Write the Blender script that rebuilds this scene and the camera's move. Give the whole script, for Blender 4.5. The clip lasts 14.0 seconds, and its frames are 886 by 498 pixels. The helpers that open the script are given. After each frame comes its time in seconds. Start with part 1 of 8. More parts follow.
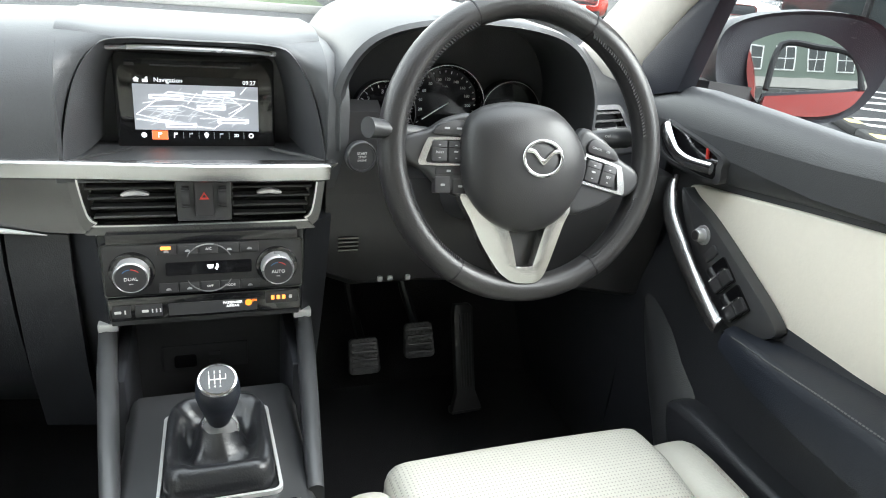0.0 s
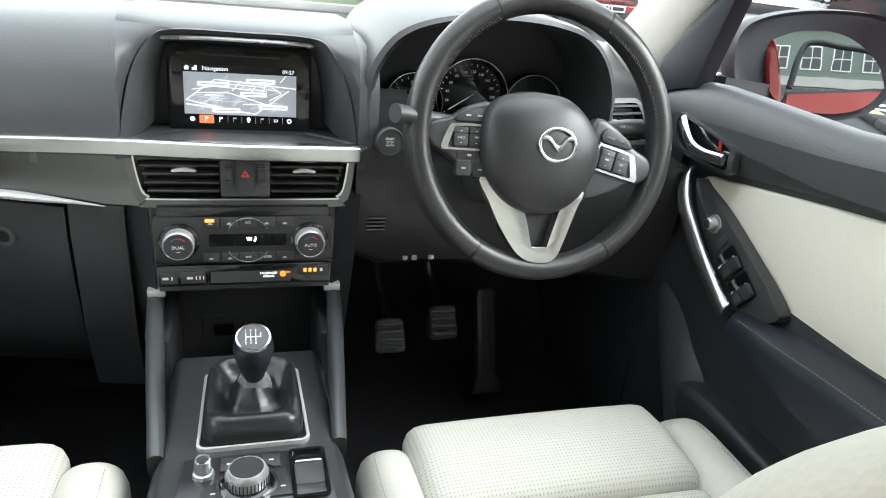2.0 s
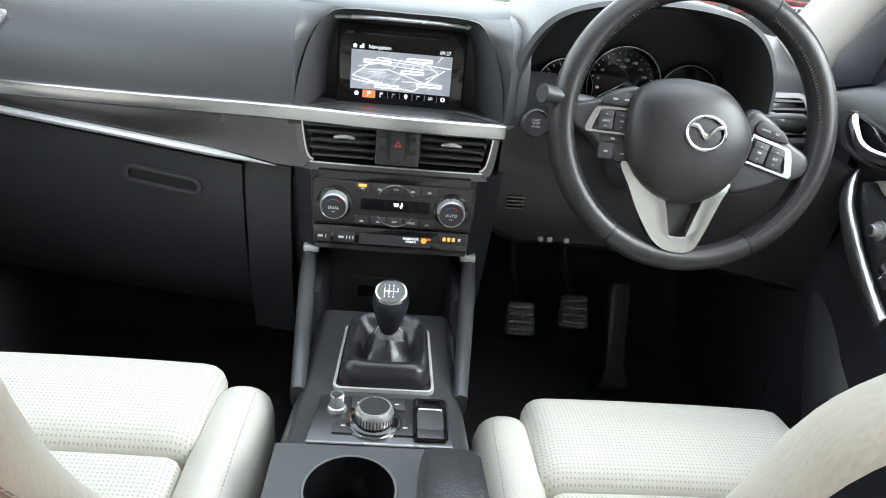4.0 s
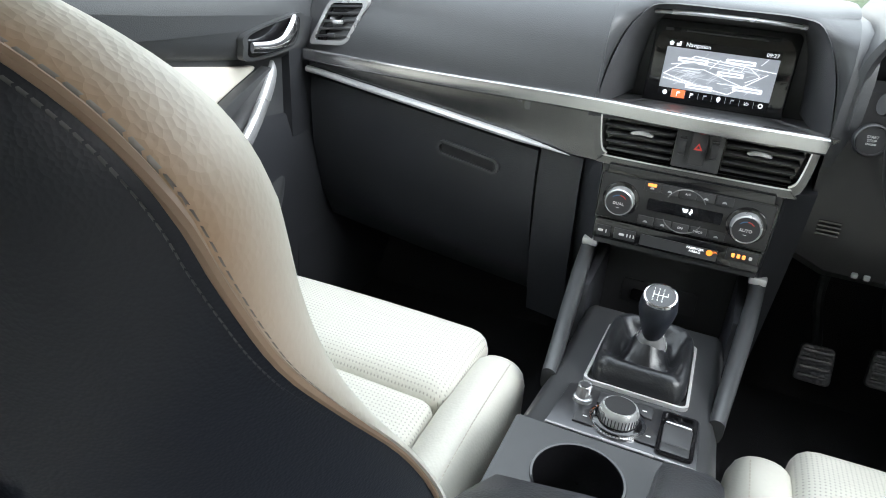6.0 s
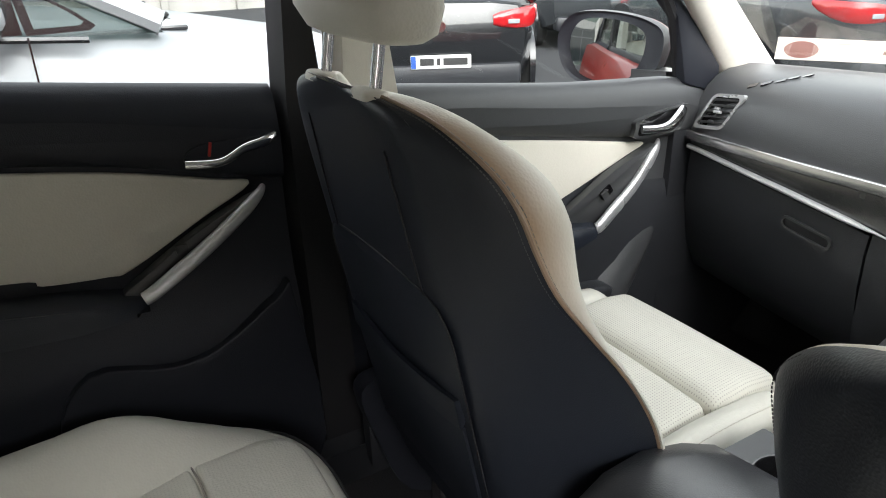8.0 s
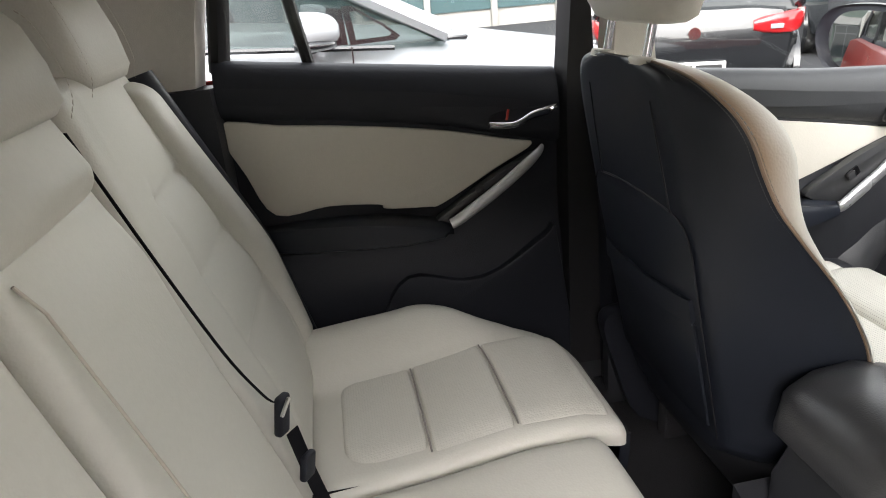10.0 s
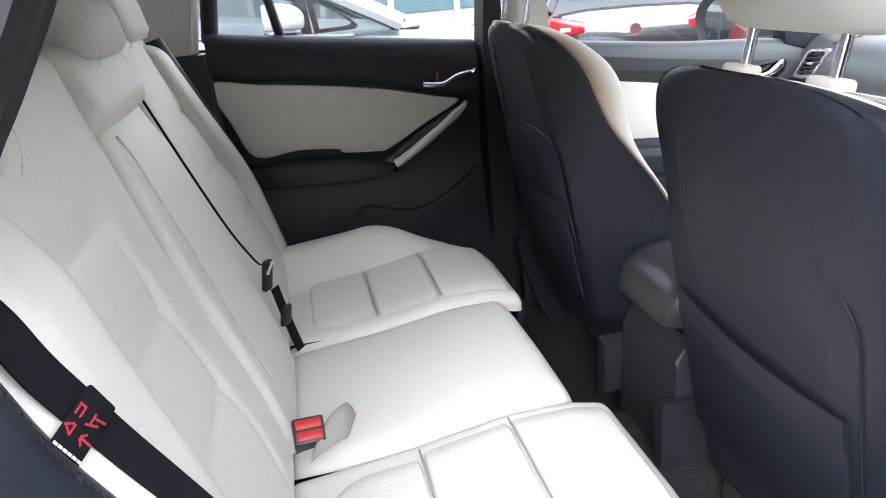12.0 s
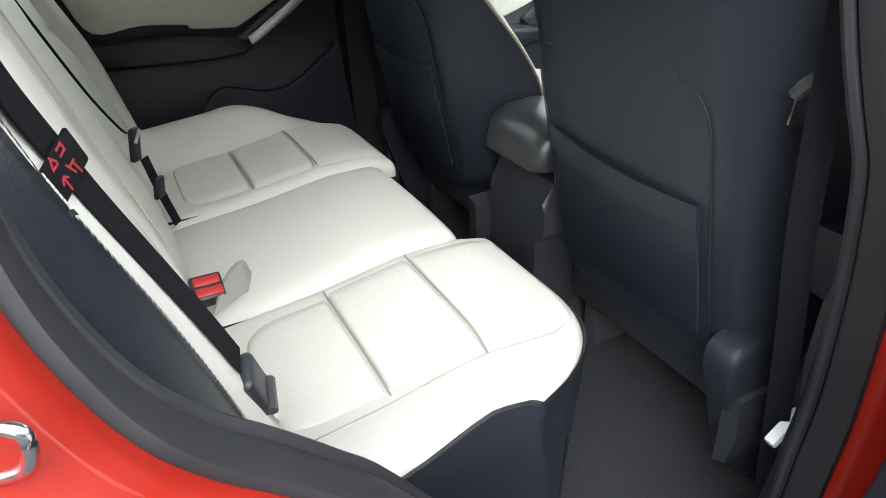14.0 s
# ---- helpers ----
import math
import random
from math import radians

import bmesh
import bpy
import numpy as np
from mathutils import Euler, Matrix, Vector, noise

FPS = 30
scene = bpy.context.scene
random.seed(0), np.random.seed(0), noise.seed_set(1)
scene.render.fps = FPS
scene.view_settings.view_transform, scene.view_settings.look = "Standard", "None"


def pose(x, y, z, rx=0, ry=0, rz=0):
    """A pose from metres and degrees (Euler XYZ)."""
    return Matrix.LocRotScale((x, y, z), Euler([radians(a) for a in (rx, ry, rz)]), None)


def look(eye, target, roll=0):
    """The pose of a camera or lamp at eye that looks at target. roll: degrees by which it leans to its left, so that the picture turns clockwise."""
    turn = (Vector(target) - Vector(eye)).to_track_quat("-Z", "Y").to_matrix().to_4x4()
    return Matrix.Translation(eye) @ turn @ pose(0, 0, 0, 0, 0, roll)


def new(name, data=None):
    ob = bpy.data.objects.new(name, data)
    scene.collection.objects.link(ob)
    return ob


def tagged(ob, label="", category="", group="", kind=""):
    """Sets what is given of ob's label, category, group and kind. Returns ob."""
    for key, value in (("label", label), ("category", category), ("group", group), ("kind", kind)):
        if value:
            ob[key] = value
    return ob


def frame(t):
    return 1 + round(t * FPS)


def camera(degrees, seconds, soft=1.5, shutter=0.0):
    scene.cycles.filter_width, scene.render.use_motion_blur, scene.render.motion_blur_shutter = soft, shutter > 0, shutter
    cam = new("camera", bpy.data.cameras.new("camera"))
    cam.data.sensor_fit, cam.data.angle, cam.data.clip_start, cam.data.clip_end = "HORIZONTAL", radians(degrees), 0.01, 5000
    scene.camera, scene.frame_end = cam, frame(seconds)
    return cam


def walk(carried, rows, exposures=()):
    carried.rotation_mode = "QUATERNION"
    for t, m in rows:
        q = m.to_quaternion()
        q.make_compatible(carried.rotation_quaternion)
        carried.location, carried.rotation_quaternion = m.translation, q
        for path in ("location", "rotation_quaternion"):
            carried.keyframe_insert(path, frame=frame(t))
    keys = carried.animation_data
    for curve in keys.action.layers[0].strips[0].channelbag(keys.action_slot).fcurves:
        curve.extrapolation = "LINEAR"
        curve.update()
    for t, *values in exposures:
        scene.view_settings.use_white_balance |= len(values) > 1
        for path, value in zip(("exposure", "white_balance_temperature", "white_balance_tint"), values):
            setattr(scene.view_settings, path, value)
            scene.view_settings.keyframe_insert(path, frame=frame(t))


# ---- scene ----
cam = camera(66.8, 14.0, 1.0)
PATH = [
    (0, (0.004, -0.678, 1.257), (0.66, 1.02, 0.429), 6.3),
    (0.5, (0.003, -0.678, 1.262), (0.664, 1.02, 0.438), 6.3),
    (1, (0.006, -0.682, 1.265), (0.671, 1.016, 0.443), 6.3),
    (1.5, (0.02, -0.709, 1.272), (0.678, 0.986, 0.441), 6.5),
    (2, (0.001, -0.748, 1.259), (0.561, 0.98, 0.422), 6.4),
    (2.5, (0.005, -0.778, 1.256), (0.421, 0.988, 0.414), 6.2),
    (3, (0.01, -0.798, 1.255), (0.312, 0.981, 0.392), 6.2),
    (5.5, (-0.004, -0.788, 1.231), (-0.346, 0.957, 0.317), 4.8),
    (6, (0.029, -0.808, 1.232), (-0.654, 0.826, 0.303), 3.7),
    (6.5, (0.126, -0.884, 1.281), (-0.944, 0.513, 0.329), 1.0),
    (7, (0.22, -0.91, 1.326), (-1.069, 0.314, 0.408), 0.1),
    (7.5, (0.312, -0.954, 1.362), (-1.101, 0.164, 0.494), -0.6),
    (8, (0.337, -1.004, 1.364), (-1.258, -0.113, 0.552), -1.7),
    (8.5, (0.352, -1.056, 1.356), (-1.393, -0.44, 0.595), -3.1),
    (9, (0.398, -1.12, 1.356), (-1.427, -0.764, 0.62), -4.2),
    (11.5, (0.975, -1.183, 1.363), (-0.868, -0.938, 0.626), -5.4),
    (12, (1.03, -1.187, 1.329), (-0.793, -0.83, 0.588), -5.1),
    (12.5, (1.064, -1.227, 1.311), (-0.7, -0.671, 0.551), -4.4),
    (13, (1.076, -1.267, 1.298), (-0.63, -0.588, 0.504), -3.8),
    (13.5, (1.083, -1.296, 1.267), (-0.552, -0.55, 0.389), -3.2),
    (14, (1.085, -1.3, 1.247), (-0.484, -0.543, 0.264), -2.8),
]
walk(cam, [(t, look(eye, target, roll)) for t, eye, target, roll in PATH], [(0.0, 3.34, 6320, 10), (3.0, 3.10, 6200, 10), (5.5, 3.13, 6000, 10), (6.5, 2.99, 6250, 12), (8.5, 2.63, 6750, 13), (9.0, 2.68, 7050, 14), (11.5, 3.30, 5850, 19), (12.5, 3.33, 6050, 16), (14.0, 3.13, 6150, 9)])

# ---- world and light: an overcast day ----
world = bpy.data.worlds.new("overcast_sky")
scene.world = world
world.use_nodes = True
wn, wl = world.node_tree.nodes, world.node_tree.links
sky = wn.new("ShaderNodeTexSky")
sky.sky_type, sky.sun_disc = "NISHITA", False
sky.sun_elevation, sky.sun_rotation = radians(38), radians(110)
sky.air_density, sky.dust_density, sky.ozone_density = 2.5, 1.0, 2.0
grey = wn.new("ShaderNodeHueSaturation")
grey.inputs["Saturation"].default_value = 0.15
wl.new(sky.outputs[0], grey.inputs["Color"])
wl.new(grey.outputs[0], wn["Background"].inputs[0])
wn["Background"].inputs[1].default_value = 0.15
sun = new("sun", bpy.data.lights.new("sun", "SUN"))
sun.data.energy, sun.data.angle, sun.data.color = 0.55, radians(60), (1.0, 0.98, 0.95)
sun.matrix_world = look((10, -3.6, 8.3), (0, 0, 0))


# ---- materials ----
def mat(name, col, rough=0.5, metal=0.0, grain=None, var=(6.0, 0.12), fine=(90.0, 0.06), coat=0.0, spec=0.5, emit=0.0, rvar=0.08):
    """A procedural surface: base colour varied at two scales, roughness varied, grain (scale, height) as relief."""
    m = bpy.data.materials.new(name)
    m.use_nodes = True
    n, l = m.node_tree.nodes, m.node_tree.links
    b = n["Principled BSDF"]
    co = n.new("ShaderNodeTexCoord")
    big, small = n.new("ShaderNodeTexNoise"), n.new("ShaderNodeTexNoise")
    big.inputs["Scale"].default_value, small.inputs["Scale"].default_value = var[0], fine[0]
    big.inputs["Detail"].default_value, small.inputs["Detail"].default_value = 4, 2
    v = n.new("ShaderNodeMapRange")
    v.inputs["To Min"].default_value, v.inputs["To Max"].default_value = 1 - var[1], 1 + var[1]
    w = n.new("ShaderNodeMapRange")
    w.inputs["To Min"].default_value, w.inputs["To Max"].default_value = 1 - fine[1], 1 + fine[1]
    mul = n.new("ShaderNodeMath")
    mul.operation = "MULTIPLY"
    scale = n.new("ShaderNodeVectorMath")
    scale.operation = "SCALE"
    scale.inputs[0].default_value = col
    for t in (big, small):
        l.new(co.outputs["Object"], t.inputs["Vector"])
    l.new(big.outputs["Fac"], v.inputs["Value"])
    l.new(small.outputs["Fac"], w.inputs["Value"])
    l.new(v.outputs[0], mul.inputs[0])
    l.new(w.outputs[0], mul.inputs[1])
    l.new(mul.outputs[0], scale.inputs["Scale"])
    l.new(scale.outputs[0], b.inputs["Base Color"])
    r = n.new("ShaderNodeMapRange")
    r.inputs["To Min"].default_value, r.inputs["To Max"].default_value = max(0.02, rough - rvar), min(1, rough + rvar)
    l.new(big.outputs["Fac"], r.inputs["Value"])
    l.new(r.outputs[0], b.inputs["Roughness"])
    b.inputs["Metallic"].default_value = metal
    b.inputs["Coat Weight"].default_value = coat
    b.inputs["Specular IOR Level"].default_value = spec
    if emit:
        b.inputs["Emission Color"].default_value = (*col, 1)
        b.inputs["Emission Strength"].default_value = emit
    if grain:
        vo = n.new("ShaderNodeTexVoronoi")
        vo.inputs["Scale"].default_value = grain[0]
        l.new(co.outputs["Object"], vo.inputs["Vector"])
        bp = n.new("ShaderNodeBump")
        bp.inputs["Distance"].default_value = grain[1]
        bp.inputs["Strength"].default_value = 0.6
        l.new(vo.outputs["Distance"], bp.inputs["Height"])
        l.new(bp.outputs[0], b.inputs["Normal"])
    return m


def perforated(name, col, axes, pitch=0.0052, hole=0.52):
    """Leather punched with rows of fine holes, over the two object axes named."""
    m = mat(name, col, 0.55, grain=(260, 0.0006), var=(5, 0.05), fine=(120, 0.04))
    n, l = m.node_tree.nodes, m.node_tree.links
    b = n["Principled BSDF"]
    co = next(k for k in n if k.type == "TEX_COORD")
    sep = n.new("ShaderNodeSeparateXYZ")
    l.new(co.outputs["Object"], sep.inputs[0])
    waves = []
    for a, k in zip(axes, (1.0, 1.0)):
        mu = n.new("ShaderNodeMath")
        mu.operation = "MULTIPLY"
        mu.inputs[1].default_value = 2 * math.pi / pitch * k
        l.new(sep.outputs[a], mu.inputs[0])
        waves.append(mu)
    sums = []
    for op in ("ADD", "SUBTRACT"):
        s = n.new("ShaderNodeMath")
        s.operation = op
        l.new(waves[0].outputs[0], s.inputs[0])
        l.new(waves[1].outputs[0], s.inputs[1])
        h = n.new("ShaderNodeMath")
        h.operation = "MULTIPLY"
        h.inputs[1].default_value = 0.5
        l.new(s.outputs[0], h.inputs[0])
        c = n.new("ShaderNodeMath")
        c.operation = "COSINE"
        l.new(h.outputs[0], c.inputs[0])
        sums.append(c)
    pr = n.new("ShaderNodeMath")
    pr.operation = "MULTIPLY"
    l.new(sums[0].outputs[0], pr.inputs[0])
    l.new(sums[1].outputs[0], pr.inputs[1])
    ra = n.new("ShaderNodeMapRange")
    ra.inputs["From Min"].default_value, ra.inputs["From Max"].default_value = 0.55, 0.75
    ra.inputs["To Min"].default_value, ra.inputs["To Max"].default_value = 1.0, hole
    l.new(pr.outputs[0], ra.inputs["Value"])
    old = b.inputs["Base Color"].links[0].from_socket
    mx = n.new("ShaderNodeVectorMath")
    mx.operation = "SCALE"
    l.new(old, mx.inputs[0])
    l.new(ra.outputs[0], mx.inputs["Scale"])
    l.new(mx.outputs[0], b.inputs["Base Color"])
    return m


def glass_mat(name, tint, least=0.02, most=0.55):
    """Clear pane: see-through, with a gloss that grows towards grazing views."""
    m = bpy.data.materials.new(name)
    m.use_nodes = True
    n, l = m.node_tree.nodes, m.node_tree.links
    n.remove(n["Principled BSDF"])
    tr, gl, mix, lw = n.new("ShaderNodeBsdfTransparent"), n.new("ShaderNodeBsdfGlossy"), n.new("ShaderNodeMixShader"), n.new("ShaderNodeLayerWeight")
    tr.inputs[0].default_value = (*tint, 1)
    gl.inputs["Roughness"].default_value = 0.02
    steep, share = n.new("ShaderNodeMath"), n.new("ShaderNodeMapRange")
    steep.operation = "POWER"
    steep.inputs[1].default_value = 5.0
    share.inputs["To Min"].default_value, share.inputs["To Max"].default_value = least, most
    l.new(lw.outputs["Facing"], steep.inputs[0])
    l.new(steep.outputs[0], share.inputs["Value"])
    l.new(share.outputs[0], mix.inputs[0])
    l.new(tr.outputs[0], mix.inputs[1])
    l.new(gl.outputs[0], mix.inputs[2])
    l.new(mix.outputs[0], n["Material Output"].inputs[0])
    return m
CREAM = (0.58, 0.565, 0.502)
M_cream = mat("cream_leather", CREAM, 0.5, grain=(300, 0.00035), var=(5, 0.05), fine=(120, 0.03))
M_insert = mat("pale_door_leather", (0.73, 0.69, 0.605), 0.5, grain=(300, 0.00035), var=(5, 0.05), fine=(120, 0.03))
M_perf_flat = perforated("perforated_cream_leather", CREAM, (0, 1), 0.0048, 0.62)
M_perf_soft = perforated("fine_perforated_cream_leather", CREAM, (0, 1), 0.0045, 0.88)


# cream leather that turns tan by a per-vertex share
M_edge = mat("cream_leather_tan_edge", CREAM, 0.5, grain=(260, 0.0006), var=(5, 0.05), fine=(120, 0.03))
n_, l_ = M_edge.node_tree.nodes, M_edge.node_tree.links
tan_fade_, bl_ = n_.new("ShaderNodeAttribute"), n_.new("ShaderNodeMix")
tan_fade_.attribute_name = "tan_fade"
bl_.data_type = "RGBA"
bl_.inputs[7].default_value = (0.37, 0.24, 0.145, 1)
l_.new(tan_fade_.outputs["Fac"], bl_.inputs[0])
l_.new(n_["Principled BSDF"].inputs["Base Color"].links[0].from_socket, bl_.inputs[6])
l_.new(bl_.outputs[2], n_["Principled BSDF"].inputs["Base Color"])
M_stitch = mat("pale_thread", (0.50, 0.46, 0.39), 0.8)
M_darkstitch = mat("grey_thread", (0.10, 0.10, 0.10), 0.8)
M_blackleather = mat("black_leather", (0.0142, 0.0171, 0.0240), 0.42, grain=(520, 0.00026), var=(4, 0.15), spec=0.38)
M_rim = mat("worn_black_leather", (0.027, 0.0265, 0.0268), 0.33, grain=(520, 0.00025), var=(6, 0.2))
M_airbag = mat("grained_black_cover", (0.026, 0.026, 0.027), 0.36, grain=(850, 0.00016), var=(5, 0.12))
M_gaiter = mat("creased_black_leather", (0.016, 0.017, 0.019), 0.30, grain=(420, 0.00022), var=(6, 0.2), spec=0.6)
M_lid = mat("smooth_black_leather", (0.040, 0.041, 0.044), 0.30, grain=(420, 0.0004), var=(4, 0.1), spec=0.7)
M_soft = mat("soft_black_vinyl", (0.050, 0.052, 0.055), 0.43, grain=(620, 0.00030), var=(3, 0.12), spec=0.5)
M_hard = mat("hard_black_plastic", (0.0255, 0.027, 0.031), 0.42, grain=(520, 0.00035), var=(4, 0.15))
M_doorblack = mat("matt_black_door_plastic", (0.0150, 0.0168, 0.0232), 0.5, grain=(520, 0.00035), var=(4, 0.15), spec=0.35)
M_satin = mat("satin_black_plastic", (0.045, 0.046, 0.048), 0.34, var=(7, 0.1))
M_piano = mat("gloss_black_panel", (0.008, 0.008, 0.009), 0.12, coat=0.6, rvar=0.04)
M_button = mat("button_black", (0.034, 0.034, 0.036), 0.45)
M_gun = mat("dark_brushed_metal", (0.11, 0.11, 0.115), 0.32, metal=0.85, var=(12, 0.12))
M_silver = mat("satin_silver_trim", (0.56, 0.565, 0.57), 0.27, metal=0.65, var=(10, 0.06))
M_chrome = mat("bright_chrome", (0.78, 0.78, 0.79), 0.16, metal=1.0, rvar=0.04)
M_bright = mat("pale_satin_metal", (0.74, 0.74, 0.74), 0.34, metal=0.5, var=(10, 0.05))
M_inlay = mat("graphite_brushed_metal", (0.150, 0.150, 0.150), 0.24, metal=0.88, var=(12, 0.08))
M_strut = mat("grey_satin_pad", (0.052, 0.054, 0.057), 0.32, var=(6, 0.1))

M_carpet = mat("black_carpet", (0.020, 0.020, 0.023), 0.95, grain=(700, 0.003), var=(9, 0.3), fine=(300, 0.4))
M_rubber = mat("black_rubber_seal", (0.016, 0.016, 0.018), 0.6, var=(15, 0.2), spec=0.35)
M_belt = mat("black_webbing", (0.007, 0.007, 0.009), 0.85, grain=(900, 0.0003), spec=0.12)
M_red = mat("red_car_paint", (0.235, 0.011, 0.005), 0.30, coat=0.25, spec=0.3, var=(3, 0.06))
M_brushed = mat("brushed_silver_metal", (0.60, 0.60, 0.60), 0.24, metal=0.95, var=(14, 0.08))
M_tagred = mat("faded_red_print", (0.32, 0.02, 0.025), 0.7)
M_redplastic = mat("red_plastic", (0.46, 0.028, 0.02), 0.4)
M_steel = mat("pedal_rubber", (0.10, 0.10, 0.104), 0.6, grain=(150, 0.003))

M_piping = mat("tan_piping", (0.27, 0.19, 0.13), 0.55, var=(9, 0.25))
# darkened cream: the shade of seams and buckle fold is in this colour
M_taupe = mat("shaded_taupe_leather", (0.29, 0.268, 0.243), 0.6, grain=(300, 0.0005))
M_pillar = mat("pale_grey_trim", (0.58, 0.55, 0.49), 0.7, grain=(600, 0.0004), var=(5, 0.05))
M_white = mat("white_print", (0.75, 0.75, 0.74), 0.6)
M_dimprint = mat("grey_print", (0.40, 0.41, 0.41), 0.6)
M_print = mat("backlit_white_print", (0.8, 0.82, 0.82), 0.6, emit=0.17)
M_amber = mat("amber_indicator", (1.0, 0.22, 0.02), 0.5, emit=0.22)
M_spoke = mat("polished_grey_metal", (0.66, 0.655, 0.64), 0.20, metal=0.95, var=(14, 0.1))
M_amberpale = mat("amber_lamp", (1.0, 0.26, 0.05), 0.5, emit=0.26)
M_redprint = mat("red_print", (0.6, 0.05, 0.04), 0.6)
M_screenmap = mat("lit_map_grey", (0.34, 0.36, 0.39), 0.4, emit=0.085, var=(20, 0.08))
M_screenpale = mat("lit_map_pale", (0.55, 0.57, 0.59), 0.4, emit=0.16)
M_screenwhite = mat("lit_white", (0.9, 0.92, 0.93), 0.4, emit=0.15)
M_screenblack = mat("dark_display", (0.006, 0.006, 0.008), 0.14, rvar=0.03)
M_screenorange = mat("lit_orange", (0.9, 0.16, 0.05), 0.4, emit=0.16)
M_glass = glass_mat("clear_window_glass", (0.93, 0.95, 0.94))
M_mirror = mat("mirror_glass", (0.62, 0.64, 0.65), 0.02, metal=1.0, var=(2, 0.01), fine=(5, 0.01), rvar=0.0)


# ---- builders ----
def join(bm, other):
    tmp = bpy.data.meshes.new("tmp")
    other.to_mesh(tmp)
    other.free()
    bm.from_mesh(tmp)
    bpy.data.meshes.remove(tmp)
    return bm


def linked(name, bm, material, angle=42):
    bmesh.ops.recalc_face_normals(bm, faces=bm.faces)
    me = bpy.data.meshes.new(name)
    bm.to_mesh(me)
    bm.free()
    for p in me.polygons:
        p.use_smooth = True
    me.set_sharp_from_angle(angle=radians(angle))
    me.materials.append(material)
    return new(name, me)


def part(name, bm, material, parent, label="", angle=42):
    ob = linked(name, bm, material, angle)
    ob.parent = parent
    top = parent
    while top.parent:
        top = top.parent
    if parent == top:
        ob.matrix_parent_inverse = top.matrix_basis.inverted()
    return tagged(ob, label)


def thing(name, loc, label, category, group="", kind=""):
    ob = new(name)
    ob.empty_display_size = 0.05
    ob.location = loc
    ob.matrix_basis = Matrix.Translation(loc)
    return tagged(ob, label, category, group, kind)


def structure(name, bm, material, label, category="", angle=42):
    return tagged(linked(name, bm, material, angle), label, category or name.split("_")[0], "", "structure")


def rbox(x0, x1, y0, y1, z0, z1, bev=0.0, seg=2, m=None):
    bm = bmesh.new()
    c, s = ((x0 + x1) / 2, (y0 + y1) / 2, (z0 + z1) / 2), (abs(x1 - x0), abs(y1 - y0), abs(z1 - z0))
    bmesh.ops.create_cube(bm, size=1, matrix=Matrix.Translation(c) @ Matrix.Diagonal((*s, 1)))
    if bev:
        bmesh.ops.bevel(bm, geom=bm.edges[:], offset=min(bev, min(s) * 0.49), segments=seg, profile=0.5, affect="EDGES", clamp_overlap=True)
    if m is not None:
        bm.transform(m)
    return bm


def rounded(w, h, r, n=5):
    """The outline of a rounded rectangle about the origin."""
    out = []
    for cx, cy, a in ((w / 2 - r, h / 2 - r, 0), (r - w / 2, h / 2 - r, 90), (r - w / 2, r - h / 2, 180), (w / 2 - r, r - h / 2, 270)):
        out += [(cx + r * math.cos(radians(a + 90 * k / n)), cy + r * math.sin(radians(a + 90 * k / n))) for k in range(n + 1)]
    return out


def circle(r, n=24, cx=0.0, cy=0.0):
    return [(cx + r * math.cos(2 * math.pi * k / n), cy + r * math.sin(2 * math.pi * k / n)) for k in range(n)]


def curve2(pts, n=6, closed=True):
    """Points on a smooth curve through the given ones (any dimension)."""
    pts = [Vector(p) for p in pts]
    out, c = [], len(pts)
    for i in range(c if closed else c - 1):
        if closed:
            p = [pts[(i + k) % c] for k in (-1, 0, 1, 2)]
        else:
            p = [pts[max(0, min(c - 1, i + k))] for k in (-1, 0, 1, 2)]
        for k in range(n):
            t = k / n
            out.append(0.5 * (2 * p[1] + (p[2] - p[0]) * t + (2 * p[0] - 5 * p[1] + 4 * p[2] - p[3]) * t * t + (3 * p[1] - p[0] - 3 * p[2] + p[3]) * t ** 3))
    if not closed:
        out.append(pts[-1])
    return out


def slab(pts, depth, m=None, bev=0.0, seg=2, base=True):
    """A plate with the outline pts in its own xy plane, depth thick towards its z, its upper rim rounded."""
    bm = bmesh.new()
    low = [bm.verts.new((p[0], p[1], 0)) for p in pts]
    area = sum(a[0] * b[1] - b[0] * a[1] for a, b in zip(pts, list(pts[1:]) + [pts[0]]))
    if area < 0:
        low.reverse()
    f = bm.faces.new(low)
    out = bmesh.ops.extrude_face_region(bm, geom=[f])
    top = [v for v in out["geom"] if isinstance(v, bmesh.types.BMVert)]
    bmesh.ops.translate(bm, vec=(0, 0, depth), verts=top)
    if bev:
        keep = set(top)
        edges = [e for e in bm.edges if e.verts[0] in keep and e.verts[1] in keep]
        bmesh.ops.bevel(bm, geom=edges, offset=bev, segments=seg, profile=0.5, affect="EDGES", clamp_overlap=True)
    bmesh.ops.recalc_face_normals(bm, faces=bm.faces)
    if m is not None:
        bm.transform(m)
    return bm


def loft(rings, ring=True, cap=True, close=False):
    bm = bmesh.new()
    vs = [[bm.verts.new(p) for p in r] for r in rings]
    n = len(rings[0])
    pairs = list(zip(vs, vs[1:])) + ([(vs[-1], vs[0])] if close else [])
    for a, b in pairs:
        for i in range(n if ring else n - 1):
            j = (i + 1) % n
            bm.faces.new((a[i], a[j], b[j], b[i]))
    if cap and ring and not close:
        bm.faces.new(vs[0][::-1])
        bm.faces.new(vs[-1])
    bmesh.ops.recalc_face_normals(bm, faces=bm.faces)
    return bm


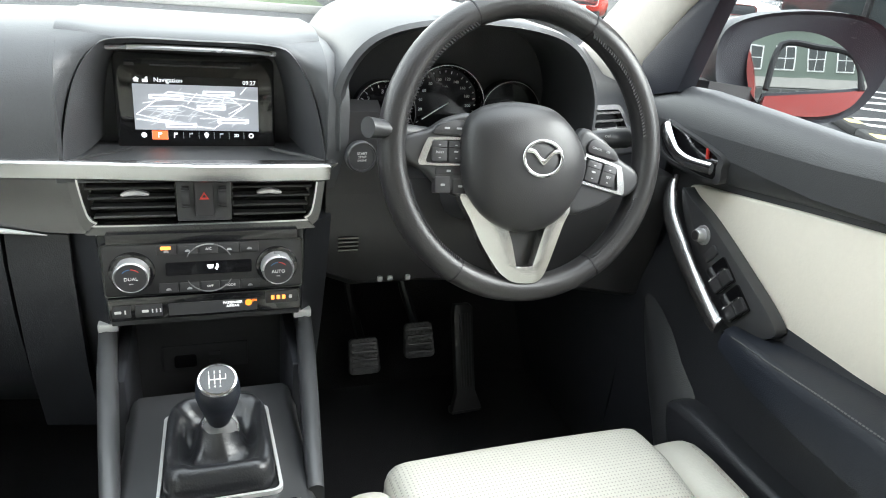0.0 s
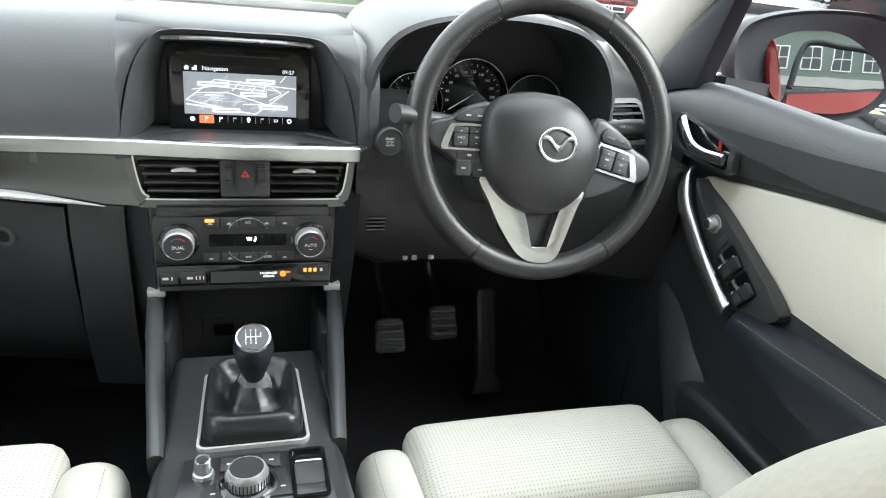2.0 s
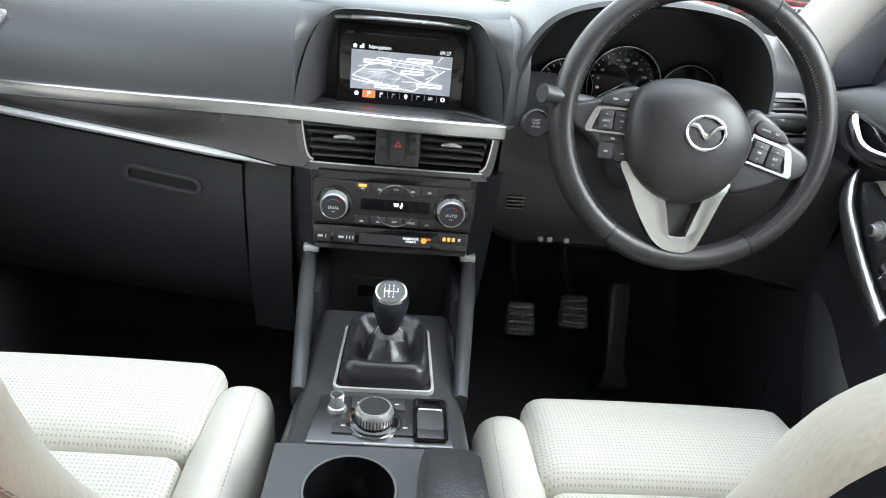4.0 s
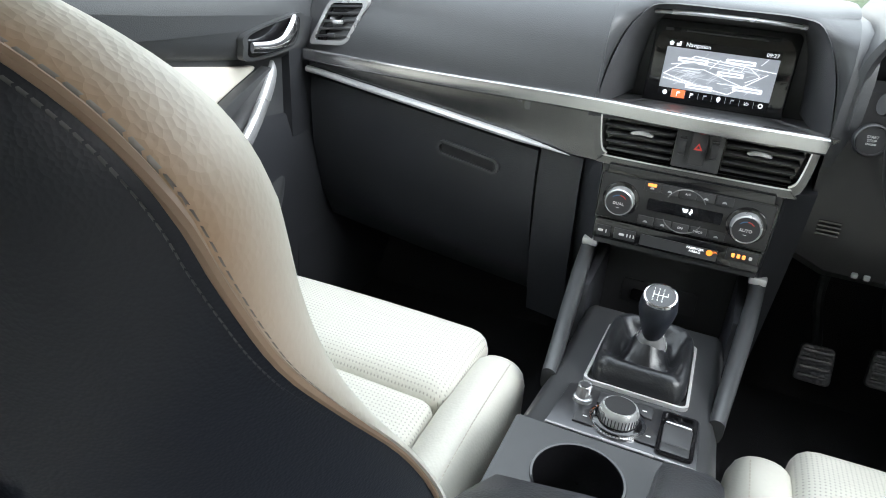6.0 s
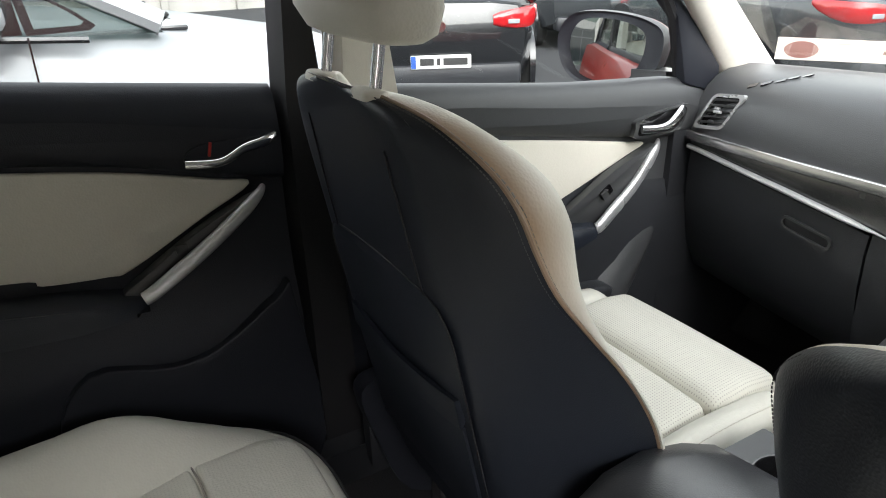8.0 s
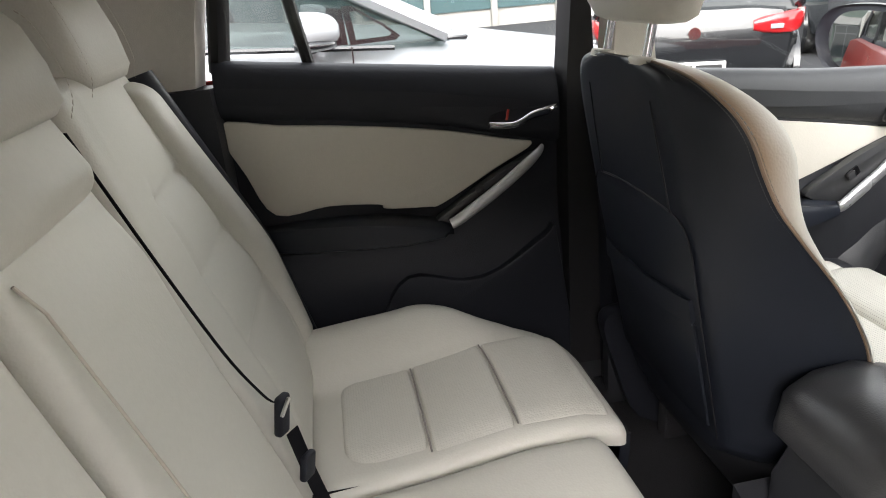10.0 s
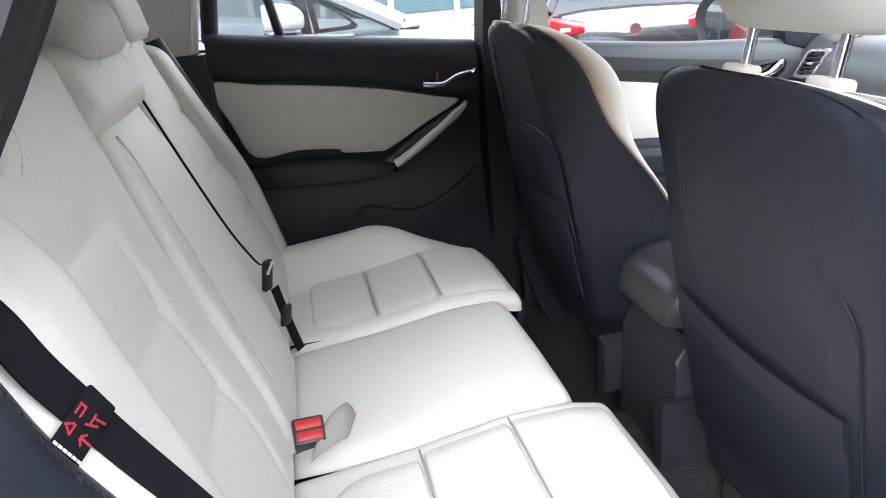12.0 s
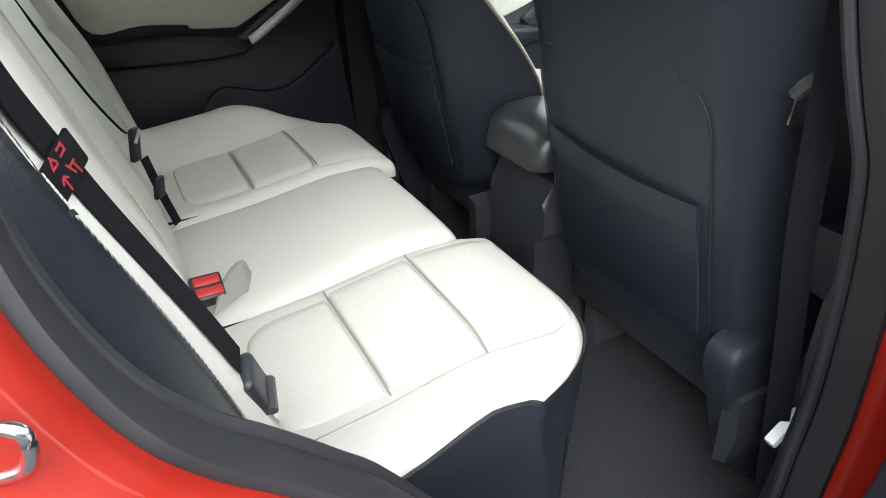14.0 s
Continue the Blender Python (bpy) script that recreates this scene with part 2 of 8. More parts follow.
def sweep(path, section, up=(0, 0, 1), closed=False, scales=None, cap=True):
    """The outline section (x across, y along up) carried along a path."""
    path, up = [Vector(p) for p in path], Vector(up)
    rings, c = [], len(path)
    for i, p in enumerate(path):
        a = path[(i - 1) % c] if closed or i else p
        b = path[(i + 1) % c] if closed or i < c - 1 else p
        d = (b - a).normalized()
        side = d.cross(up)
        side = side.normalized() if side.length > 1e-5 else Vector((1, 0, 0))
        rise = side.cross(d).normalized()
        k = scales[i] if scales else 1.0
        rings.append([p + side * (q[0] * k) + rise * (q[1] * k) for q in section])
    return loft(rings, True, cap, closed)


def tube(path, r, n=10, closed=False, scales=None, up=(0, 0, 1), flat=1.0):
    return sweep(path, [(r * math.cos(2 * math.pi * k / n), flat * r * math.sin(2 * math.pi * k / n)) for k in range(n)], up, closed, scales)


def disc(r, h, m=None, n=28, bev=0.0, seg=2):
    return slab(circle(r, n), h, m, bev, seg)


def lathe(profile, m=None, n=28):
    """A turned body: (radius, height) pairs about its z axis."""
    bm = loft([[(r * math.cos(2 * math.pi * k / n), r * math.sin(2 * math.pi * k / n), z) for k in range(n)] for r, z in profile])
    if m is not None:
        bm.transform(m)
    return bm


def ringplate(outer, inner, depth, m=None):
    """A flat frame between two outlines with equal counts of points."""
    rings = [[(p[0], p[1], z) for p in o] for o, z in ((outer, 0), (outer, depth), (inner, depth), (inner, 0))]
    bm = loft(rings, True, False, True)
    if m is not None:
        bm.transform(m)
    return bm


def pillow(x0, x1, y0, y1, top, thick, r=0.03, nx=22, ny=22, m=None, power=2.6):
    """A padded panel: top(x, y) gives its crown, its edges roll down over r to thick below."""
    def side(n):
        return sorted({round(0.5 - 0.5 * math.cos(math.pi * k / n), 5) for k in range(n + 1)})
    us, vs = side(nx), side(ny)
    grid = []
    for v in vs:
        row = []
        for u in us:
            x, y = x0 + (x1 - x0) * u, y0 + (y1 - y0) * v
            ex, ey = min(x - x0, x1 - x) / r, min(y - y0, y1 - y) / r
            dx, dy = max(0, 1 - ex), max(0, 1 - ey)
            d = (dx ** power + dy ** power) ** (1 / power)
            if d > 1:  # rounds the corner in plan
                x += (dx - dx / d) * r * (1 if x < (x0 + x1) / 2 else -1)
                y += (dy - dy / d) * r * (1 if y < (y0 + y1) / 2 else -1)
                d = 1
            sink = r * (1 - math.sqrt(max(0, 1 - d ** 2)))
            row.append(Vector((x, y, top(x, y) - sink)))
        grid.append(row)
    bm = bmesh.new()
    vv = [[bm.verts.new(p) for p in row] for row in grid]
    for a, b in zip(vv, vv[1:]):
        for i in range(len(a) - 1):
            bm.faces.new((a[i], a[i + 1], b[i + 1], b[i]))
    rim = vv[0][:-1] + [row[-1] for row in vv[:-1]] + vv[-1][:0:-1] + [row[0] for row in vv[:0:-1]]
    base = [bm.verts.new((v.co.x, v.co.y, v.co.z - thick)) for v in rim]
    n = len(rim)
    for i in range(n):
        bm.faces.new((rim[i], base[i], base[(i + 1) % n], rim[(i + 1) % n]))
    bm.faces.new(base)
    if m is not None:
        bm.transform(m)
    return bm


def axes(origin, x, y, z):
    """The pose whose own axes point along x, y, z."""
    x, y, z = (Vector(v).normalized() for v in (x, y, z))
    return Matrix(((x.x, y.x, z.x, origin[0]), (x.y, y.y, z.y, origin[1]), (x.z, y.z, z.z, origin[2]), (0, 0, 0, 1)))


def lettering(text, size, m, material, parent, depth=0.0004, align="CENTER", name="lettering"):
    cu = bpy.data.curves.new("text", "FONT")
    cu.body, cu.size, cu.extrude, cu.align_x, cu.align_y = text, size, depth, align, "CENTER"
    cu.resolution_u = 2
    ob = bpy.data.objects.new("text", cu)
    me = bpy.data.meshes.new_from_object(ob)
    bpy.data.objects.remove(ob)
    bm = bmesh.new()
    bm.from_mesh(me)
    bpy.data.meshes.remove(me)
    bm.transform(m)
    return part(name, bm, material, parent)


# ---- the car's shell ----
def lerp(table, v):
    """A value read off a short table of pairs."""
    if v <= table[0][0]:
        return table[0][1]
    for (a, p), (b, q) in zip(table, table[1:]):
        if v <= b:
            return p + (q - p) * (v - a) / (b - a)
    return table[-1][1]


SILL = [(-1.45, 1.266), (-1.18, 1.233), (-0.70, 1.177), (-0.52, 1.157), (-0.127, 1.114), (0.19, 1.095), (0.30, 1.06)]

bm = rbox(-0.72, 0.72, -1.30, 0.50, 0.32, 0.36)
join(bm, loft([[(-0.72, 0.50, 0.32), (0.72, 0.50, 0.32), (0.72, 0.50, 0.36), (-0.72, 0.50, 0.36)], [(-0.72, 0.72, 0.55), (0.72, 0.72, 0.55), (0.72, 0.70, 0.58), (-0.72, 0.70, 0.58)], [(-0.72, 0.74, 0.98), (0.72, 0.74, 0.98), (0.72, 0.70, 0.98), (-0.72, 0.70, 0.98)]]))
join(bm, loft([[(x, y, z) for x, z in ((-0.15, 0.35), (-0.11, 0.42), (-0.07, 0.44), (0.07, 0.44), (0.11, 0.42), (0.15, 0.35))] for y in (-1.30, 0.60)]))
structure("floor", bm, M_carpet, "black carpet over the car floor and tunnel", "car floor")
structure("ceiling", loft([[(x, y, 1.50 - 0.035 * (abs(x) / 0.62) ** 3 + dz) for x in (-0.62, -0.55, -0.3, 0, 0.3, 0.55, 0.62)] + [(x, y, 1.535) for x in (0.62, -0.62)] for y, dz in ((-2.0, -0.02), (-1.2, 0.0), (-0.5, 0.0), (-0.15, -0.03))]), M_pillar, "pale fabric headliner under the roof", "headliner")
structure("footwell_side_left", rbox(-0.735, -0.70, 0.18, 0.74, 0.33, 1.0), M_hard, "black footwell side panel", "trim")
structure("footwell_side_right", rbox(0.70, 0.735, 0.18, 0.74, 0.33, 1.0), M_hard, "black footwell side panel", "trim")
structure("lower_side_left", rbox(-0.735, -0.705, -1.30, 0.175, 0.33, 0.44), M_hard, "black lower side lining", "trim")
structure("bulkhead", rbox(-0.695, 0.695, 0.70, 0.74, 0.5, 1.05), M_hard, "black bulkhead behind the footwells", "trim")
structure("roof", loft([[(x, y, z + 0.055 - 0.06 * (abs(x) / 0.66) ** 3) for x in (-0.66, -0.5, 0, 0.5, 0.66)] + [(x, y, z - 0.02) for x in (0.66, -0.66)] for y, z in ((-2.05, 1.52), (-1.2, 1.55), (-0.5, 1.55), (-0.15, 1.51))]), M_red, "red painted roof skin of the car", "car roof")
structure("wall_rear", rbox(-0.72, 0.72, -2.06, -2.02, 0.35, 1.2, 0.01), M_hard, "black lining of the closed boot", "boot lining")


def pillar(name, pts, widths, label, material, flat=0.45):
    path = curve2(pts, 5, False)
    ks = [lerp([(k / (len(widths) - 1), w) for k, w in enumerate(widths)], i / (len(path) - 1)) for i in range(len(path))]
    sec = [(q[0], q[1] * flat) for q in curve2([(1, 0), (0.75, 0.8), (0, 1), (-0.75, 0.8), (-1, 0), (-0.75, -0.8), (0, -1), (0.75, -0.8)], 2)]
    return structure(name, sweep(path, sec, (1, 0, 0.25), False, ks), material, label, "pillar")


for s, n in ((-1, "left"), (1, "right")):
    pillar(f"pillar_a_{n}", [(s * 0.745, 0.50, 1.03), (s * 0.735, 0.39, 1.13), (s * 0.712, 0.268, 1.235), (s * 0.672, 0.09, 1.37), (s * 0.615, -0.20, 1.50)], [0.085, 0.075, 0.060, 0.052, 0.05], "pale trim of the windscreen pillar", M_pillar)
    structure(f"trim_sail_{n}", slab([(-s * y, z) for y, z in ((0.32, 1.045), (0.203, 1.080), (0.182, 1.150), (0.158, 1.223), (0.06, 1.312), (-0.02, 1.375), (0.02, 1.375), (0.10, 1.315), (0.205, 1.220), (0.31, 1.11))], 0.03, axes((s * 0.735, 0, 0), (0, -s, 0), (0, 0, 1), (-s, 0, 0)), 0.005), M_doorblack, "black corner panel behind the door mirror", "trim")
    structure(f"roof_rail_{n}", tube(curve2([(s * 0.668, 0.10, 1.36), (s * 0.648, -0.16, 1.46), (s * 0.64, -0.7, 1.50), (s * 0.64, -1.3, 1.49), (s * 0.645, -1.75, 1.43), (s * 0.66, -2.02, 1.30)], 6, False), 0.035, 10), M_pillar, "pale trim along the roof edge", "trim")

# the closed left side: B and C pillars
structure("pillar_b_left", loft([[(-0.74, y0, z), (-0.69, y0 + 0.01, z), (-0.69, y1 - 0.01, z), (-0.74, y1, z)] for y0, y1, z in ((-0.71, -0.615, 0.5), (-0.71, -0.63, 1.16), (-0.70, -0.64, 1.3), (-0.69, -0.64, 1.5))]), M_rubber, "dark door edge and seal at the middle pillar", "pillar")
structure("pillar_b_lower_left", loft([[(-0.70, y0, z), (-0.655, y0 + 0.015, z), (-0.655, y1 - 0.015, z), (-0.70, y1, z)] for y0, y1, z in ((-0.63, -0.50, 0.5), (-0.635, -0.51, 1.155))]), M_doorblack, "black lower trim of the middle pillar", "pillar")
structure("pillar_b_trim_left", loft([[(-0.70, y0, z), (-0.655, y0 + 0.015, z), (-0.655, y1 - 0.015, z), (-0.70, y1, z)] for y0, y1, z in ((-0.635, -0.51, 1.155), (-0.625, -0.53, 1.3), (-0.60, -0.52, 1.5))]), M_pillar, "pale trim of the middle pillar beside the passenger seat", "pillar")
structure("side_lining_left", rbox(-0.765, -0.756, -1.45, 0.3, 0.33, 1.06), M_rubber, "black lining inside the left side", "trim")
structure("boot_lining_left", rbox(-0.752, -0.744, -2.02, -1.40, 0.33, 1.24), M_hard, "black lining beside the boot", "trim")
structure("sill_left", rbox(-0.745, -0.712, -1.30, 0.25, 0.33, 0.52, 0.008), M_hard, "black sill trim inside the left doors", "sill")
structure("pillar_c_left", loft([[(-0.745, y0, z), (-0.69, y0 - 0.01, z), (-0.66, y1, z), (-0.74, y1 - 0.02, z)] for y0, y1, z in ((-1.395, -1.62, 1.215), (-1.375, -1.62, 1.32), (-1.33, -1.62, 1.5))]), M_pillar, "pale trim of the rear pillar", "pillar")
structure("quarter_trim_left", loft([[(-0.75, -1.36, z), (-0.68, -1.38, z), (-0.66, -1.70, z), (-0.75, -1.70, z)] for z in (0.5, 1.0, 1.213)]), M_hard, "black trim behind the left rear door", "trim")
structure("quarter_glass_left", rbox(-0.73, -0.726, -2.0, -1.6, 1.2, 1.46), M_glass, "rear quarter window", "window").visible_shadow = False

# rear window pillars and their dark frames
structure("window_frame_left", join(join(tube([(-0.745, -1.365, 1.235), (-0.725, -1.34, 1.37), (-0.69, -1.29, 1.49)], 0.022, 8, flat=0.8), tube([(-0.745, -1.195, 1.215), (-0.735, -1.21, 1.30), (-0.705, -1.24, 1.49)], 0.012, 8)), tube([(-0.735, 0.215, 1.08), (-0.722, 0.165, 1.22), (-0.66, -0.02, 1.40)], 0.012, 8)), M_rubber, "black frame bars of the left windows", "window frame")
win = lambda y0, y1: loft([[(-0.748, y, lerp(SILL, y) - 0.03), (-0.744, y, lerp(SILL, y) - 0.03), (-0.672, y, 1.49), (-0.676, y, 1.49)] for y in (y0, (y0 + y1) / 2, y1)])
w1 = structure("window_1", win(-0.63, 0.20), M_glass, "clear side window of the passenger door", "window")
w2 = structure("window_2", win(-1.35, -0.71), M_glass, "clear side window of the left rear door", "window")
bm = win(-0.58, 0.20)
bmesh.ops.scale(bm, vec=(-1, 1, 1), verts=bm.verts)
w3 = structure("window_3", bm, M_glass, "clear side window of the driver's door", "window")
ws = []
for k in range(9):
    u = -1 + 2 * k / 8
    ws.append([(0.70 * u, 0.83 - 0.22 * u * u, 1.035), (0.70 * u, 0.834 - 0.22 * u * u, 1.035), (0.585 * u, -0.125 - 0.08 * u * u, 1.515), (0.585 * u, -0.129 - 0.08 * u * u, 1.515)])
w4 = structure("window_4", loft(ws), M_glass, "clear windscreen", "windscreen")
w5 = structure("window_5", loft([[(x, -2.02, 1.2), (x, -2.024, 1.2), (x * 0.85, -1.9, 1.49), (x * 0.85, -1.904, 1.49)] for x in (-0.68, 0, 0.68)]), M_glass, "clear rear window", "window")
for w in (w1, w2, w3, w4, w5):
    w.visible_shadow = False

# the right side of the body round the open rear door
OPEN = [(-1.14, 1.455), (-1.225, 1.425), (-1.274, 1.366), (-1.293, 1.330), (-1.312, 1.296), (-1.338, 1.249), (-1.360, 1.168), (-1.363, 1.118), (-1.355, 1.075), (-1.337, 1.030), (-1.317, 0.998), (-1.292, 0.968), (-1.263, 0.942), (-1.226, 0.905), (-1.19, 0.864), (-1.13, 0.76), (-1.06, 0.55), (-0.98, 0.43), (-0.85, 0.385), (-0.74, 0.41), (-0.722, 0.50), (-0.708, 0.64), (-0.698, 0.73), (-0.706, 0.88), (-0.728, 1.007), (-0.745, 1.118), (-0.750, 1.30), (-0.72, 1.42), (-0.66, 1.455)]
HOW = [(-1.4, 0.6), (-1.28, 0.6), (-1.0, 0.35), (-0.85, 0.10), (-0.7, 0.05), (0, 0.05)]
edge = [Vector((p[0], p[1])) for p in curve2(OPEN, 4, True)]
mid = Vector((-1.03, 0.95))


def opening(away, x, lean=0.0):
    out = []
    for p in edge:
        d = (p - mid).normalized()
        far = min(away, lerp(HOW, p.x) if p.y < 1.35 else 0.05)
        q = p + d * far
        out.append((x - max(0, q.y - 1.0) * 0.26 - max(0, 0.55 - q.y) * 0.10, q.x, q.y))
    return out


side = structure("body_side_right", loft([opening(0.012, 0.77), opening(0.010, 0.805), opening(0.016, 0.820), opening(0.035, 0.838), opening(0.07, 0.858), opening(0.14, 0.876), opening(0.6, 0.90)], True, False), M_red, "red painted body side round the open rear door", "car body")
structure("aperture_trim", loft([opening(0.045, 0.725), opening(0.020, 0.745), opening(0.012, 0.775)], True, False), M_doorblack, "black trim lining the door opening", "trim")
seal = sweep(opening(0.006, 0.785), curve2([(0.007, 0.016), (0.009, 0.0), (0.007, -0.016), (-0.006, -0.018), (-0.008, 0.0), (-0.006, 0.018)], 2), (1, 0, 0), True)
structure("door_seal", seal, M_rubber, "black rubber seal round the rear door opening", "seal")
structure("door_seal_lip", tube(opening(0.004, 0.755), 0.007, 8, True, None, (1, 0, 0)), M_rubber, "inner lip of the black rubber door seal", "seal")
structure("pillar_b_right", loft([[(0.745, y0, z), (0.715, y0 + 0.01, z), (0.705, y1, z), (0.75, y1, z)] for y0, y1, z in ((-0.64, -0.54, 0.38), (-0.645, -0.545, 0.7), (-0.668, -0.55, 1.12), (-0.685, -0.565, 1.3), (-0.67, -0.55, 1.5))]), M_doorblack, "black trim of the middle pillar beside the driver's seat", "pillar")
structure("pillar_c_right", loft([[(0.74, y0, z), (0.69, y0 - 0.01, z), (0.66, y1, z), (0.74, y1, z)] for y0, y1, z in ((-1.40, -1.75, 1.20), (-1.38, -1.75, 1.32), (-1.32, -1.75, 1.5))]), M_pillar, "pale trim of the right rear pillar", "pillar")
structure("quarter_trim_right", loft([[(0.75, -1.40, z), (0.70, -1.42, z), (0.68, -1.75, z), (0.75, -1.75, z)] for z in (0.5, 0.9, 1.2)]), M_hard, "black trim behind the right rear door", "trim")
structure("sill_right", rbox(0.64, 0.77, -1.1, -0.55, 0.33, 0.395, 0.02), M_hard, "black scuff plate on the door sill", "sill")
structure("body_front_right", loft([[(0.74, y, 0.25), (0.86, y, 0.28), (0.89, y, 0.62), (0.875, y, 0.9), (0.80, y, lerp(SILL, y) - 0.06), (0.76, y, lerp(SILL, y) - 0.05)] for y in (-0.60, -0.2, 0.3, 0.6)]), M_red, "red outer skin of the driver's door", "car body")
structure("body_left", loft([[(-0.74, y, 0.25), (-0.86, y, 0.28), (-0.89, y, 0.62), (-0.875, y, 0.9), (-0.80, y, lerp(SILL, y) - 0.05), (-0.755, y, lerp(SILL, y) - 0.03)] for y in (-2.0, -1.3, -0.7, -0.2, 0.3, 0.9)]), M_red, "red outer skin of the left side", "car body")
structure("bonnet", loft([[(x, y, z - 0.10 * (abs(x) / 0.85) ** 3) for x in (-0.85, -0.6, 0, 0.6, 0.85)] + [(x, y, 0.4) for x in (0.85, -0.85)] for y, z in ((0.86, 1.06), (1.3, 1.02), (1.75, 0.92), (1.95, 0.75))]), M_red, "red painted bonnet in front of the windscreen", "bonnet")

# chrome striker on the rear edge of the opening
st = thing("door_striker", (0.80, -1.40, 1.0), "bare metal door striker loop on the red body edge", "striker")
part("loop", tube(curve2([(0.822, -1.398, 1.0665), (0.833, -1.374, 1.0675), (0.837, -1.3645, 1.063), (0.8365, -1.3675, 1.048), (0.832, -1.378, 1.0425), (0.822, -1.398, 1.042)], 6, False), 0.0036, 10), M_chrome, st)
part("plate", rbox(0.812, 0.838, -1.45, -1.400, 1.02, 1.08, 0.006), M_chrome, st)


# ---- doors ----
def yz(pts, s):
    """Outline points (y, z) for a door on side s."""
    return [(-s * y, z) for y, z in pts]


def inward(s, x):
    """Own x runs along the car, own y up, own z into the cabin from the plane |x| = x."""
    return axes((s * x, 0, 0), (0, -s, 0), (0, 0, 1), (-s, 0, 0))


def door_body(s, y0, y1, ledge, low=0.42, n=14):
    """The moulded black panel: sill roll, shoulder, flat field, armrest swell and lower pocket."""
    rings = []
    for k in range(n + 1):
        y = y0 + (y1 - y0) * k / n
        zs, zl = lerp(SILL, y) - (0.018 * max(0, min(1, (0.2 - y) / 0.3)) if s > 0 and y1 > 0 else 0), lerp(ledge, y)
        prof = [(0.752, zs - 0.02), (0.742, zs), (0.730, zs + 0.002), (0.719, zs - 0.003), (0.710, zs - 0.012), (0.704, zs - 0.024), (0.699, zs - 0.040), (0.695, zs - 0.060), (0.693, zs - 0.075), (0.692, (zs + zl) / 2 + 0.01), (0.695, zl + 0.03), (0.703, zl + 0.008), (0.716, zl), (0.718, zl - 0.10), (0.712, 0.86), (0.700, 0.82), (0.692, 0.78), (0.690, 0.70), (0.700, 0.60), (0.704, 0.5), (0.700, low), (0.752, low)]
        rings.append([(s * x, y, z) for x, z in prof])
    return loft(rings)


FRONT_LEDGE = [(-0.6, 1.065), (-0.37, 1.047), (-0.31, 1.038), (0.036, 0.983), (0.105, 0.972), (0.30, 0.95)]
REAR_LEDGE = [(-1.45, 1.156), (-1.384, 1.150), (-1.176, 1.126), (-0.976, 1.095), (-0.767, 1.042), (-0.62, 1.01)]


def handle(door, s, y0, y1, z0, z1, rear=False):
    """Recess, rim, chrome lever and red lock tab. y0: the lever's free end."""
    up = inward(s, 0.6945)
    w, h, cy, cz = abs(y1 - y0), z1 - z0, (y0 + y1) / 2, (z0 + z1) / 2
    d = 1 if y1 > y0 else -1
    if rear:
        shape = [(cy - d * 0.55 * w, cz - 0.1 * h), (cy - d * 0.5 * w, cz - 0.5 * h), (cy, cz - 0.5 * h), (cy + d * 0.5 * w, cz + 0.25 * h), (cy + d * 0.5 * w, cz + 0.5 * h), (cy - d * 0.35 * w, cz + 0.45 * h)]
    else:
        shape = [(cy + d * 0.53 * w, cz + 0.45 * h), (cy + d * 0.44 * w, cz - 0.35 * h), (cy + d * 0.1 * w, cz - 0.55 * h), (cy - d * 0.48 * w, cz - 0.52 * h), (cy - d * 0.52 * w, cz - 0.1 * h), (cy - d * 0.45 * w, cz + 0.22 * h), (cy + d * 0.2 * w, cz + 0.48 * h)]
    out = curve2(yz(shape, s), 5)
    c = Vector((-s * cy, cz))
    inn = [c + (Vector(p) - c) * 0.86 for p in out]
    rec = part("handle_recess", slab([tuple(p) for p in inn], 0.003 if rear else 0.008, up), M_doorblack if rear else M_piano, door, "black handle recess")
    if not rear:
        part("recess_rim", ringplate([tuple(p) for p in out], [tuple(p) for p in inn], 0.012, up), M_satin, rec)
    if rear:
        path = [(s * 0.673, y0, z0 + 0.008), (s * 0.671, y0 + d * 0.35 * w, z0 + 0.004), (s * 0.676, y0 + d * 0.62 * w, z0 + 0.018), (s * 0.682, y0 + d * 0.85 * w, z1 - 0.010), (s * 0.694, y1, z1 - 0.004)]
    else:
        path = [(s * 0.676, y0 + d * 0.06 * w, z0 + 0.020), (s * 0.672, y0 + d * 0.35 * w, z0 + 0.016), (s * 0.671, y0 + d * 0.55 * w, z0 + 0.021), (s * 0.675, y0 + d * 0.74 * w, z0 + 0.66 * h), (s * 0.684, y1 - d * 0.12 * w, z1 - 0.009), (s * 0.694, y1 - d * 0.08 * w, z1 - 0.007)]
    p = curve2(path, 6, False)
    part("handle_lever", tube(p, 0.0076 if rear else 0.0112, 12, False, [lerp([(0, 0.75), (0.4, 0.8), (0.75, 1.15), (1, 0.9)], i / (len(p) - 1)) for i in range(len(p))], (1, 0, 0), 0.55), M_chrome, rec, "curved chrome door lever")
    ty = y0 + d * (0.26 if rear else 0.2) * w
    part("lock_tab", rbox(-0.002, 0.002, -0.0024, 0.0024, 0, 0.022 if rear else 0.016, 0.0012, 2, Matrix.Translation((s * (0.684 if rear or s > 0 else 0.691), ty, z0 + (0.012 if rear else 0.027 if s > 0 else 0.006))) @ pose(0, 0, 0, -12 * d)), M_redplastic, rec, "red lock tab")
    return rec


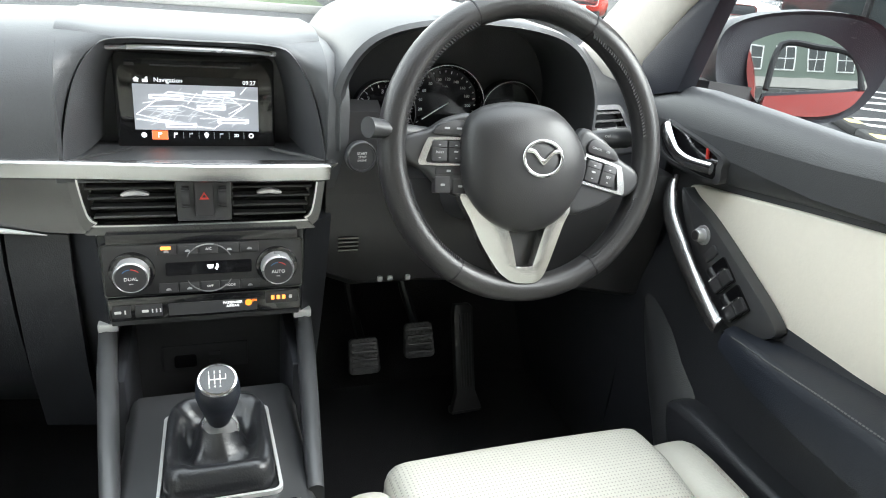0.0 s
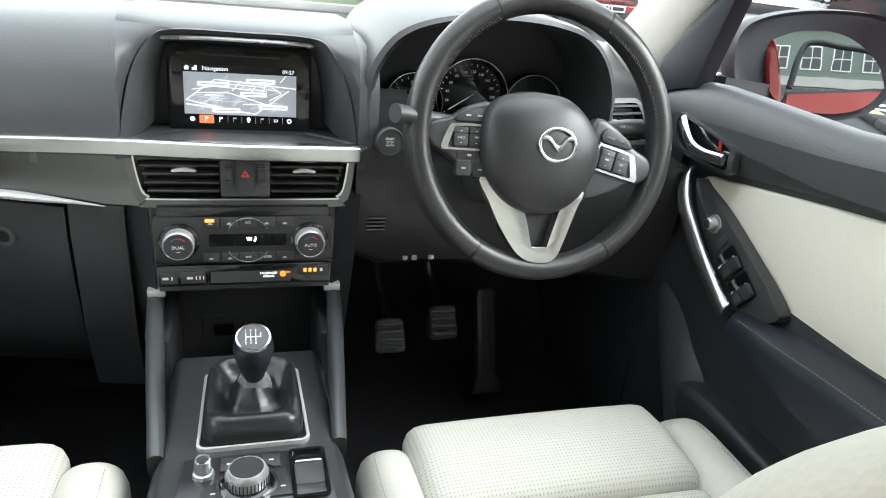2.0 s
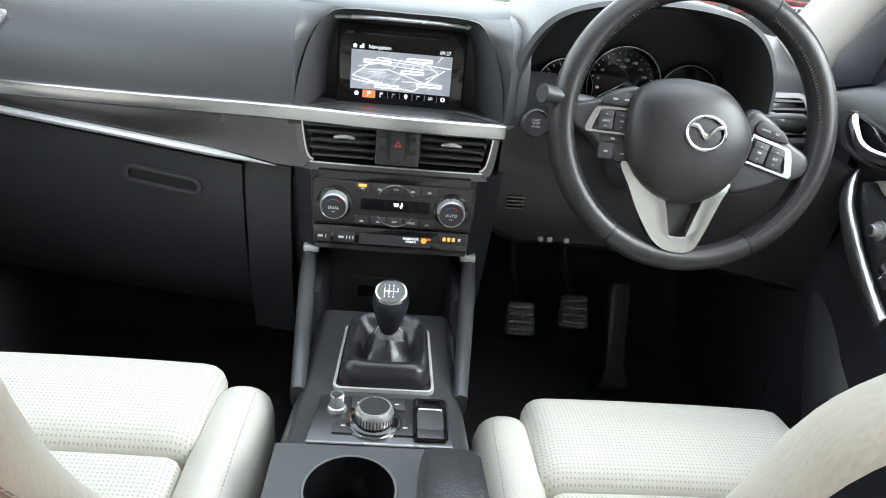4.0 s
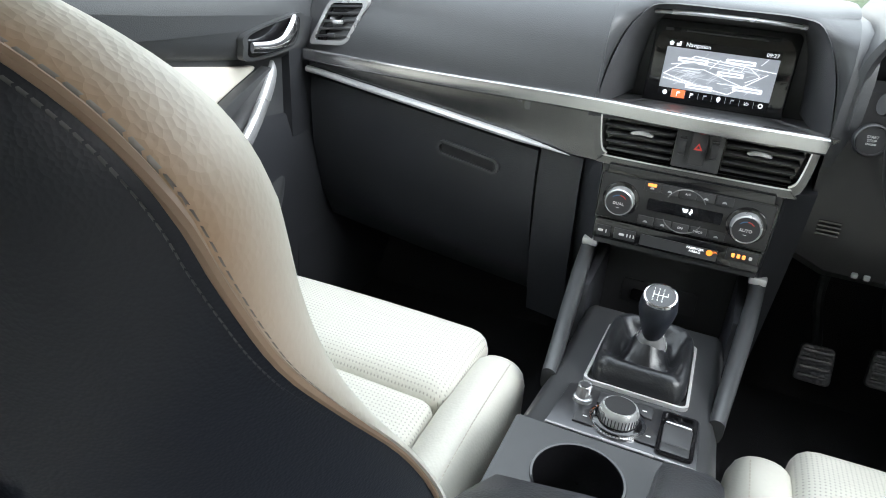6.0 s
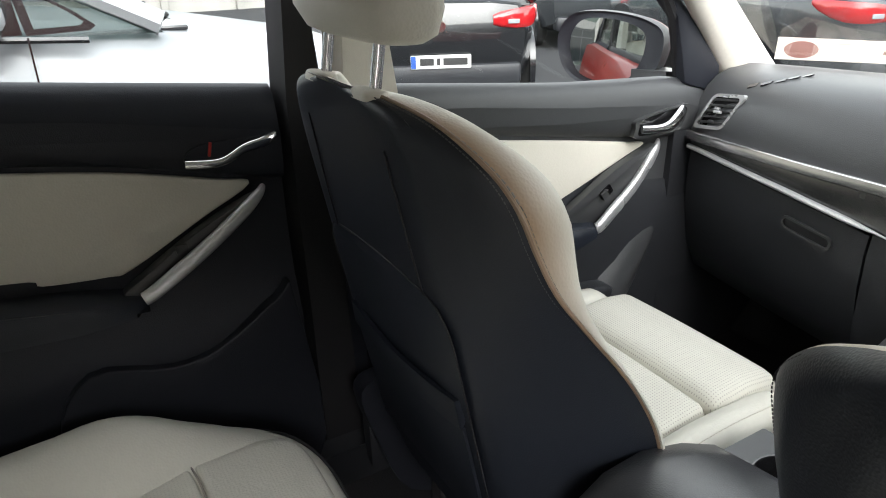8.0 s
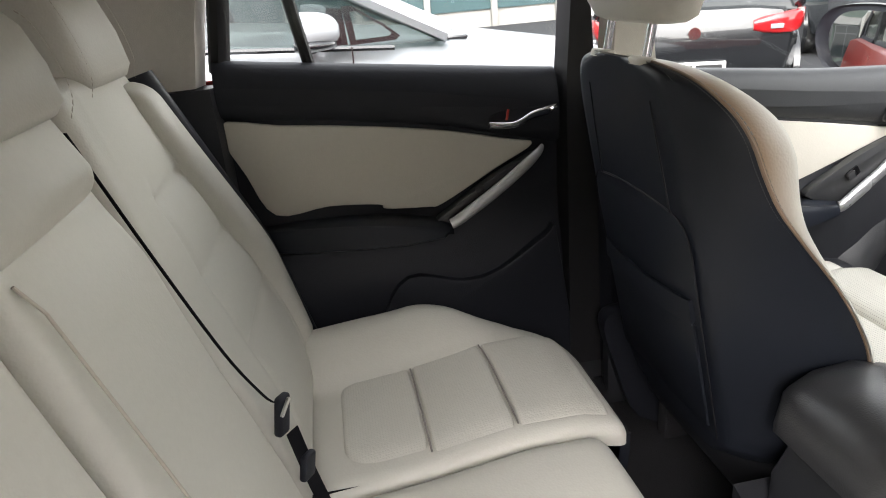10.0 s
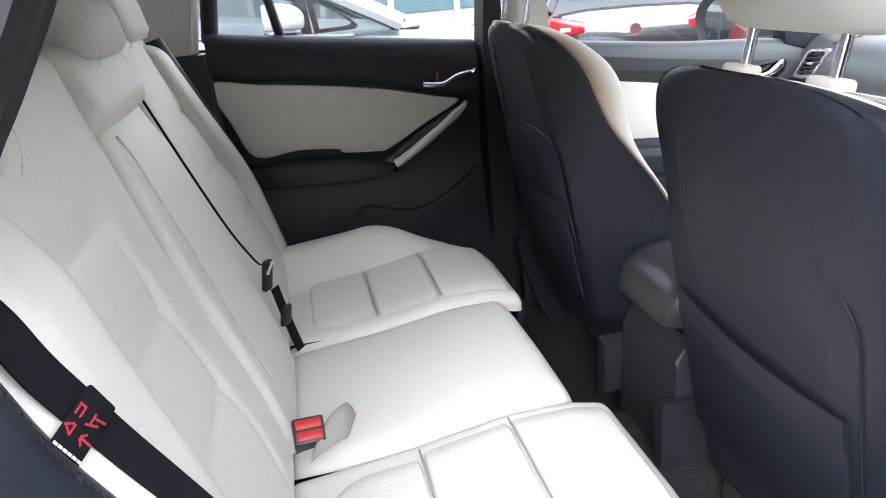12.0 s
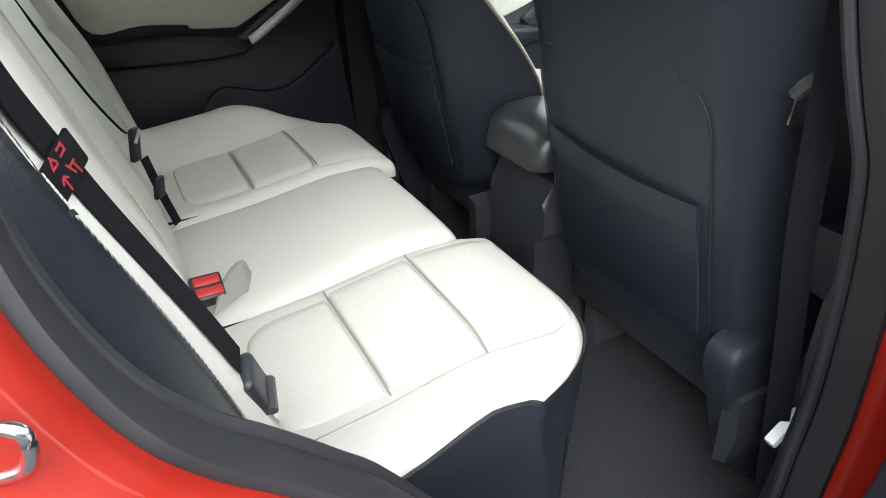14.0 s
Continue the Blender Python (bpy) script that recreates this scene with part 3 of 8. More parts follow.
def pull(door, s, top, bottom, width, line_=None):
    """The bright diagonal grip."""
    (ya, za), (yb, zb) = top, bottom
    path = curve2([(s * 0.700, ya + 0.004, za + 0.004), (s * 0.686, ya - 0.02 * (ya - yb) / 0.18, za - 0.016), (s * 0.681, (ya + yb) / 2 + 0.014, (za + zb) / 2 - 0.006), (s * 0.674, yb + 0.038, zb + 0.022), (s * 0.667, yb, zb), (s * 0.669, yb - 0.010, zb - 0.004)], 6, False)
    if line_:
        path = curve2(line_, 6, False)
    sec = curve2([(width, 0.002), (width * 0.5, 0.009), (-width * 0.5, 0.009), (-width, 0.002), (-width * 0.7, -0.007), (width * 0.7, -0.007)], 2)
    ks = [lerp([(0, 0.35), (0.25, 0.9), (0.6, 1.0), (1, 0.9)], i / (len(path) - 1)) for i in range(len(path))]
    return part("pull_handle", sweep(path, sec, (-s, 0, 0), False, ks), M_bright if door.name.startswith("rear") else M_brushed if s > 0 else M_silver, door, "satin silver diagonal pull handle")


def seam(parent, pts, material, dash=0.0045, r=0.0007, name="stitching"):
    """A row of stitches along a path."""
    bm = bmesh.new()
    path = curve2(pts, 12, False)
    run, nxt = 0.0, 0.0
    for a, b in zip(path, path[1:]):
        d = b - a
        step = d.length
        while nxt < run + step and step > 1e-6:
            p = a + d * ((nxt - run) / step)
            t = d.normalized() * dash * 0.36
            o = Vector((r, 0, r)) if abs(t.x) < abs(t.y) else Vector((0, r, r))
            q = Vector((-r, 0, r)) if abs(t.x) < abs(t.y) else Vector((0, -r, r))
            vs = [bm.verts.new(c) for c in (p - t - o, p - t + q, p + t + q, p + t - o, p + t + o, p - t + o)]
            bm.faces.new((vs[0], vs[1], vs[2], vs[3]))
            bm.faces.new((vs[1], vs[5], vs[4], vs[2]))
            nxt += dash
        run += step
    return part(name, bm, material, parent, angle=180)


def front_door(s, name, label):
    d = thing(name, (s * 0.70, -0.15, 0.42), label, "car door")
    dp = part("door_panel", door_body(s, -0.615, 0.275, FRONT_LEDGE), M_soft, d)
    dp.data.materials.append(M_hard)
    for p in dp.data.polygons:
        p.material_index = 1 if p.center.z < 0.90 else 0
    # pale insert
    ins = curve2(yz([(-0.60, 0.895), (-0.60, 1.055), (-0.37, 1.037), (-0.15, 1.005), (0.036, 0.973), (0.098, 0.962), (0.045, 0.940), (-0.06, 0.900), (-0.17, 0.862), (-0.21, 0.858), (-0.40, 0.874)], s), 5)
    if s > 0:
        ins = curve2(yz([(-0.60, 0.895), (-0.60, 1.055), (-0.37, 1.037), (-0.15, 1.005), (0.036, 0.973), (0.112, 0.960), (0.118, 0.945), (0.062, 0.916), (-0.022, 0.871), (-0.085, 0.840), (-0.16, 0.838), (-0.40, 0.860)], s), 5)
    part("insert", slab([tuple(p) for p in ins], 0.014, inward(s, 0.722), 0.010, 4), M_insert, d, "pale cream leather door insert")
    # switch panel between insert and grip
    sw = curve2(yz([(0.112, 0.956), (0.090, 0.948), (0.037, 0.930), (-0.044, 0.892), (-0.110, 0.858), (-0.125, 0.838), (-0.09, 0.814), (-0.04, 0.808), (-0.011, 0.820), (0.055, 0.875), (0.100, 0.925)] if s > 0 else [(0.112, 0.962), (0.075, 0.952), (0.0, 0.925), (-0.075, 0.885), (-0.135, 0.848), (-0.125, 0.830), (-0.07, 0.812), (-0.04, 0.815), (0.02, 0.865), (0.075, 0.920)], s), 4)
    pan = part("switch_panel", slab([tuple(p) for p in sw], 0.020, inward(s, 0.705), 0.004), M_satin, d, "black window switch panel")
    turn = Matrix.Rotation(radians(-35 * s), 4, "Z")
    for k, (y, z) in enumerate(((-0.052, 0.846), (-0.014, 0.870)) if s > 0 else ((-0.028, 0.880),)):
        base = inward(s, 0.683) @ Matrix.Translation((-s * y, z, 0)) @ turn
        part("switch_well", slab(rounded(0.040 if s > 0 else 0.030, 0.042 if s > 0 else 0.022, 0.003, 3), 0.0025, base), M_piano, pan)
        for j in ((-0.0105, 0.0105) if s > 0 else (0.0,)):
            b = base @ Matrix.Translation((s * 0.008, j, 0.0015))
            sb = part("window_switch", slab(rounded(0.019, 0.0185, 0.002, 3), 0.006, b, 0.0012), M_button, pan)
            part("switch_edge", rbox(-s * 0.009 - 0.0015, -s * 0.009 + 0.0015, -0.0085, 0.0085, 0.004, 0.0078, 0.001, 2, b), M_chrome, sb, "bright switch lip")
    if s > 0:
        b = inward(s, 0.684) @ Matrix.Translation((-0.042, 0.908, 0))
        k = part("mirror_knob", lathe([(0.0150, 0), (0.0145, 0.002), (0.0105, 0.003), (0.0100, 0.012), (0.0085, 0.0145), (0.0, 0.0145)], b, 24), M_silver, pan, "chrome mirror adjusting knob")
        part("knob_cap", disc(0.0065, 0.002, b @ Matrix.Translation((0, 0, 0.0135)), 16), M_button, k)
        part("lock_button", slab(rounded(0.015, 0.028, 0.003, 3), 0.003, inward(s, 0.684) @ Matrix.Translation((-0.017, 0.889, 0)) @ turn, 0.001), M_button, pan)
    pull(d, s, (0.128, 0.962), (-0.054, 0.812), 0.0150 if s > 0 else 0.0145, [(0.700, 0.147, 0.963), (0.686, 0.135, 0.945), (0.676, 0.113, 0.916), (0.671, 0.069, 0.881), (0.668, 0.026, 0.852), (0.667, -0.034, 0.816), (0.669, -0.050, 0.811)] if s > 0 else None)
    # armrest
    rings = []
    for y, zt, x, th in ((-0.058, 0.812, 0.668, 0.012), (-0.075, 0.815, 0.650, 0.030), (-0.14, 0.826, 0.638, 0.05), (-0.25, 0.838, 0.634, 0.07), (-0.40, 0.848, 0.634, 0.08), (-0.60, 0.86, 0.634, 0.08)):
        rings.append([(s * a, y, b) for a, b in ((0.712, zt + 0.004), (x + 0.022, zt + 0.004), (x + 0.006, zt - 0.002), (x, zt - 0.014), (x + 0.002, zt - th + 0.008), (x + 0.02, zt - th), (0.712, zt - th - 0.01))])
    part("armrest", loft(rings), M_blackleather, d, "black padded armrest with stitched edge")
    seam(d, [(s * x, y, z) for x, y, z in ((0.655, -0.09, 0.819), (0.645, -0.16, 0.829), (0.641, -0.26, 0.840), (0.640, -0.40, 0.850))], M_darkstitch)
    # lower pocket and swept lower moulding
    mould = []
    for k in range(17):
        z = 0.80 - 0.34 * k / 16
        y0 = lerp([(0.46, 0.0), (0.56, 0.06), (0.66, 0.12), (0.74, 0.17), (0.80, 0.21)], z)
        y1 = lerp([(0.46, -0.15), (0.56, -0.10), (0.66, -0.045), (0.74, 0.03), (0.80, 0.13)], z)
        out_ = 0.036 * min(1, k / 8) ** 0.7
        mould.append([(s * (0.704 - out_ * math.sin(math.pi * j / 10) ** 0.8), y0 + (y1 - y0) * j / 10, z) for j in range(11)])
    part("speaker_moulding", loft(mould), M_soft, d, angle=80)
    part("door_pocket", slab([tuple(p) for p in curve2(yz([(-0.55, 0.44), (-0.55, 0.66), (-0.18, 0.672), (-0.03, 0.665), (-0.015, 0.63), (-0.06, 0.55), (-0.12, 0.45)], s), 4)], 0.05, inward(s, 0.70), 0.012, 3), M_hard, d)
    handle(d, s, 0.045, 0.198, 0.985, 1.040)
    return d


front_door(-1, "front_door", "closed passenger door with pale insert and black panel")
front_door(1, "front_door", "closed driver's door with window switches and pale insert")


def rear_door(s, name, label, spare=False):
    d = thing(name, (s * 0.70, -1.05, 0.42), label, "car door")
    part("door_panel", door_body(s, -1.375, -0.715, REAR_LEDGE), M_doorblack, d)
    ins = curve2(yz([(-1.384, 1.142), (-1.27, 1.128), (-1.176, 1.117), (-0.976, 1.086), (-0.82, 1.048), (-0.770, 1.032), (-0.85, 0.990), (-0.965, 0.930), (-1.0, 0.926), (-1.085, 0.934), (-1.10, 0.945), (-1.20, 0.955), (-1.307, 0.951), (-1.350, 1.04)], s), 4)
    part("insert", slab([tuple(p) for p in ins], 0.014, inward(s, 0.722), 0.005, 3), M_insert, d, "pale cream leather door insert")
    sw = curve2(yz([(-0.765, 1.020), (-0.86, 0.980), (-0.955, 0.922), (-0.985, 0.900), (-0.955, 0.888), (-0.90, 0.915), (-0.81, 0.975)], s), 4)
    pan = part("switch_panel", slab([tuple(p) for p in sw], 0.022, inward(s, 0.707), 0.004), M_satin, d, "black window switch panel")
    part("window_switch", slab(rounded(0.018, 0.014, 0.002, 3), 0.004, inward(s, 0.685) @ Matrix.Translation((-s * -0.892, 0.957, 0)), 0.0012), M_button, pan)
    pull(d, s, (-0.755, 1.026), (-0.955, 0.898), 0.0120, [(s * x, y, z) for x, y, z in ((0.698, -0.752, 1.029), (0.684, -0.768, 1.017), (0.675, -0.812, 0.986), (0.671, -0.860, 0.954), (0.669, -0.910, 0.923), (0.667, -0.945, 0.903), (0.667, -0.960, 0.897))])
    rings = []
    for y, zt, x, th in ((-0.955, 0.888, 0.668, 0.012), (-0.975, 0.895, 0.655, 0.03), (-1.05, 0.912, 0.650, 0.05), (-1.15, 0.925, 0.655, 0.06), (-1.25, 0.928, 0.665, 0.06), (-1.36, 0.925, 0.69, 0.05)):
        rings.append([(s * a, y, b) for a, b in ((0.715, zt + 0.004), (x + 0.022, zt + 0.004), (x + 0.006, zt - 0.002), (x, zt - 0.014), (x + 0.002, zt - th + 0.008), (x + 0.02, zt - th), (0.715, zt - th - 0.01))])
    part("armrest", loft(rings), M_blackleather, d, "black padded armrest with stitched edge")
    seam(d, [(s * x, y, z) for x, y, z in ((0.660, -0.99, 0.893), (0.655, -1.06, 0.908), (0.660, -1.15, 0.920), (0.67, -1.24, 0.924))], M_darkstitch)
    part("door_pocket", slab([tuple(p) for p in curve2(yz([(-0.73, 0.45), (-0.73, 0.83), (-0.76, 0.835), (-0.86, 0.775), (-0.94, 0.762), (-1.06, 0.785), (-1.12, 0.68), (-1.1, 0.46)], s), 4)], 0.024, inward(s, 0.70), 0.014, 4), M_doorblack, d)
    handle(d, s, -0.866, -0.722, 1.080, 1.112, True)
    return d


rear_door(-1, "rear_door", "closed left rear door with pale insert and silver grip")
opened = rear_door(1, "rear_door", "right rear door swung wide open on its hinges")
sk = part("outer_skin", loft([[(0.753, y, 0.42), (0.86, y, 0.44), (0.885, y, 0.65), (0.87, y, 0.95), (0.79, y, lerp(SILL, y) - 0.02), (0.753, y, lerp(SILL, y) - 0.03)] for y in (-1.36, -1.05, -0.72)]), M_red, opened, "red painted outer skin")
part("window_frame", tube(curve2([(0.76, -1.36, 1.24), (0.735, -1.34, 1.38), (0.70, -1.27, 1.47), (0.69, -1.05, 1.49), (0.695, -0.80, 1.48), (0.74, -0.73, 1.20)], 5, False), 0.020, 8), M_rubber, opened, "black upper window frame")
hinge = Vector((0.83, -0.70, 0))
opened.matrix_basis = Matrix.Translation(hinge + Vector((0.065, 0.045, 0))) @ Matrix.Rotation(radians(78), 4, "Z") @ Matrix.Translation(-hinge) @ opened.matrix_basis

structure("trim_left", rbox(-0.765, -0.738, -0.76, -0.62, 0.42, 1.02, 0.004), M_rubber, "black rubber filler between the left doors", "trim")


# ---- door mirrors ----
def door_mirror(s, label):
    d = thing("door_mirror", (s * 0.95, 0.25, 1.03), label, "mirror")
    cx, cy, cz = s * (0.952 if s > 0 else 0.972), 0.225, 1.120
    turn_ = 0.36 if s > 0 else 0.54
    outline = curve2([(-0.115, 0.035), (-0.105, -0.035), (-0.06, -0.075), (0.03, -0.078), (0.09, -0.055), (0.118, 0.0), (0.115, 0.05), (0.08, 0.082), (0.0, 0.085), (-0.08, 0.068)], 5)
    face = axes((cx, cy, cz), (1, -s * turn_, 0), (s * 0.085 * turn_, 0.085, 1), (-s * turn_, -1, 0.096)) @ Matrix.Diagonal((1.24 if s > 0 else 1.16, 1.12, 1.1, 1))
    rings = []
    for depth, k in ((0.004, 0.93), (0.010, 0.99), (0.0, 1.0), (-0.02, 1.02), (-0.06, 0.98), (-0.10, 0.85), (-0.125, 0.6), (-0.135, 0.2)):
        rings.append([face @ Vector((p[0] * k * s, p[1] * k, depth)) for p in outline])
    part("housing", loft(rings), M_doorblack, d, "black mirror housing")
    # the slightly domed glass, turned in towards the driver
    yaw, pitch = (radians(18.5), 0.172) if s > 0 else (radians(30), 0.075)
    gz_ = Vector((-s * math.sin(yaw), -math.cos(yaw), pitch)).normalized()
    gx_ = Vector((math.cos(yaw), -s * math.sin(yaw), 0))
    gm = axes(face @ Vector(((0.016 if s > 0 else -0.004), 0, 0.010)), gx_, gz_.cross(gx_), gz_)
    dome = lambda k, x, y: (x * k, y * k, -((x * k) ** 2 + (y * k) ** 2) / 2.1)
    oval = [(p[0] * (0.93 if s > 0 else 0.82) * s, p[1] * 0.92) for p in outline]
    part("mirror_glass", loft([[gm @ Vector((x, y, -0.008)) for x, y in oval]] + [[gm @ Vector(dome(k, x, y)) for x, y in oval] for k in (1.0, 0.85, 0.7, 0.5, 0.3, 0.1, 0.01)]), M_mirror, d, "domed reflecting mirror glass", angle=60)
    part("cap", loft([[face @ Vector((p[0] * k * s, p[1] * k + 0.002, depth)) for p in outline] for depth, k in ((-0.064, 0.955), (-0.080, 0.945), (-0.108, 0.855), (-0.13, 0.64), (-0.142, 0.2))]), M_red, d, "red painted back cap")
    part("stem", loft([[(s * 0.76, 0.20, 1.05), (s * 0.76, 0.30, 1.04), (s * 0.76, 0.30, 1.09), (s * 0.76, 0.20, 1.10)], [(s * 0.93, 0.25, 1.035), (s * 0.93, 0.33, 1.035), (s * 0.93, 0.33, 1.08), (s * 0.93, 0.25, 1.08)]]), M_satin, d)
    return d


door_mirror(1, "driver's door mirror in black housing with red cap")
door_mirror(-1, "passenger door mirror in black housing with red cap")


# ---- dashboard ----
FACE = [(-0.70, 0.222), (-0.68, 0.216), (-0.5, 0.178), (-0.35, 0.150), (-0.2, 0.125), (-0.14, 0.112), (0.0, 0.104), (0.14, 0.10), (0.7, 0.10)]
BAND = [(-0.70, 0.972), (-0.68, 0.973), (-0.4, 0.984), (-0.14, 0.996), (0.14, 0.997)]
LOWER = [(-0.70, 0.940), (-0.68, 0.942), (-0.4, 0.926), (-0.185, 0.911)]
dash = thing("dashboard", (0, 0.4, 0.6), "black soft-touch dashboard with silver trim band", "dashboard")


def pad(x):
    y, z = lerp(FACE, x), lerp(BAND, x) + 0.006
    return [(x, y + 0.012, z - 0.02), (x, y + 0.012, z), (x, y + 0.018, z + 0.03), (x, y + 0.030, z + 0.065), (x, y + 0.048, z + 0.092), (x, y + 0.075, z + 0.112), (x, y + 0.115, z + 0.124), (x, y + 0.19, z + 0.128), (x, 0.55, z + 0.109), (x, 0.86 - 0.24 * (x / 0.7) ** 2, 1.045), (x, 0.86 - 0.24 * (x / 0.7) ** 2, 0.9), (x, 0.4, 0.9)]


part("passenger_pad", loft([pad(-0.70 + 0.552 * k / 16) for k in range(17)]), M_soft, dash, "black grained upper dash pad")


def mid_pad(x):
    return [(x, 0.268, 0.96), (x, 0.268, 1.10), (x, 0.285, 1.118), (x, 0.33, 1.126), (x, 0.55, 1.112), (x, 0.86 - 0.24 * (x / 0.7) ** 2, 1.045), (x, 0.86, 0.9), (x, 0.4, 0.9)]


part("centre_pad", loft([mid_pad(x) for x in (-0.149, 0.0, 0.153)]), M_soft, dash)


# the pad runs on round and over the display hood
PADEND = [(0.99, 0.124), (1.0017, 0.1255), (1.032, 0.1315), (1.067, 0.1435), (1.094, 0.1615), (1.114, 0.1885), (1.126, 0.2285)]
DRIVEEND = [(0.99, 0.150), (1.068, 0.150), (1.103, 0.170), (1.118, 0.21), (1.126, 0.26)]
hoodfront = lambda z: 0.146 + 0.036 * max(0, min(1, (z - 0.985) / 0.13))
ARCHW = [(0.982, 0.152), (1.02, 0.148), (1.05, 0.142), (1.075, 0.134), (1.095, 0.124), (1.110, 0.112), (1.119, 0.098), (1.1235, 0.085)]
for s, end in ((-1, PADEND), (1, DRIVEEND)):
    sheet = []
    for k in range(25):
        z = 0.985 + (1.1235 - 0.985) * k / 24
        a, ya, yb_ = lerp(ARCHW, z), hoodfront(z), lerp(end, z)
        sheet.append([(s * (a + (0.1525 - a) * u), ya + (yb_ - ya) * u * u * (3 - 2 * u) + 0.0015, z) for u in (0, 0.15, 0.3, 0.5, 0.7, 0.85, 1)])
    part("hood_shoulder", loft(sheet, False, False), M_soft, dash)
top_ = []
for dy, z in ((0.0, 1.1225), (0.006, 1.1262), (0.024, 1.1295), (0.06, 1.1320), (0.13, 1.132), (0.26, 1.125), (0.41, 1.105)):
    row = []
    for k in range(25):
        x = -0.1525 + 0.305 * k / 24
        u = max(0, min(1, (abs(x) - 0.085) / 0.0675))
        row.append((x, 0.183 + (0.036 if x < 0 else 0.055) * u * u * (3 - 2 * u) * max(0, 1 - dy / 0.2) + dy, z))
    top_.append(row)
part("hood_top", loft(top_, False, False), M_soft, dash, angle=80)


def drive_pad(x):
    z = lerp([(0.15, 1.118), (0.2, 1.10), (0.55, 1.085), (0.70, 1.062)], x)
    y = lerp([(0.15, 0.15), (0.2, 0.16), (0.54, 0.20), (0.70, 0.27)], x)
    return [(x, y, 0.95), (x, y, z - 0.05), (x, y + 0.02, z - 0.015), (x, y + 0.06, z), (x, y + 0.14, z + 0.004), (x, 0.50, 1.102), (x, 0.55, 1.1005), (x, 0.86 - 0.24 * (x / 0.7) ** 2, 1.045), (x, 0.86 - 0.24 * (x / 0.7) ** 2, 0.9), (x, 0.4, 0.9)]


# the instrument cave leaves the middle of the driver's pad open at the front
part("driver_pad", loft([drive_pad(x) for x in (0.152, 0.165, 0.18)]), M_soft, dash)
part("driver_pad", loft([drive_pad(x) for x in (0.535, 0.58, 0.64, 0.70)]), M_soft, dash)
part("driver_pad", loft([[(x, 0.30, 0.95), (x, 0.30, 1.08), (x, 0.34, 1.098), (x, 0.55, 1.10), (x, 0.86 - 0.24 * (x / 0.7) ** 2, 1.045), (x, 0.86, 0.9)] for x in (0.18, 0.36, 0.535)]), M_soft, dash)

# silver band, dark inlay, lower bright strip
xs = [-0.69 + 0.564 * k / 20 for k in range(21)]
band = [(x, lerp(FACE, x), lerp(BAND, x) - 0.006) for x in xs] + [(0.0, 0.098, 0.990), (0.132, 0.094, 0.991), (0.1425, 0.098, 0.990)]
sec = curve2([(0.010, 0.008), (0.0, 0.011), (-0.008, 0.009), (-0.009, -0.007), (0.0, -0.011), (0.010, -0.008)], 2)
part("band", sweep(band, [(-q[0] * 0.9, q[1]) for q in sec]), M_brushed, dash, "satin silver band across the dash")
inlay = []
for x in xs:
    y, a, b = lerp(FACE, x), lerp(BAND, x) - 0.012, lerp(LOWER, x)
    inlay.append([(x, y + 0.006, a), (x, y + 0.002, (a + b) / 2), (x, y + 0.006, b), (x, y + 0.04, b), (x, y + 0.04, a)])
part("inlay", loft(inlay), M_inlay, dash, "dark brushed inlay below the band")
low = [(x, lerp(FACE, x) + 0.001, lerp(LOWER, x)) for x in xs if x < -0.19] + [(-0.17, lerp(FACE, -0.17) + 0.004, 0.9085)]
part("lower_strip", tube(low, 0.0062, 8, False, [1] * (len(low) - 3) + [0.8, 0.5, 0.1], (0, 0, 1), 1.0), M_bright, dash, "thin bright lower strip")

# glovebox
gb = []
for x in (-0.69, -0.6, -0.45, -0.3, -0.222):
    y, z = lerp(FACE, x), lerp(LOWER, x) - 0.008
    gb.append([(x, y + 0.03, z), (x, y + 0.012, z - 0.006), (x, y + 0.008, z - 0.04), (x, y + 0.012, 0.80), (x, y + 0.035, 0.70), (x, y + 0.075, 0.625), (x, y + 0.14, 0.60), (x, y + 0.3, 0.60), (x, y + 0.3, z)])
glove = part("glovebox_lid", loft(gb), M_hard, dash, "black glovebox lid")
gx = Vector((1, -0.137, -0.10)).normalized()
gz = Vector((-0.137, -1, 0.0)).normalized()
hm = axes((-0.340, 0.1565, 0.8625), gx, gz.cross(gx), gz)
part("glovebox_pull", ringplate(rounded(0.116, 0.026, 0.012, 5), rounded(0.106, 0.018, 0.0085, 5), 0.007, hm), M_satin, glove)
part("pull_well", slab(rounded(0.106, 0.018, 0.0085, 5), 0.002, hm), M_rubber, glove)
part("side_panel", loft([[(x, lerp(FACE, x) + dy, z) for dy, z in ((0.015, 0.905), (0.010, 0.86), (0.02, 0.72), (0.05, 0.60), (0.3, 0.60), (0.3, 0.905))] for x in (-0.218, -0.18, -0.150)]), M_hard, dash)

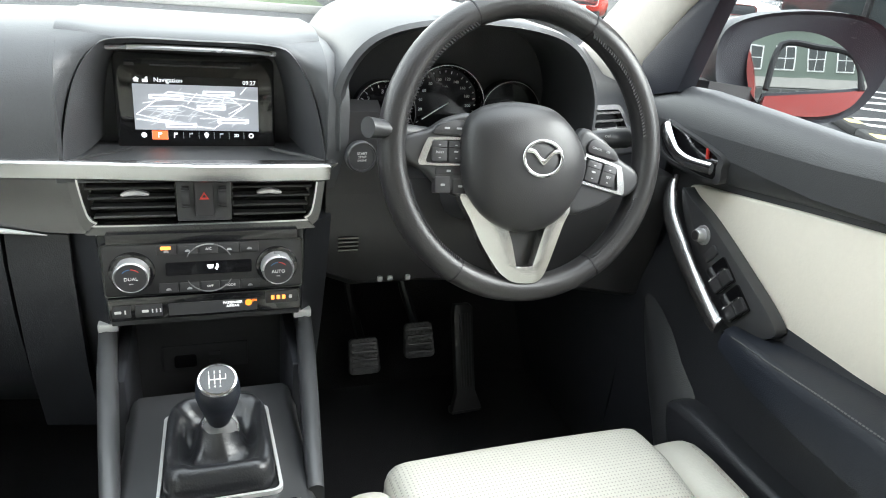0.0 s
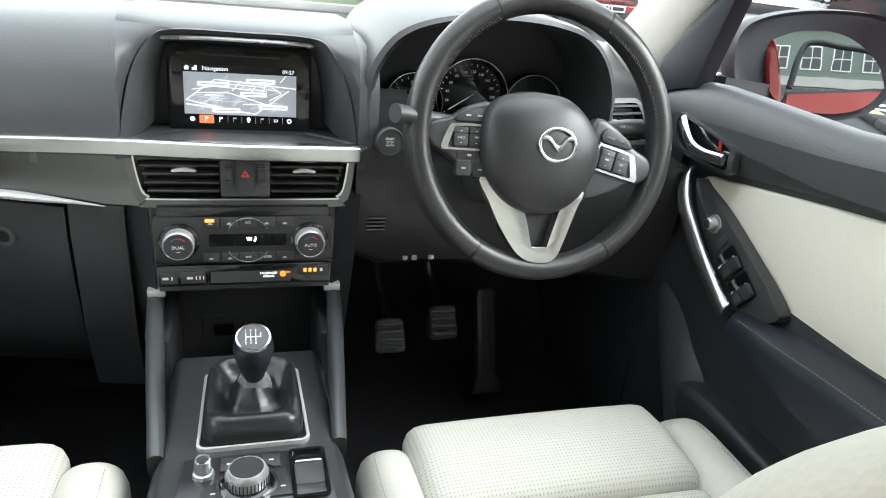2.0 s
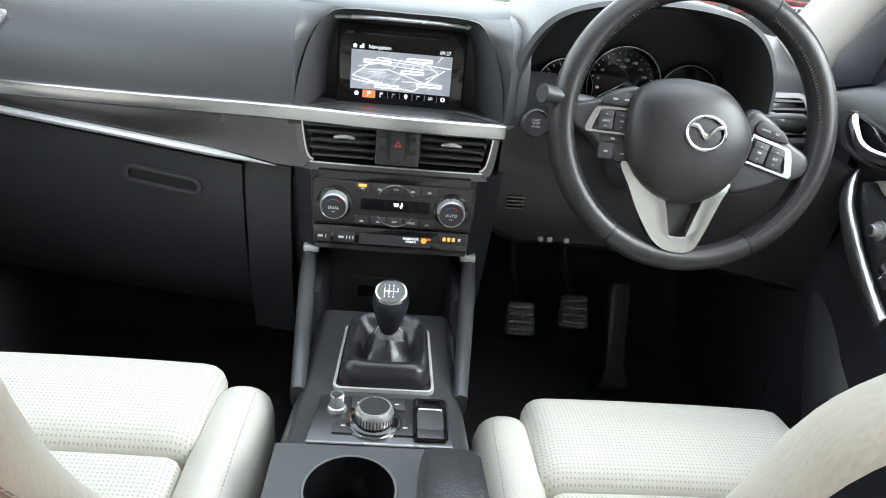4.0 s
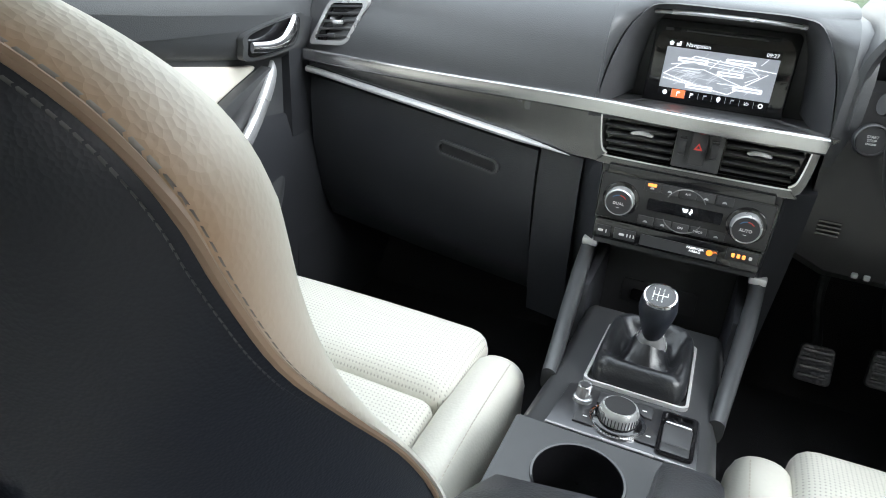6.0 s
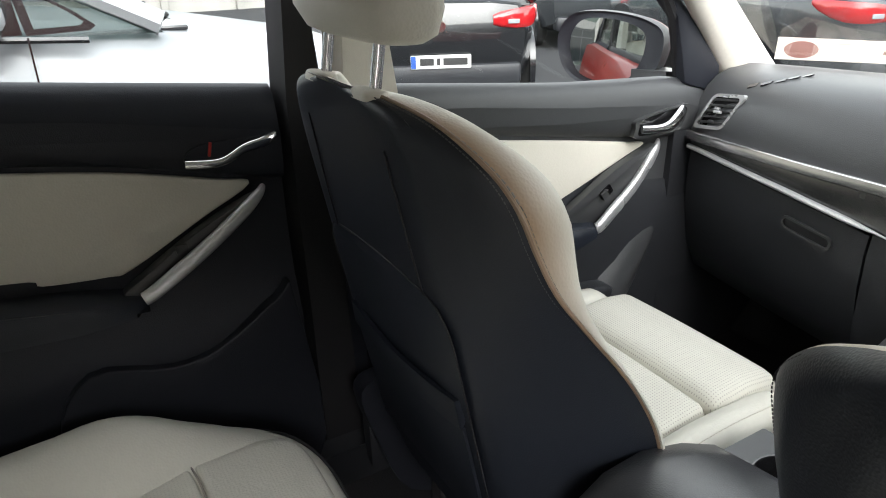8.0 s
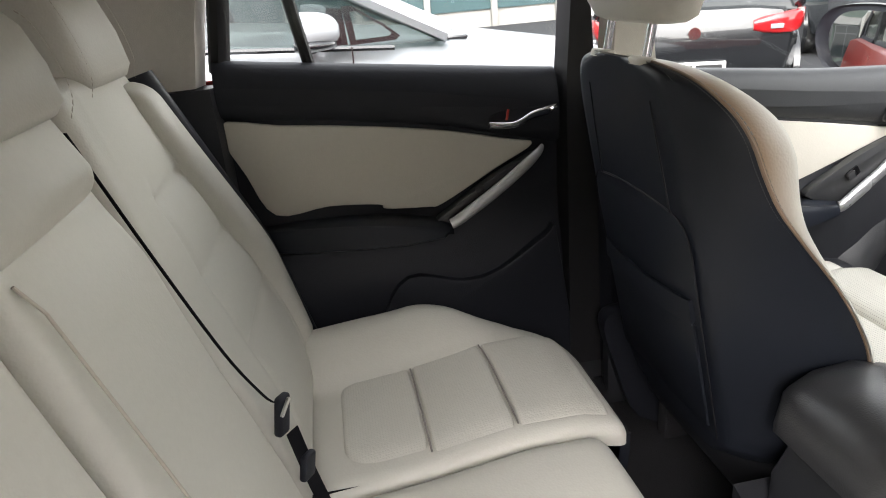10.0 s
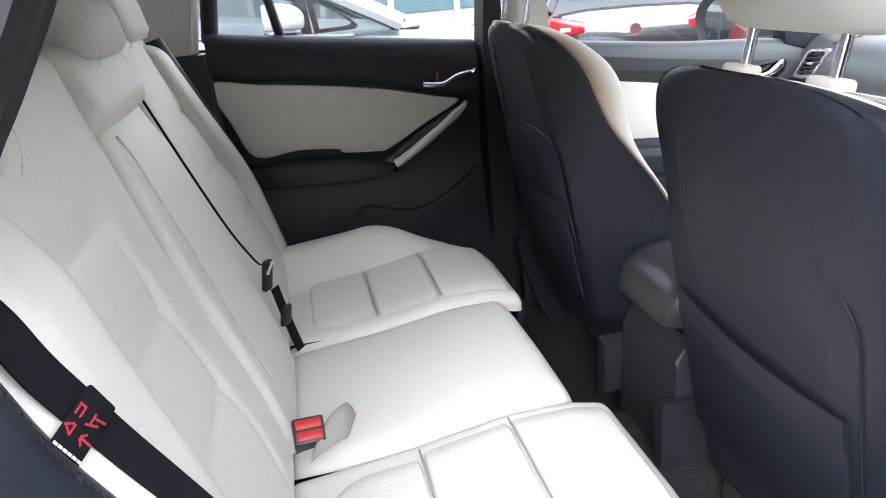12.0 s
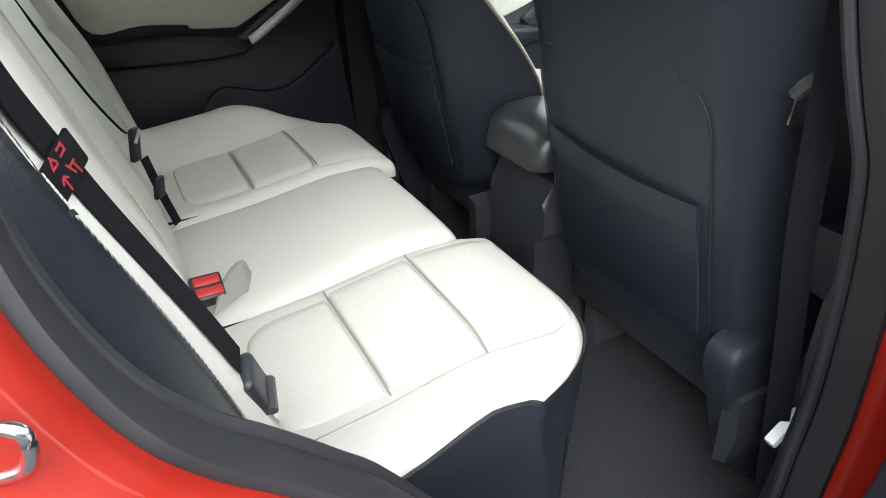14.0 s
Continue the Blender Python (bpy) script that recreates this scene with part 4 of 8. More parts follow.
# side vents
def side_vent(lean, w, h, m, rim, slats=5):
    """A slanted outlet: rim, well, blades and a small tab; lean shifts its top along."""
    skew = lambda pts: [(x + lean * y, y) for x, y in pts]
    v = part("air_vent", slab(skew(rounded(w, h, 0.008, 5)), 0.004, m), M_piano, dash, "slanted side air vent")
    part("vent_rim", ringplate(skew(rounded(w + 0.015, h + 0.015, 0.012, 5)), skew(rounded(w, h, 0.008, 5)), 0.013, m), rim, v, "satin vent rim")
    for k in range(slats):
        y = -h / 2 + h * (k + 0.5) / slats
        part("slat", rbox(-w / 2 + lean * y, w / 2 + lean * y, y - 0.0012, y + 0.0035, 0.004, 0.0125, 0.001, 1, m), M_airbag, v)
    part("tab", rbox(-0.010, 0.010, -0.004, 0.003, 0.010, 0.017, 0.002, 2, m), rim, v)
    part("thumb_wheel", rbox(-0.008 - lean * h * 0.36, 0.008 - lean * h * 0.36, -h * 0.42, -h * 0.30, 0.008, 0.015, 0.002, 2, m), M_button, v)


side_vent(0.66, 0.066, 0.062, axes((-0.6235, 0.233, 1.028), (1, -0.02, 0.10), (-0.10, 0.16, 1), (0.0, -1, 0.16)), M_silver)
side_vent(-0.55, 0.066, 0.060, axes((0.592, 0.205, 1.018), (1, 0.25, 0), (0, 0.35, 1), (0.25, -1, 0.35)), M_gun)
# demister slots at the passenger end
for k in range(5):
    nrm_ = Vector((-0.10, -0.50 + 0.09 * k, 0.9)).normalized()
    row_ = Vector((0.80, 0.35 + 0.06 * k, 0.30)).normalized()
    c_ = (lerp([(0, -0.575), (1, -0.547), (2, -0.524), (3, -0.507), (4, -0.493)], k), lerp([(0, 0.260), (1, 0.263), (2, 0.274), (3, 0.290), (4, 0.312)], k), lerp([(0, 1.0865), (1, 1.0945), (2, 1.101), (3, 1.1075), (4, 1.111)], k))
    part("demister_slot", slab([(-0.012, -0.005 + 0.0006 * k), (0.007, -0.005 + 0.0006 * k), (0.012, 0.005 - 0.0006 * k), (-0.007, 0.005 - 0.0006 * k)], 0.0035, axes(c_, row_, nrm_.cross(row_), nrm_)), M_piano, dash, "black demister slot")

# screen hood and display
ARCH = [(-0.152, 0.982), (-0.148, 1.02), (-0.134, 1.075), (-0.112, 1.110), (-0.085, 1.1235), (0.0, 1.1245), (0.086, 1.1235), (0.116, 1.109), (0.140, 1.06), (0.150, 1.01), (0.152, 0.982)]
arch = [tuple(p) for p in curve2(ARCH, 4, False)]
INN = [(-0.118, 0.985), (-0.114, 1.03), (-0.106, 1.072), (-0.093, 1.097), (-0.072, 1.106), (0.0, 1.107), (0.073, 1.106), (0.094, 1.096), (0.107, 1.065), (0.115, 1.02), (0.118, 0.985)]
inn = [tuple(p) for p in curve2(INN, 4, False)]
mixed = lambda k: [(a[0] + (b[0] - a[0]) * k, a[1] + (b[1] - a[1]) * k) for a, b in zip(arch, inn)]
rings = []
for k, y0, y1 in ((0.0, 0.36, 0.34), (0.0, 0.16, 0.20), (0.03, 0.149, 0.186), (0.09, 0.146, 0.180), (0.2, 0.152, 0.184), (0.75, 0.215, 0.225), (1.0, 0.268, 0.262)):
    rings.append([(x, y0 + (y1 - y0) * max(0, min(1, (z - 0.985) / 0.13)), z) for x, z in mixed(k)])
part("screen_hood", loft(rings, False, False), M_soft, dash, "black hood round the display")
part("hood_shelf", loft([[(x, y, z) for x in (-0.150, -0.08, 0.08, 0.150)] + [(x, y, z - 0.02) for x in (0.150, -0.150)] for y, z in ((0.108, 0.996), (0.14, 0.990), (0.19, 0.983), (0.268, 0.976))]), M_soft, dash)
for s, w in ((-1, 0.138), (1, 0.142)):
    for off in (0.0, 0.0075):
        seam(dash, [(s * (w - off), 0.135, 0.9930), (s * (w - 0.015 - off), 0.165, 0.9895), (s * (w - 0.040 - off), 0.20, 0.9848), (s * (w - 0.050 - off), 0.22, 0.9828)], M_darkstitch, 0.0042, 0.0010)

part("hood_strip", tube(curve2([(-0.098, 0.196, 1.1095), (-0.05, 0.190, 1.1125), (0.0, 0.188, 1.113), (0.05, 0.190, 1.1125), (0.092, 0.196, 1.110)], 5, False), 0.0045, 8, False, None, (0, 0, 1), 0.7), M_silver, dash, "bright strip on the display hood")
sm = axes((-0.002, 0.247, 1.027), (1, 0, 0), (0, 0.12, 1), (0, -1, 0.12))
disp = part("display", slab(rounded(0.196, 0.124, 0.010, 5), 0.012, sm @ Matrix.Translation((0, 0.006, -0.012)), 0.003), M_piano, dash, "glossy black navigation display")
part("disc_slot", rbox(-0.055, 0.055, 0.0525, 0.0545, 0, 0.001, 0, 1, sm), M_satin, disp)
part("eject_key", rbox(-0.084, -0.073, 0.052, 0.056, 0, 0.001, 0, 1, sm), M_button, disp)
scr = part("screen", slab([(-0.077, -0.0405), (0.077, -0.0405), (0.077, 0.0405), (-0.077, 0.0405)], 0.0006, sm), M_screenblack, disp, "lit navigation screen")
part("map", slab([(-0.0765, -0.0275), (0.0765, -0.0285), (0.0765, 0.030), (-0.0765, 0.030)], 0.0006, sm @ Matrix.Translation((0, 0, 0.0006))), M_screenmap, scr, "grey street map")
rng = random.Random(4)


def line(a, b, w, z=0.0014, mtl=None, nm="street"):
    a, b = Vector((*a, 0)), Vector((*b, 0))
    d = (b - a).normalized() * w / 2
    q = Vector((-d.y, d.x, 0))
    return part(nm, slab([tuple((a - q).xy), tuple((b - q).xy), tuple((b + q).xy), tuple((a + q).xy)], 0.0002, sm @ Matrix.Translation((0, 0, z))), mtl or M_screenwhite, scr)


for k, (a, b, w) in enumerate((((-0.074, -0.008), (-0.035, 0.021), 0.0012), ((-0.074, -0.014), (0.02, -0.0255), 0.0014), ((-0.074, -0.008), (-0.005, -0.0235), 0.0011), ((-0.035, 0.021), (0.076, 0.012), 0.0012), ((-0.028, 0.016), (0.03, 0.013), 0.0009), ((-0.03, 0.011), (0.035, 0.007), 0.0009), ((-0.02, 0.004), (0.06, -0.019), 0.0010), ((0.02, 0.012), (0.005, -0.003), 0.0009), ((0.0, 0.0205), (-0.012, 0.006), 0.0009), ((0.066, 0.009), (0.02, -0.025), 0.0013), ((0.04, 0.015), (0.056, 0.004), 0.0009), ((0.056, 0.004), (0.038, -0.006), 0.0009), ((-0.05, -0.0125), (-0.044, -0.018), 0.0009), ((-0.035, -0.016), (-0.03, -0.0205), 0.0009), ((-0.02, -0.0185), (-0.014, -0.023), 0.0009), ((0.054, 0.020), (0.062, 0.0295), 0.0009), ((-0.066, 0.006), (-0.03, 0.013), 0.0009), ((0.035, 0.019), (0.03, 0.007), 0.0008), ((-0.06, 0.002), (-0.02, 0.004), 0.0008), ((0.002, -0.012), (0.05, -0.012), 0.0008))):
    line(a, b, w)
for k in range(46):
    x, y, a, ln = rng.uniform(-0.055, 0.055), rng.uniform(-0.018, 0.022), rng.choice((-14, -10, 62, 70, 35)), rng.uniform(0.006, 0.017)
    dx, dy = ln * math.cos(radians(a)), min(0.006, ln * math.sin(radians(a)) * 0.5)
    line((x - dx, y - dy), (x + dx, y + dy), 0.0006, 0.0012, M_screenpale)
for x, y, w in ((-0.037, 0.0145, 0.042), (0.027, 0.0205, 0.040), (0.017, 0.002, 0.036), (0.044, -0.0155, 0.040), (-0.021, -0.0215, 0.038)):
    part("name_plate", slab(rounded(w, 0.0062, 0.001, 2), 0.0002, sm @ Matrix.Translation((x, y, 0.0017))), M_screenwhite, scr)
    part("name_bar", slab(rounded(w - 0.008, 0.0016, 0.0004, 2), 0.0002, sm @ Matrix.Translation((x, y, 0.0020))), M_screenmap, scr)
for y, w in ((0.0025, 0.022), (-0.0005, 0.026), (-0.0035, 0.012)):
    part("name_bar", slab(rounded(w, 0.0014, 0.0004, 2), 0.0002, sm @ Matrix.Translation((-0.036, y, 0.0017))), M_screenpale, scr)
lettering("Navigation", 0.0080, sm @ Matrix.Translation((-0.034, 0.0352, 0.0008)), M_screenwhite, scr)
lettering("09:27", 0.0076, sm @ Matrix.Translation((0.0655, 0.0348, 0.0008)), M_screenwhite, scr)
part("home_icon", slab([(-0.074, 0.0325), (-0.074, 0.0355), (-0.0755, 0.0355), (-0.0715, 0.0388), (-0.0675, 0.0355), (-0.069, 0.0355), (-0.069, 0.0325)], 0.0003, sm @ Matrix.Translation((0, 0, 0.0006))), M_screenwhite, scr)
part("town_icon", slab([(-0.0645, 0.0322), (-0.0645, 0.036), (-0.061, 0.036), (-0.061, 0.0388), (-0.058, 0.0388), (-0.058, 0.0322)], 0.0003, sm @ Matrix.Translation((0, 0, 0.0006))), M_screenwhite, scr)
part("active_tab", slab(rounded(0.0195, 0.0115, 0.0005, 2), 0.0003, sm @ Matrix.Translation((-0.0475, -0.0345, 0.0006))), M_screenorange, scr)
for k, x in enumerate((-0.0665, -0.0475, -0.0285, -0.0095, 0.0095, 0.0285, 0.0475, 0.0665)):
    b = sm @ Matrix.Translation((x, -0.0345, 0.0010))
    if k == 6:
        lettering("2D", 0.0055, b, M_screenwhite, scr)
    elif k in (0, 7):
        part("tab_icon", ringplate(circle(0.0034, 14), circle(0.0018 if k else 0.0004, 14), 0.0003, b), M_screenwhite, scr)
    elif k == 4:
        part("tab_icon", slab([tuple(p) for p in curve2([(0, -0.004), (0.0028, 0.0012), (0, 0.0042), (-0.0028, 0.0012)], 4)], 0.0003, b), M_screenwhite, scr)
    else:
        part("tab_icon", slab([(-0.0022, -0.0035), (-0.0012, -0.0035), (-0.0012, 0.0), (0.0024, 0.0012), (0.0024, 0.0032), (-0.0022, 0.0034)] if k < 3 else [(-0.0024, -0.0034), (-0.0018, -0.0034), (-0.0018, 0.0008), (0.0022, 0.0016), (0.0022, 0.0032), (-0.0024, 0.003)], 0.0003, b), M_screenwhite if k < 3 else M_screenmap, scr)
    if k:
        line((x - 0.0095, -0.039), (x - 0.0095, -0.030), 0.0004, 0.0008, M_screenmap, "divider")

# centre vents
vm = axes((0.001, 0.106, 0.957), (1, 0, 0), (0, 0.10, 1), (0, -1, 0.10))
VENT = [(-0.131, 0.026), (-0.124, -0.016), (-0.115, -0.027), (-0.10, -0.0305), (0.10, -0.0305), (0.116, -0.027), (0.125, -0.016), (0.131, 0.026), (0.126, 0.0295), (-0.126, 0.0295)]
vo = [tuple(p) for p in curve2(VENT, 4)]
grow = lambda pts, kx, ky: [(p[0] * kx, p[1] * ky) for p in pts]
cv = part("centre_vent", slab(vo, 0.003, vm @ Matrix.Translation((0, 0, -0.022))), M_piano, dash, "pair of centre air vents")
part("vent_surround", ringplate(grow(vo, 1.085, 1.36), vo, 0.022, vm @ Matrix.Translation((0, -0.001, -0.022))), M_inlay, dash, "grey gloss surround of the vents")
part("vent_rim", ringplate(grow(vo, 1.016, 1.055), grow(vo, 1.0, 0.99), 0.006, vm @ Matrix.Translation((0, 0, -0.004))), M_chrome, cv, "bright vent rim")
for s in (-1, 1):
    for k in range(5):
        y = 0.0225 - 0.0112 * k
        w = 0.0955 - 0.0024 * k
        part("slat", rbox(s * 0.0325, s * (0.0325 + w), y - 0.0010, y + 0.0019, -0.018, -0.002, 0.0008, 1, vm), M_airbag, cv)
    part("vent_tab", slab([tuple(p) for p in curve2([(-0.0145, -0.001), (0, 0.003), (0.0145, -0.001), (0.012, -0.004), (0, -0.003), (-0.012, -0.004)], 3)], 0.008, vm @ Matrix.Translation((s * 0.074, 0.008, -0.003)), 0.001), M_silver, cv, "bright vent tab")
    wh = part("thumb_wheel", lathe([(0.0, -0.0045), (0.012, -0.0045), (0.0125, -0.003), (0.0125, 0.003), (0.012, 0.0045), (0.0, 0.0045)], vm @ Matrix.Translation((s * 0.0205, 0.001, -0.006)) @ pose(0, 0, 0, 0, 90, 0) @ Matrix.Diagonal((1.1, 1, 1, 1)), 30), M_button, cv)
    for k in range(9):
        part("wheel_rib", rbox(-0.0044, 0.0044, -0.013 + 0.003 * k, -0.0118 + 0.003 * k, 0.0055, 0.0075, 0, 1, vm @ Matrix.Translation((s * 0.0205, 0.001, -0.0015 - 0.00055 * (k - 4) ** 2 * 0.35))), M_silver if k == 4 else M_satin, wh)
part("vent_middle", rbox(-0.0305, 0.0305, -0.0295, 0.0285, -0.012, -0.003, 0.002, 2, vm), M_satin, cv)
hz = part("hazard_switch", slab(rounded(0.0215, 0.046, 0.003, 3), 0.004, vm @ Matrix.Translation((0, 0, -0.003)), 0.0015), M_button, dash, "hazard light switch with red triangle")
tri_o = [(0, 0.0052), (-0.0056, -0.0040), (0.0056, -0.0040)]
part("triangle", ringplate(tri_o, [(p[0] * 0.45, p[1] * 0.45) for p in tri_o], 0.0004, vm @ Matrix.Translation((0, 0.002, 0.001))), M_redprint, hz)

# climate panel
cm = axes((0.0, 0.098, 0.8625), (1, 0, 0), (0, 0.05, 1), (0, -1, 0.05))
stack = part("stack_body", loft([[(x0, y, z), (x1, y, z), (x1 + 0.03, y + 0.10, z), (x0 - 0.03, y + 0.10, z)] for x0, x1, y, z in ((-0.117, 0.117, 0.106, 0.918), (-0.115, 0.115, 0.102, 0.86), (-0.111, 0.111, 0.100, 0.795), (-0.11, 0.11, 0.13, 0.785))]), M_satin, dash, "satin black centre stack body")
for s in (-1, 1):
    part("stack_cheek", loft([[(s * a, y, z), (s * b, y + 0.03, z), (s * b, y + 0.2, z), (s * a, y + 0.2, z)] for a, b, y, z in ((0.120, 0.158, 0.112, 0.915), (0.118, 0.155, 0.112, 0.85), (0.116, 0.15, 0.118, 0.76), (0.115, 0.145, 0.15, 0.62))]), M_hard, dash)
part("gloss_top", slab(rounded(0.216, 0.018, 0.002, 3), 0.006, cm @ Matrix.Translation((0, 0.046, 0)), 0.001), M_piano, stack)
cp = part("climate_panel", slab(rounded(0.226, 0.064, 0.004, 3), 0.007, cm @ Matrix.Translation((0, 0.010, 0)), 0.0015), M_airbag, stack, "black climate control panel")
part("climate_rim", ringplate(rounded(0.229, 0.067, 0.005, 3), rounded(0.226, 0.064, 0.004, 3), 0.0065, cm @ Matrix.Translation((0, 0.010, 0))), M_piano, cp)
part("climate_display", slab(rounded(0.098, 0.0165, 0.002, 3), 0.0015, cm @ Matrix.Translation((0.003, 0.010, 0.007))), M_piano, cp)
part("flow_icon", slab([(0, 0), (0.008, 0), (0.007, -0.005), (0.002, -0.005)], 0.0004, cm @ Matrix.Translation((0.0, 0.014, 0.0085))), M_print, cp)
part("flow_icon", slab([(0.009, -0.003), (0.012, -0.0055), (0.011, 0.003), (0.013, 0.003), (0.014, -0.002)], 0.0004, cm @ Matrix.Translation((0.0, 0.012, 0.0085))), M_print, cp)
for s, t in ((-1, "DUAL"), (1, "AUTO")):
    km = cm @ Matrix.Translation((s * 0.0825, 0.0085, 0.006))
    kn = part("dial", lathe([(0.0225, 0), (0.0225, 0.003), (0.0200, 0.004), (0.0196, 0.016), (0.0188, 0.0185), (0.0178, 0.0195), (0.0168, 0.0185), (0.0, 0.0180)], km, 36), M_silver, stack, "silver-rimmed temperature dial")
    part("dial_base", lathe([(0.0255, 0), (0.0250, 0.003), (0.0225, 0.0045), (0.0, 0.0045)], km, 36), M_piano, kn)
    part("dial_face", disc(0.0168, 0.0016, km @ Matrix.Translation((0, 0, 0.0180)), 36), M_button, kn)
    lettering(t, 0.0058, km @ Matrix.Translation((0, -0.001, 0.0198)), M_white, kn)
    part("dial_bar", rbox(-0.0022, 0.0022, -0.0072, -0.0066, 0.0196, 0.0199, 0, 1, km), M_white, kn)
    for j, mt in ((0, M_redprint), (1, mat("blue_print", (0.05, 0.16, 0.32), 0.5) if s < 0 else bpy.data.materials["blue_print"])):
        part("dial_arc", sweep([(0.0112 * math.cos(radians(a)), 0.0112 * math.sin(radians(a)), 0.0198) for a in range(40 if j == 0 else 92, (88 if j == 0 else 140) + 1, 8)], [(0.0005, 0), (0.0005, 0.0003), (-0.0005, 0.0003), (-0.0005, 0)], (0, 0, 1)), mt, kn).data.transform(km)
for row, y in ((0, 0.0325), (1, -0.0135)):
    for k in range(5):
        x = -0.045 + 0.0235 * k
        bb = cm @ Matrix.Translation((x + 0.001, y + (0.002 if row == 0 else -0.001), 0.0065))
        bt = part("button", slab(rounded(0.0215, 0.0125, 0.001, 2), 0.002, bb, 0.0006), M_button, cp)
        if (row, k) in ((0, 2), (1, 2), (1, 3)):
            lettering({(0, 2): "A/C", (1, 2): "OFF", (1, 3): "MODE"}[(row, k)], 0.0042, bb @ Matrix.Translation((0, 0, 0.002)), M_white, bt)
        else:
            part("button_icon", slab([(-0.0030, -0.0012), (0.0030, -0.0012), (0.0024, 0.0006), (0.0010, 0.0016), (-0.0012, 0.0016), (-0.0026, 0.0004)], 0.0003, bb @ Matrix.Translation((0, -0.0015, 0.002))), M_dimprint, bt)
            if row == 0:
                part("button_bar", rbox(-0.003, 0.003, 0.0035, 0.0042, 0.002, 0.0023, 0, 1, bb), M_button if k else M_amberpale, bt)
part("lit_bar", slab(rounded(0.0115, 0.0042, 0.001, 3), 0.0006, cm @ Matrix.Translation((-0.0445, 0.0375, 0.0085))), M_amberpale, cp, "glowing amber lamp")
for a0, a1, cy in ((22, 158, 0.0165), (202, 338, 0.0035)):
    arc = part("arc_trim", sweep([(0.003 + 0.0265 * math.cos(radians(a)), cy + 0.0245 * math.sin(radians(a)), 0.0088) for a in range(a0, a1 + 1, 8)], [(0.0006, 0), (0.0006, 0.001), (-0.0006, 0.001), (-0.0006, 0)], (0, 0, 1)), M_silver, cp)
    arc.data.transform(cm)
low = part("lower_panel", slab(rounded(0.224, 0.030, 0.003, 3), 0.006, cm @ Matrix.Translation((0.0, -0.041, 0)), 0.001), M_piano, stack)
part("blank_panel", slab(rounded(0.104, 0.016, 0.001, 2), 0.001, cm @ Matrix.Translation((0.006, -0.044, 0.006))), M_satin, low)
for x, w in ((-0.098, 0.020), (-0.068, 0.030), (0.088, 0.040)):
    lb = part("key", slab(rounded(w, 0.016, 0.001, 2), 0.002, cm @ Matrix.Translation((x, -0.043 if x < 0 else -0.036, 0.006)), 0.0006), M_button, low)
    if x > 0:
        for k in range(3):
            part("heat_lamp", slab(rounded(0.0042, 0.0058, 0.001, 2), 0.0004, cm @ Matrix.Translation((0.077 + 0.0068 * k, -0.036, 0.008))), M_amberpale, lb)
        part("seat_icon", slab(rounded(0.004, 0.005, 0.001, 2), 0.0003, cm @ Matrix.Translation((0.099, -0.036, 0.008))), M_white, lb)
    else:
        part("key_mark", slab(rounded(0.0075, 0.0035, 0.001, 2), 0.0003, cm @ Matrix.Translation((x - 0.004, -0.043, 0.008))), M_white, lb)
        for k in range(1 if w < 0.025 else 3):
            part("key_mark", rbox(-0.0008, 0.0008, -0.0025, 0.0025, 0, 0.0003, 0, 1, cm @ Matrix.Translation((x + 0.004 + 0.0045 * k, -0.043, 0.008))), M_white, lb)
lettering("PASSENGER", 0.0044, cm @ Matrix.Translation((0.0285, -0.0395, 0.0072)), M_print, low)
lettering("AIRBAG", 0.0044, cm @ Matrix.Translation((0.0285, -0.0440, 0.0072)), M_print, low)
part("airbag_lamp", disc(0.0042, 0.0005, cm @ Matrix.Translation((0.0475, -0.041, 0.0070)), 18), M_amber, low, "amber airbag lamp")
lettering("ON", 0.0036, cm @ Matrix.Translation((0.0545, -0.0388, 0.0072)), M_amber, low)

# open tray wall below the stack
part("tray_back", loft([[(x, 0.205, z) for x in (-0.115, 0.115)] + [(x, 0.25, z) for x in (0.115, -0.115)] for z in (0.60, 0.80)]), M_satin, dash)
sk = part("socket_panel", slab(rounded(0.118, 0.042, 0.003, 3), 0.003, axes((-0.008, 0.205, 0.672), (1, 0, 0), (0, 0, 1), (0, -1, 0)), 0.001), M_satin, dash)
part("socket", slab(rounded(0.03, 0.02, 0.004, 3), 0.002, axes((-0.036, 0.201, 0.668), (1, 0, 0), (0, 0, 1), (0, -1, 0))), M_piano, sk)
for z in (0.664, 0.678):
    part("port", slab(rounded(0.016, 0.006, 0.001, 2), 0.002, axes((0.004, 0.201, z), (1, 0, 0), (0, 0, 1), (0, -1, 0))), M_gun, sk)

# driver's side: knee panel, start button, column
part("knee_panel", loft([[(x, y, z) for y, z in ((0.158, 0.96), (0.150, 0.93), (0.152, 0.86), (0.166, 0.80 - k), (0.20, 0.778 - k), (0.30, 0.77 - k), (0.44, 0.80 - k), (0.44, 0.96))] for x, k in ((0.152, -0.02), (0.2, 0.0), (0.3, 0.0), (0.45, 0.01), (0.60, 0.04), (0.70, 0.06))]), M_airbag, dash, "black knee panel")
part("start_panel", loft([[(x, 0.152 + dy, z) for z, dy in ((0.94, 0.0), (1.05, 0.006), (1.06, 0.03), (0.94, 0.04))] for x in (0.153, 0.18, 0.222)]), M_airbag, dash)
bm_ = axes((0.194, 0.150, 0.994), (1, 0.1, 0), (0, 0.12, 1), (0.1, -1, 0.12))
sb = part("start_button", lathe([(0.0205, 0), (0.0205, 0.010), (0.0185, 0.012), (0.0175, 0.010), (0.0, 0.010)], bm_, 32), M_satin, dash, "round start and stop button")
part("button_ring", ringplate(circle(0.0178, 32), circle(0.0168, 32), 0.0012, bm_ @ Matrix.Translation((0, 0, 0.0098))), M_gun, sb)
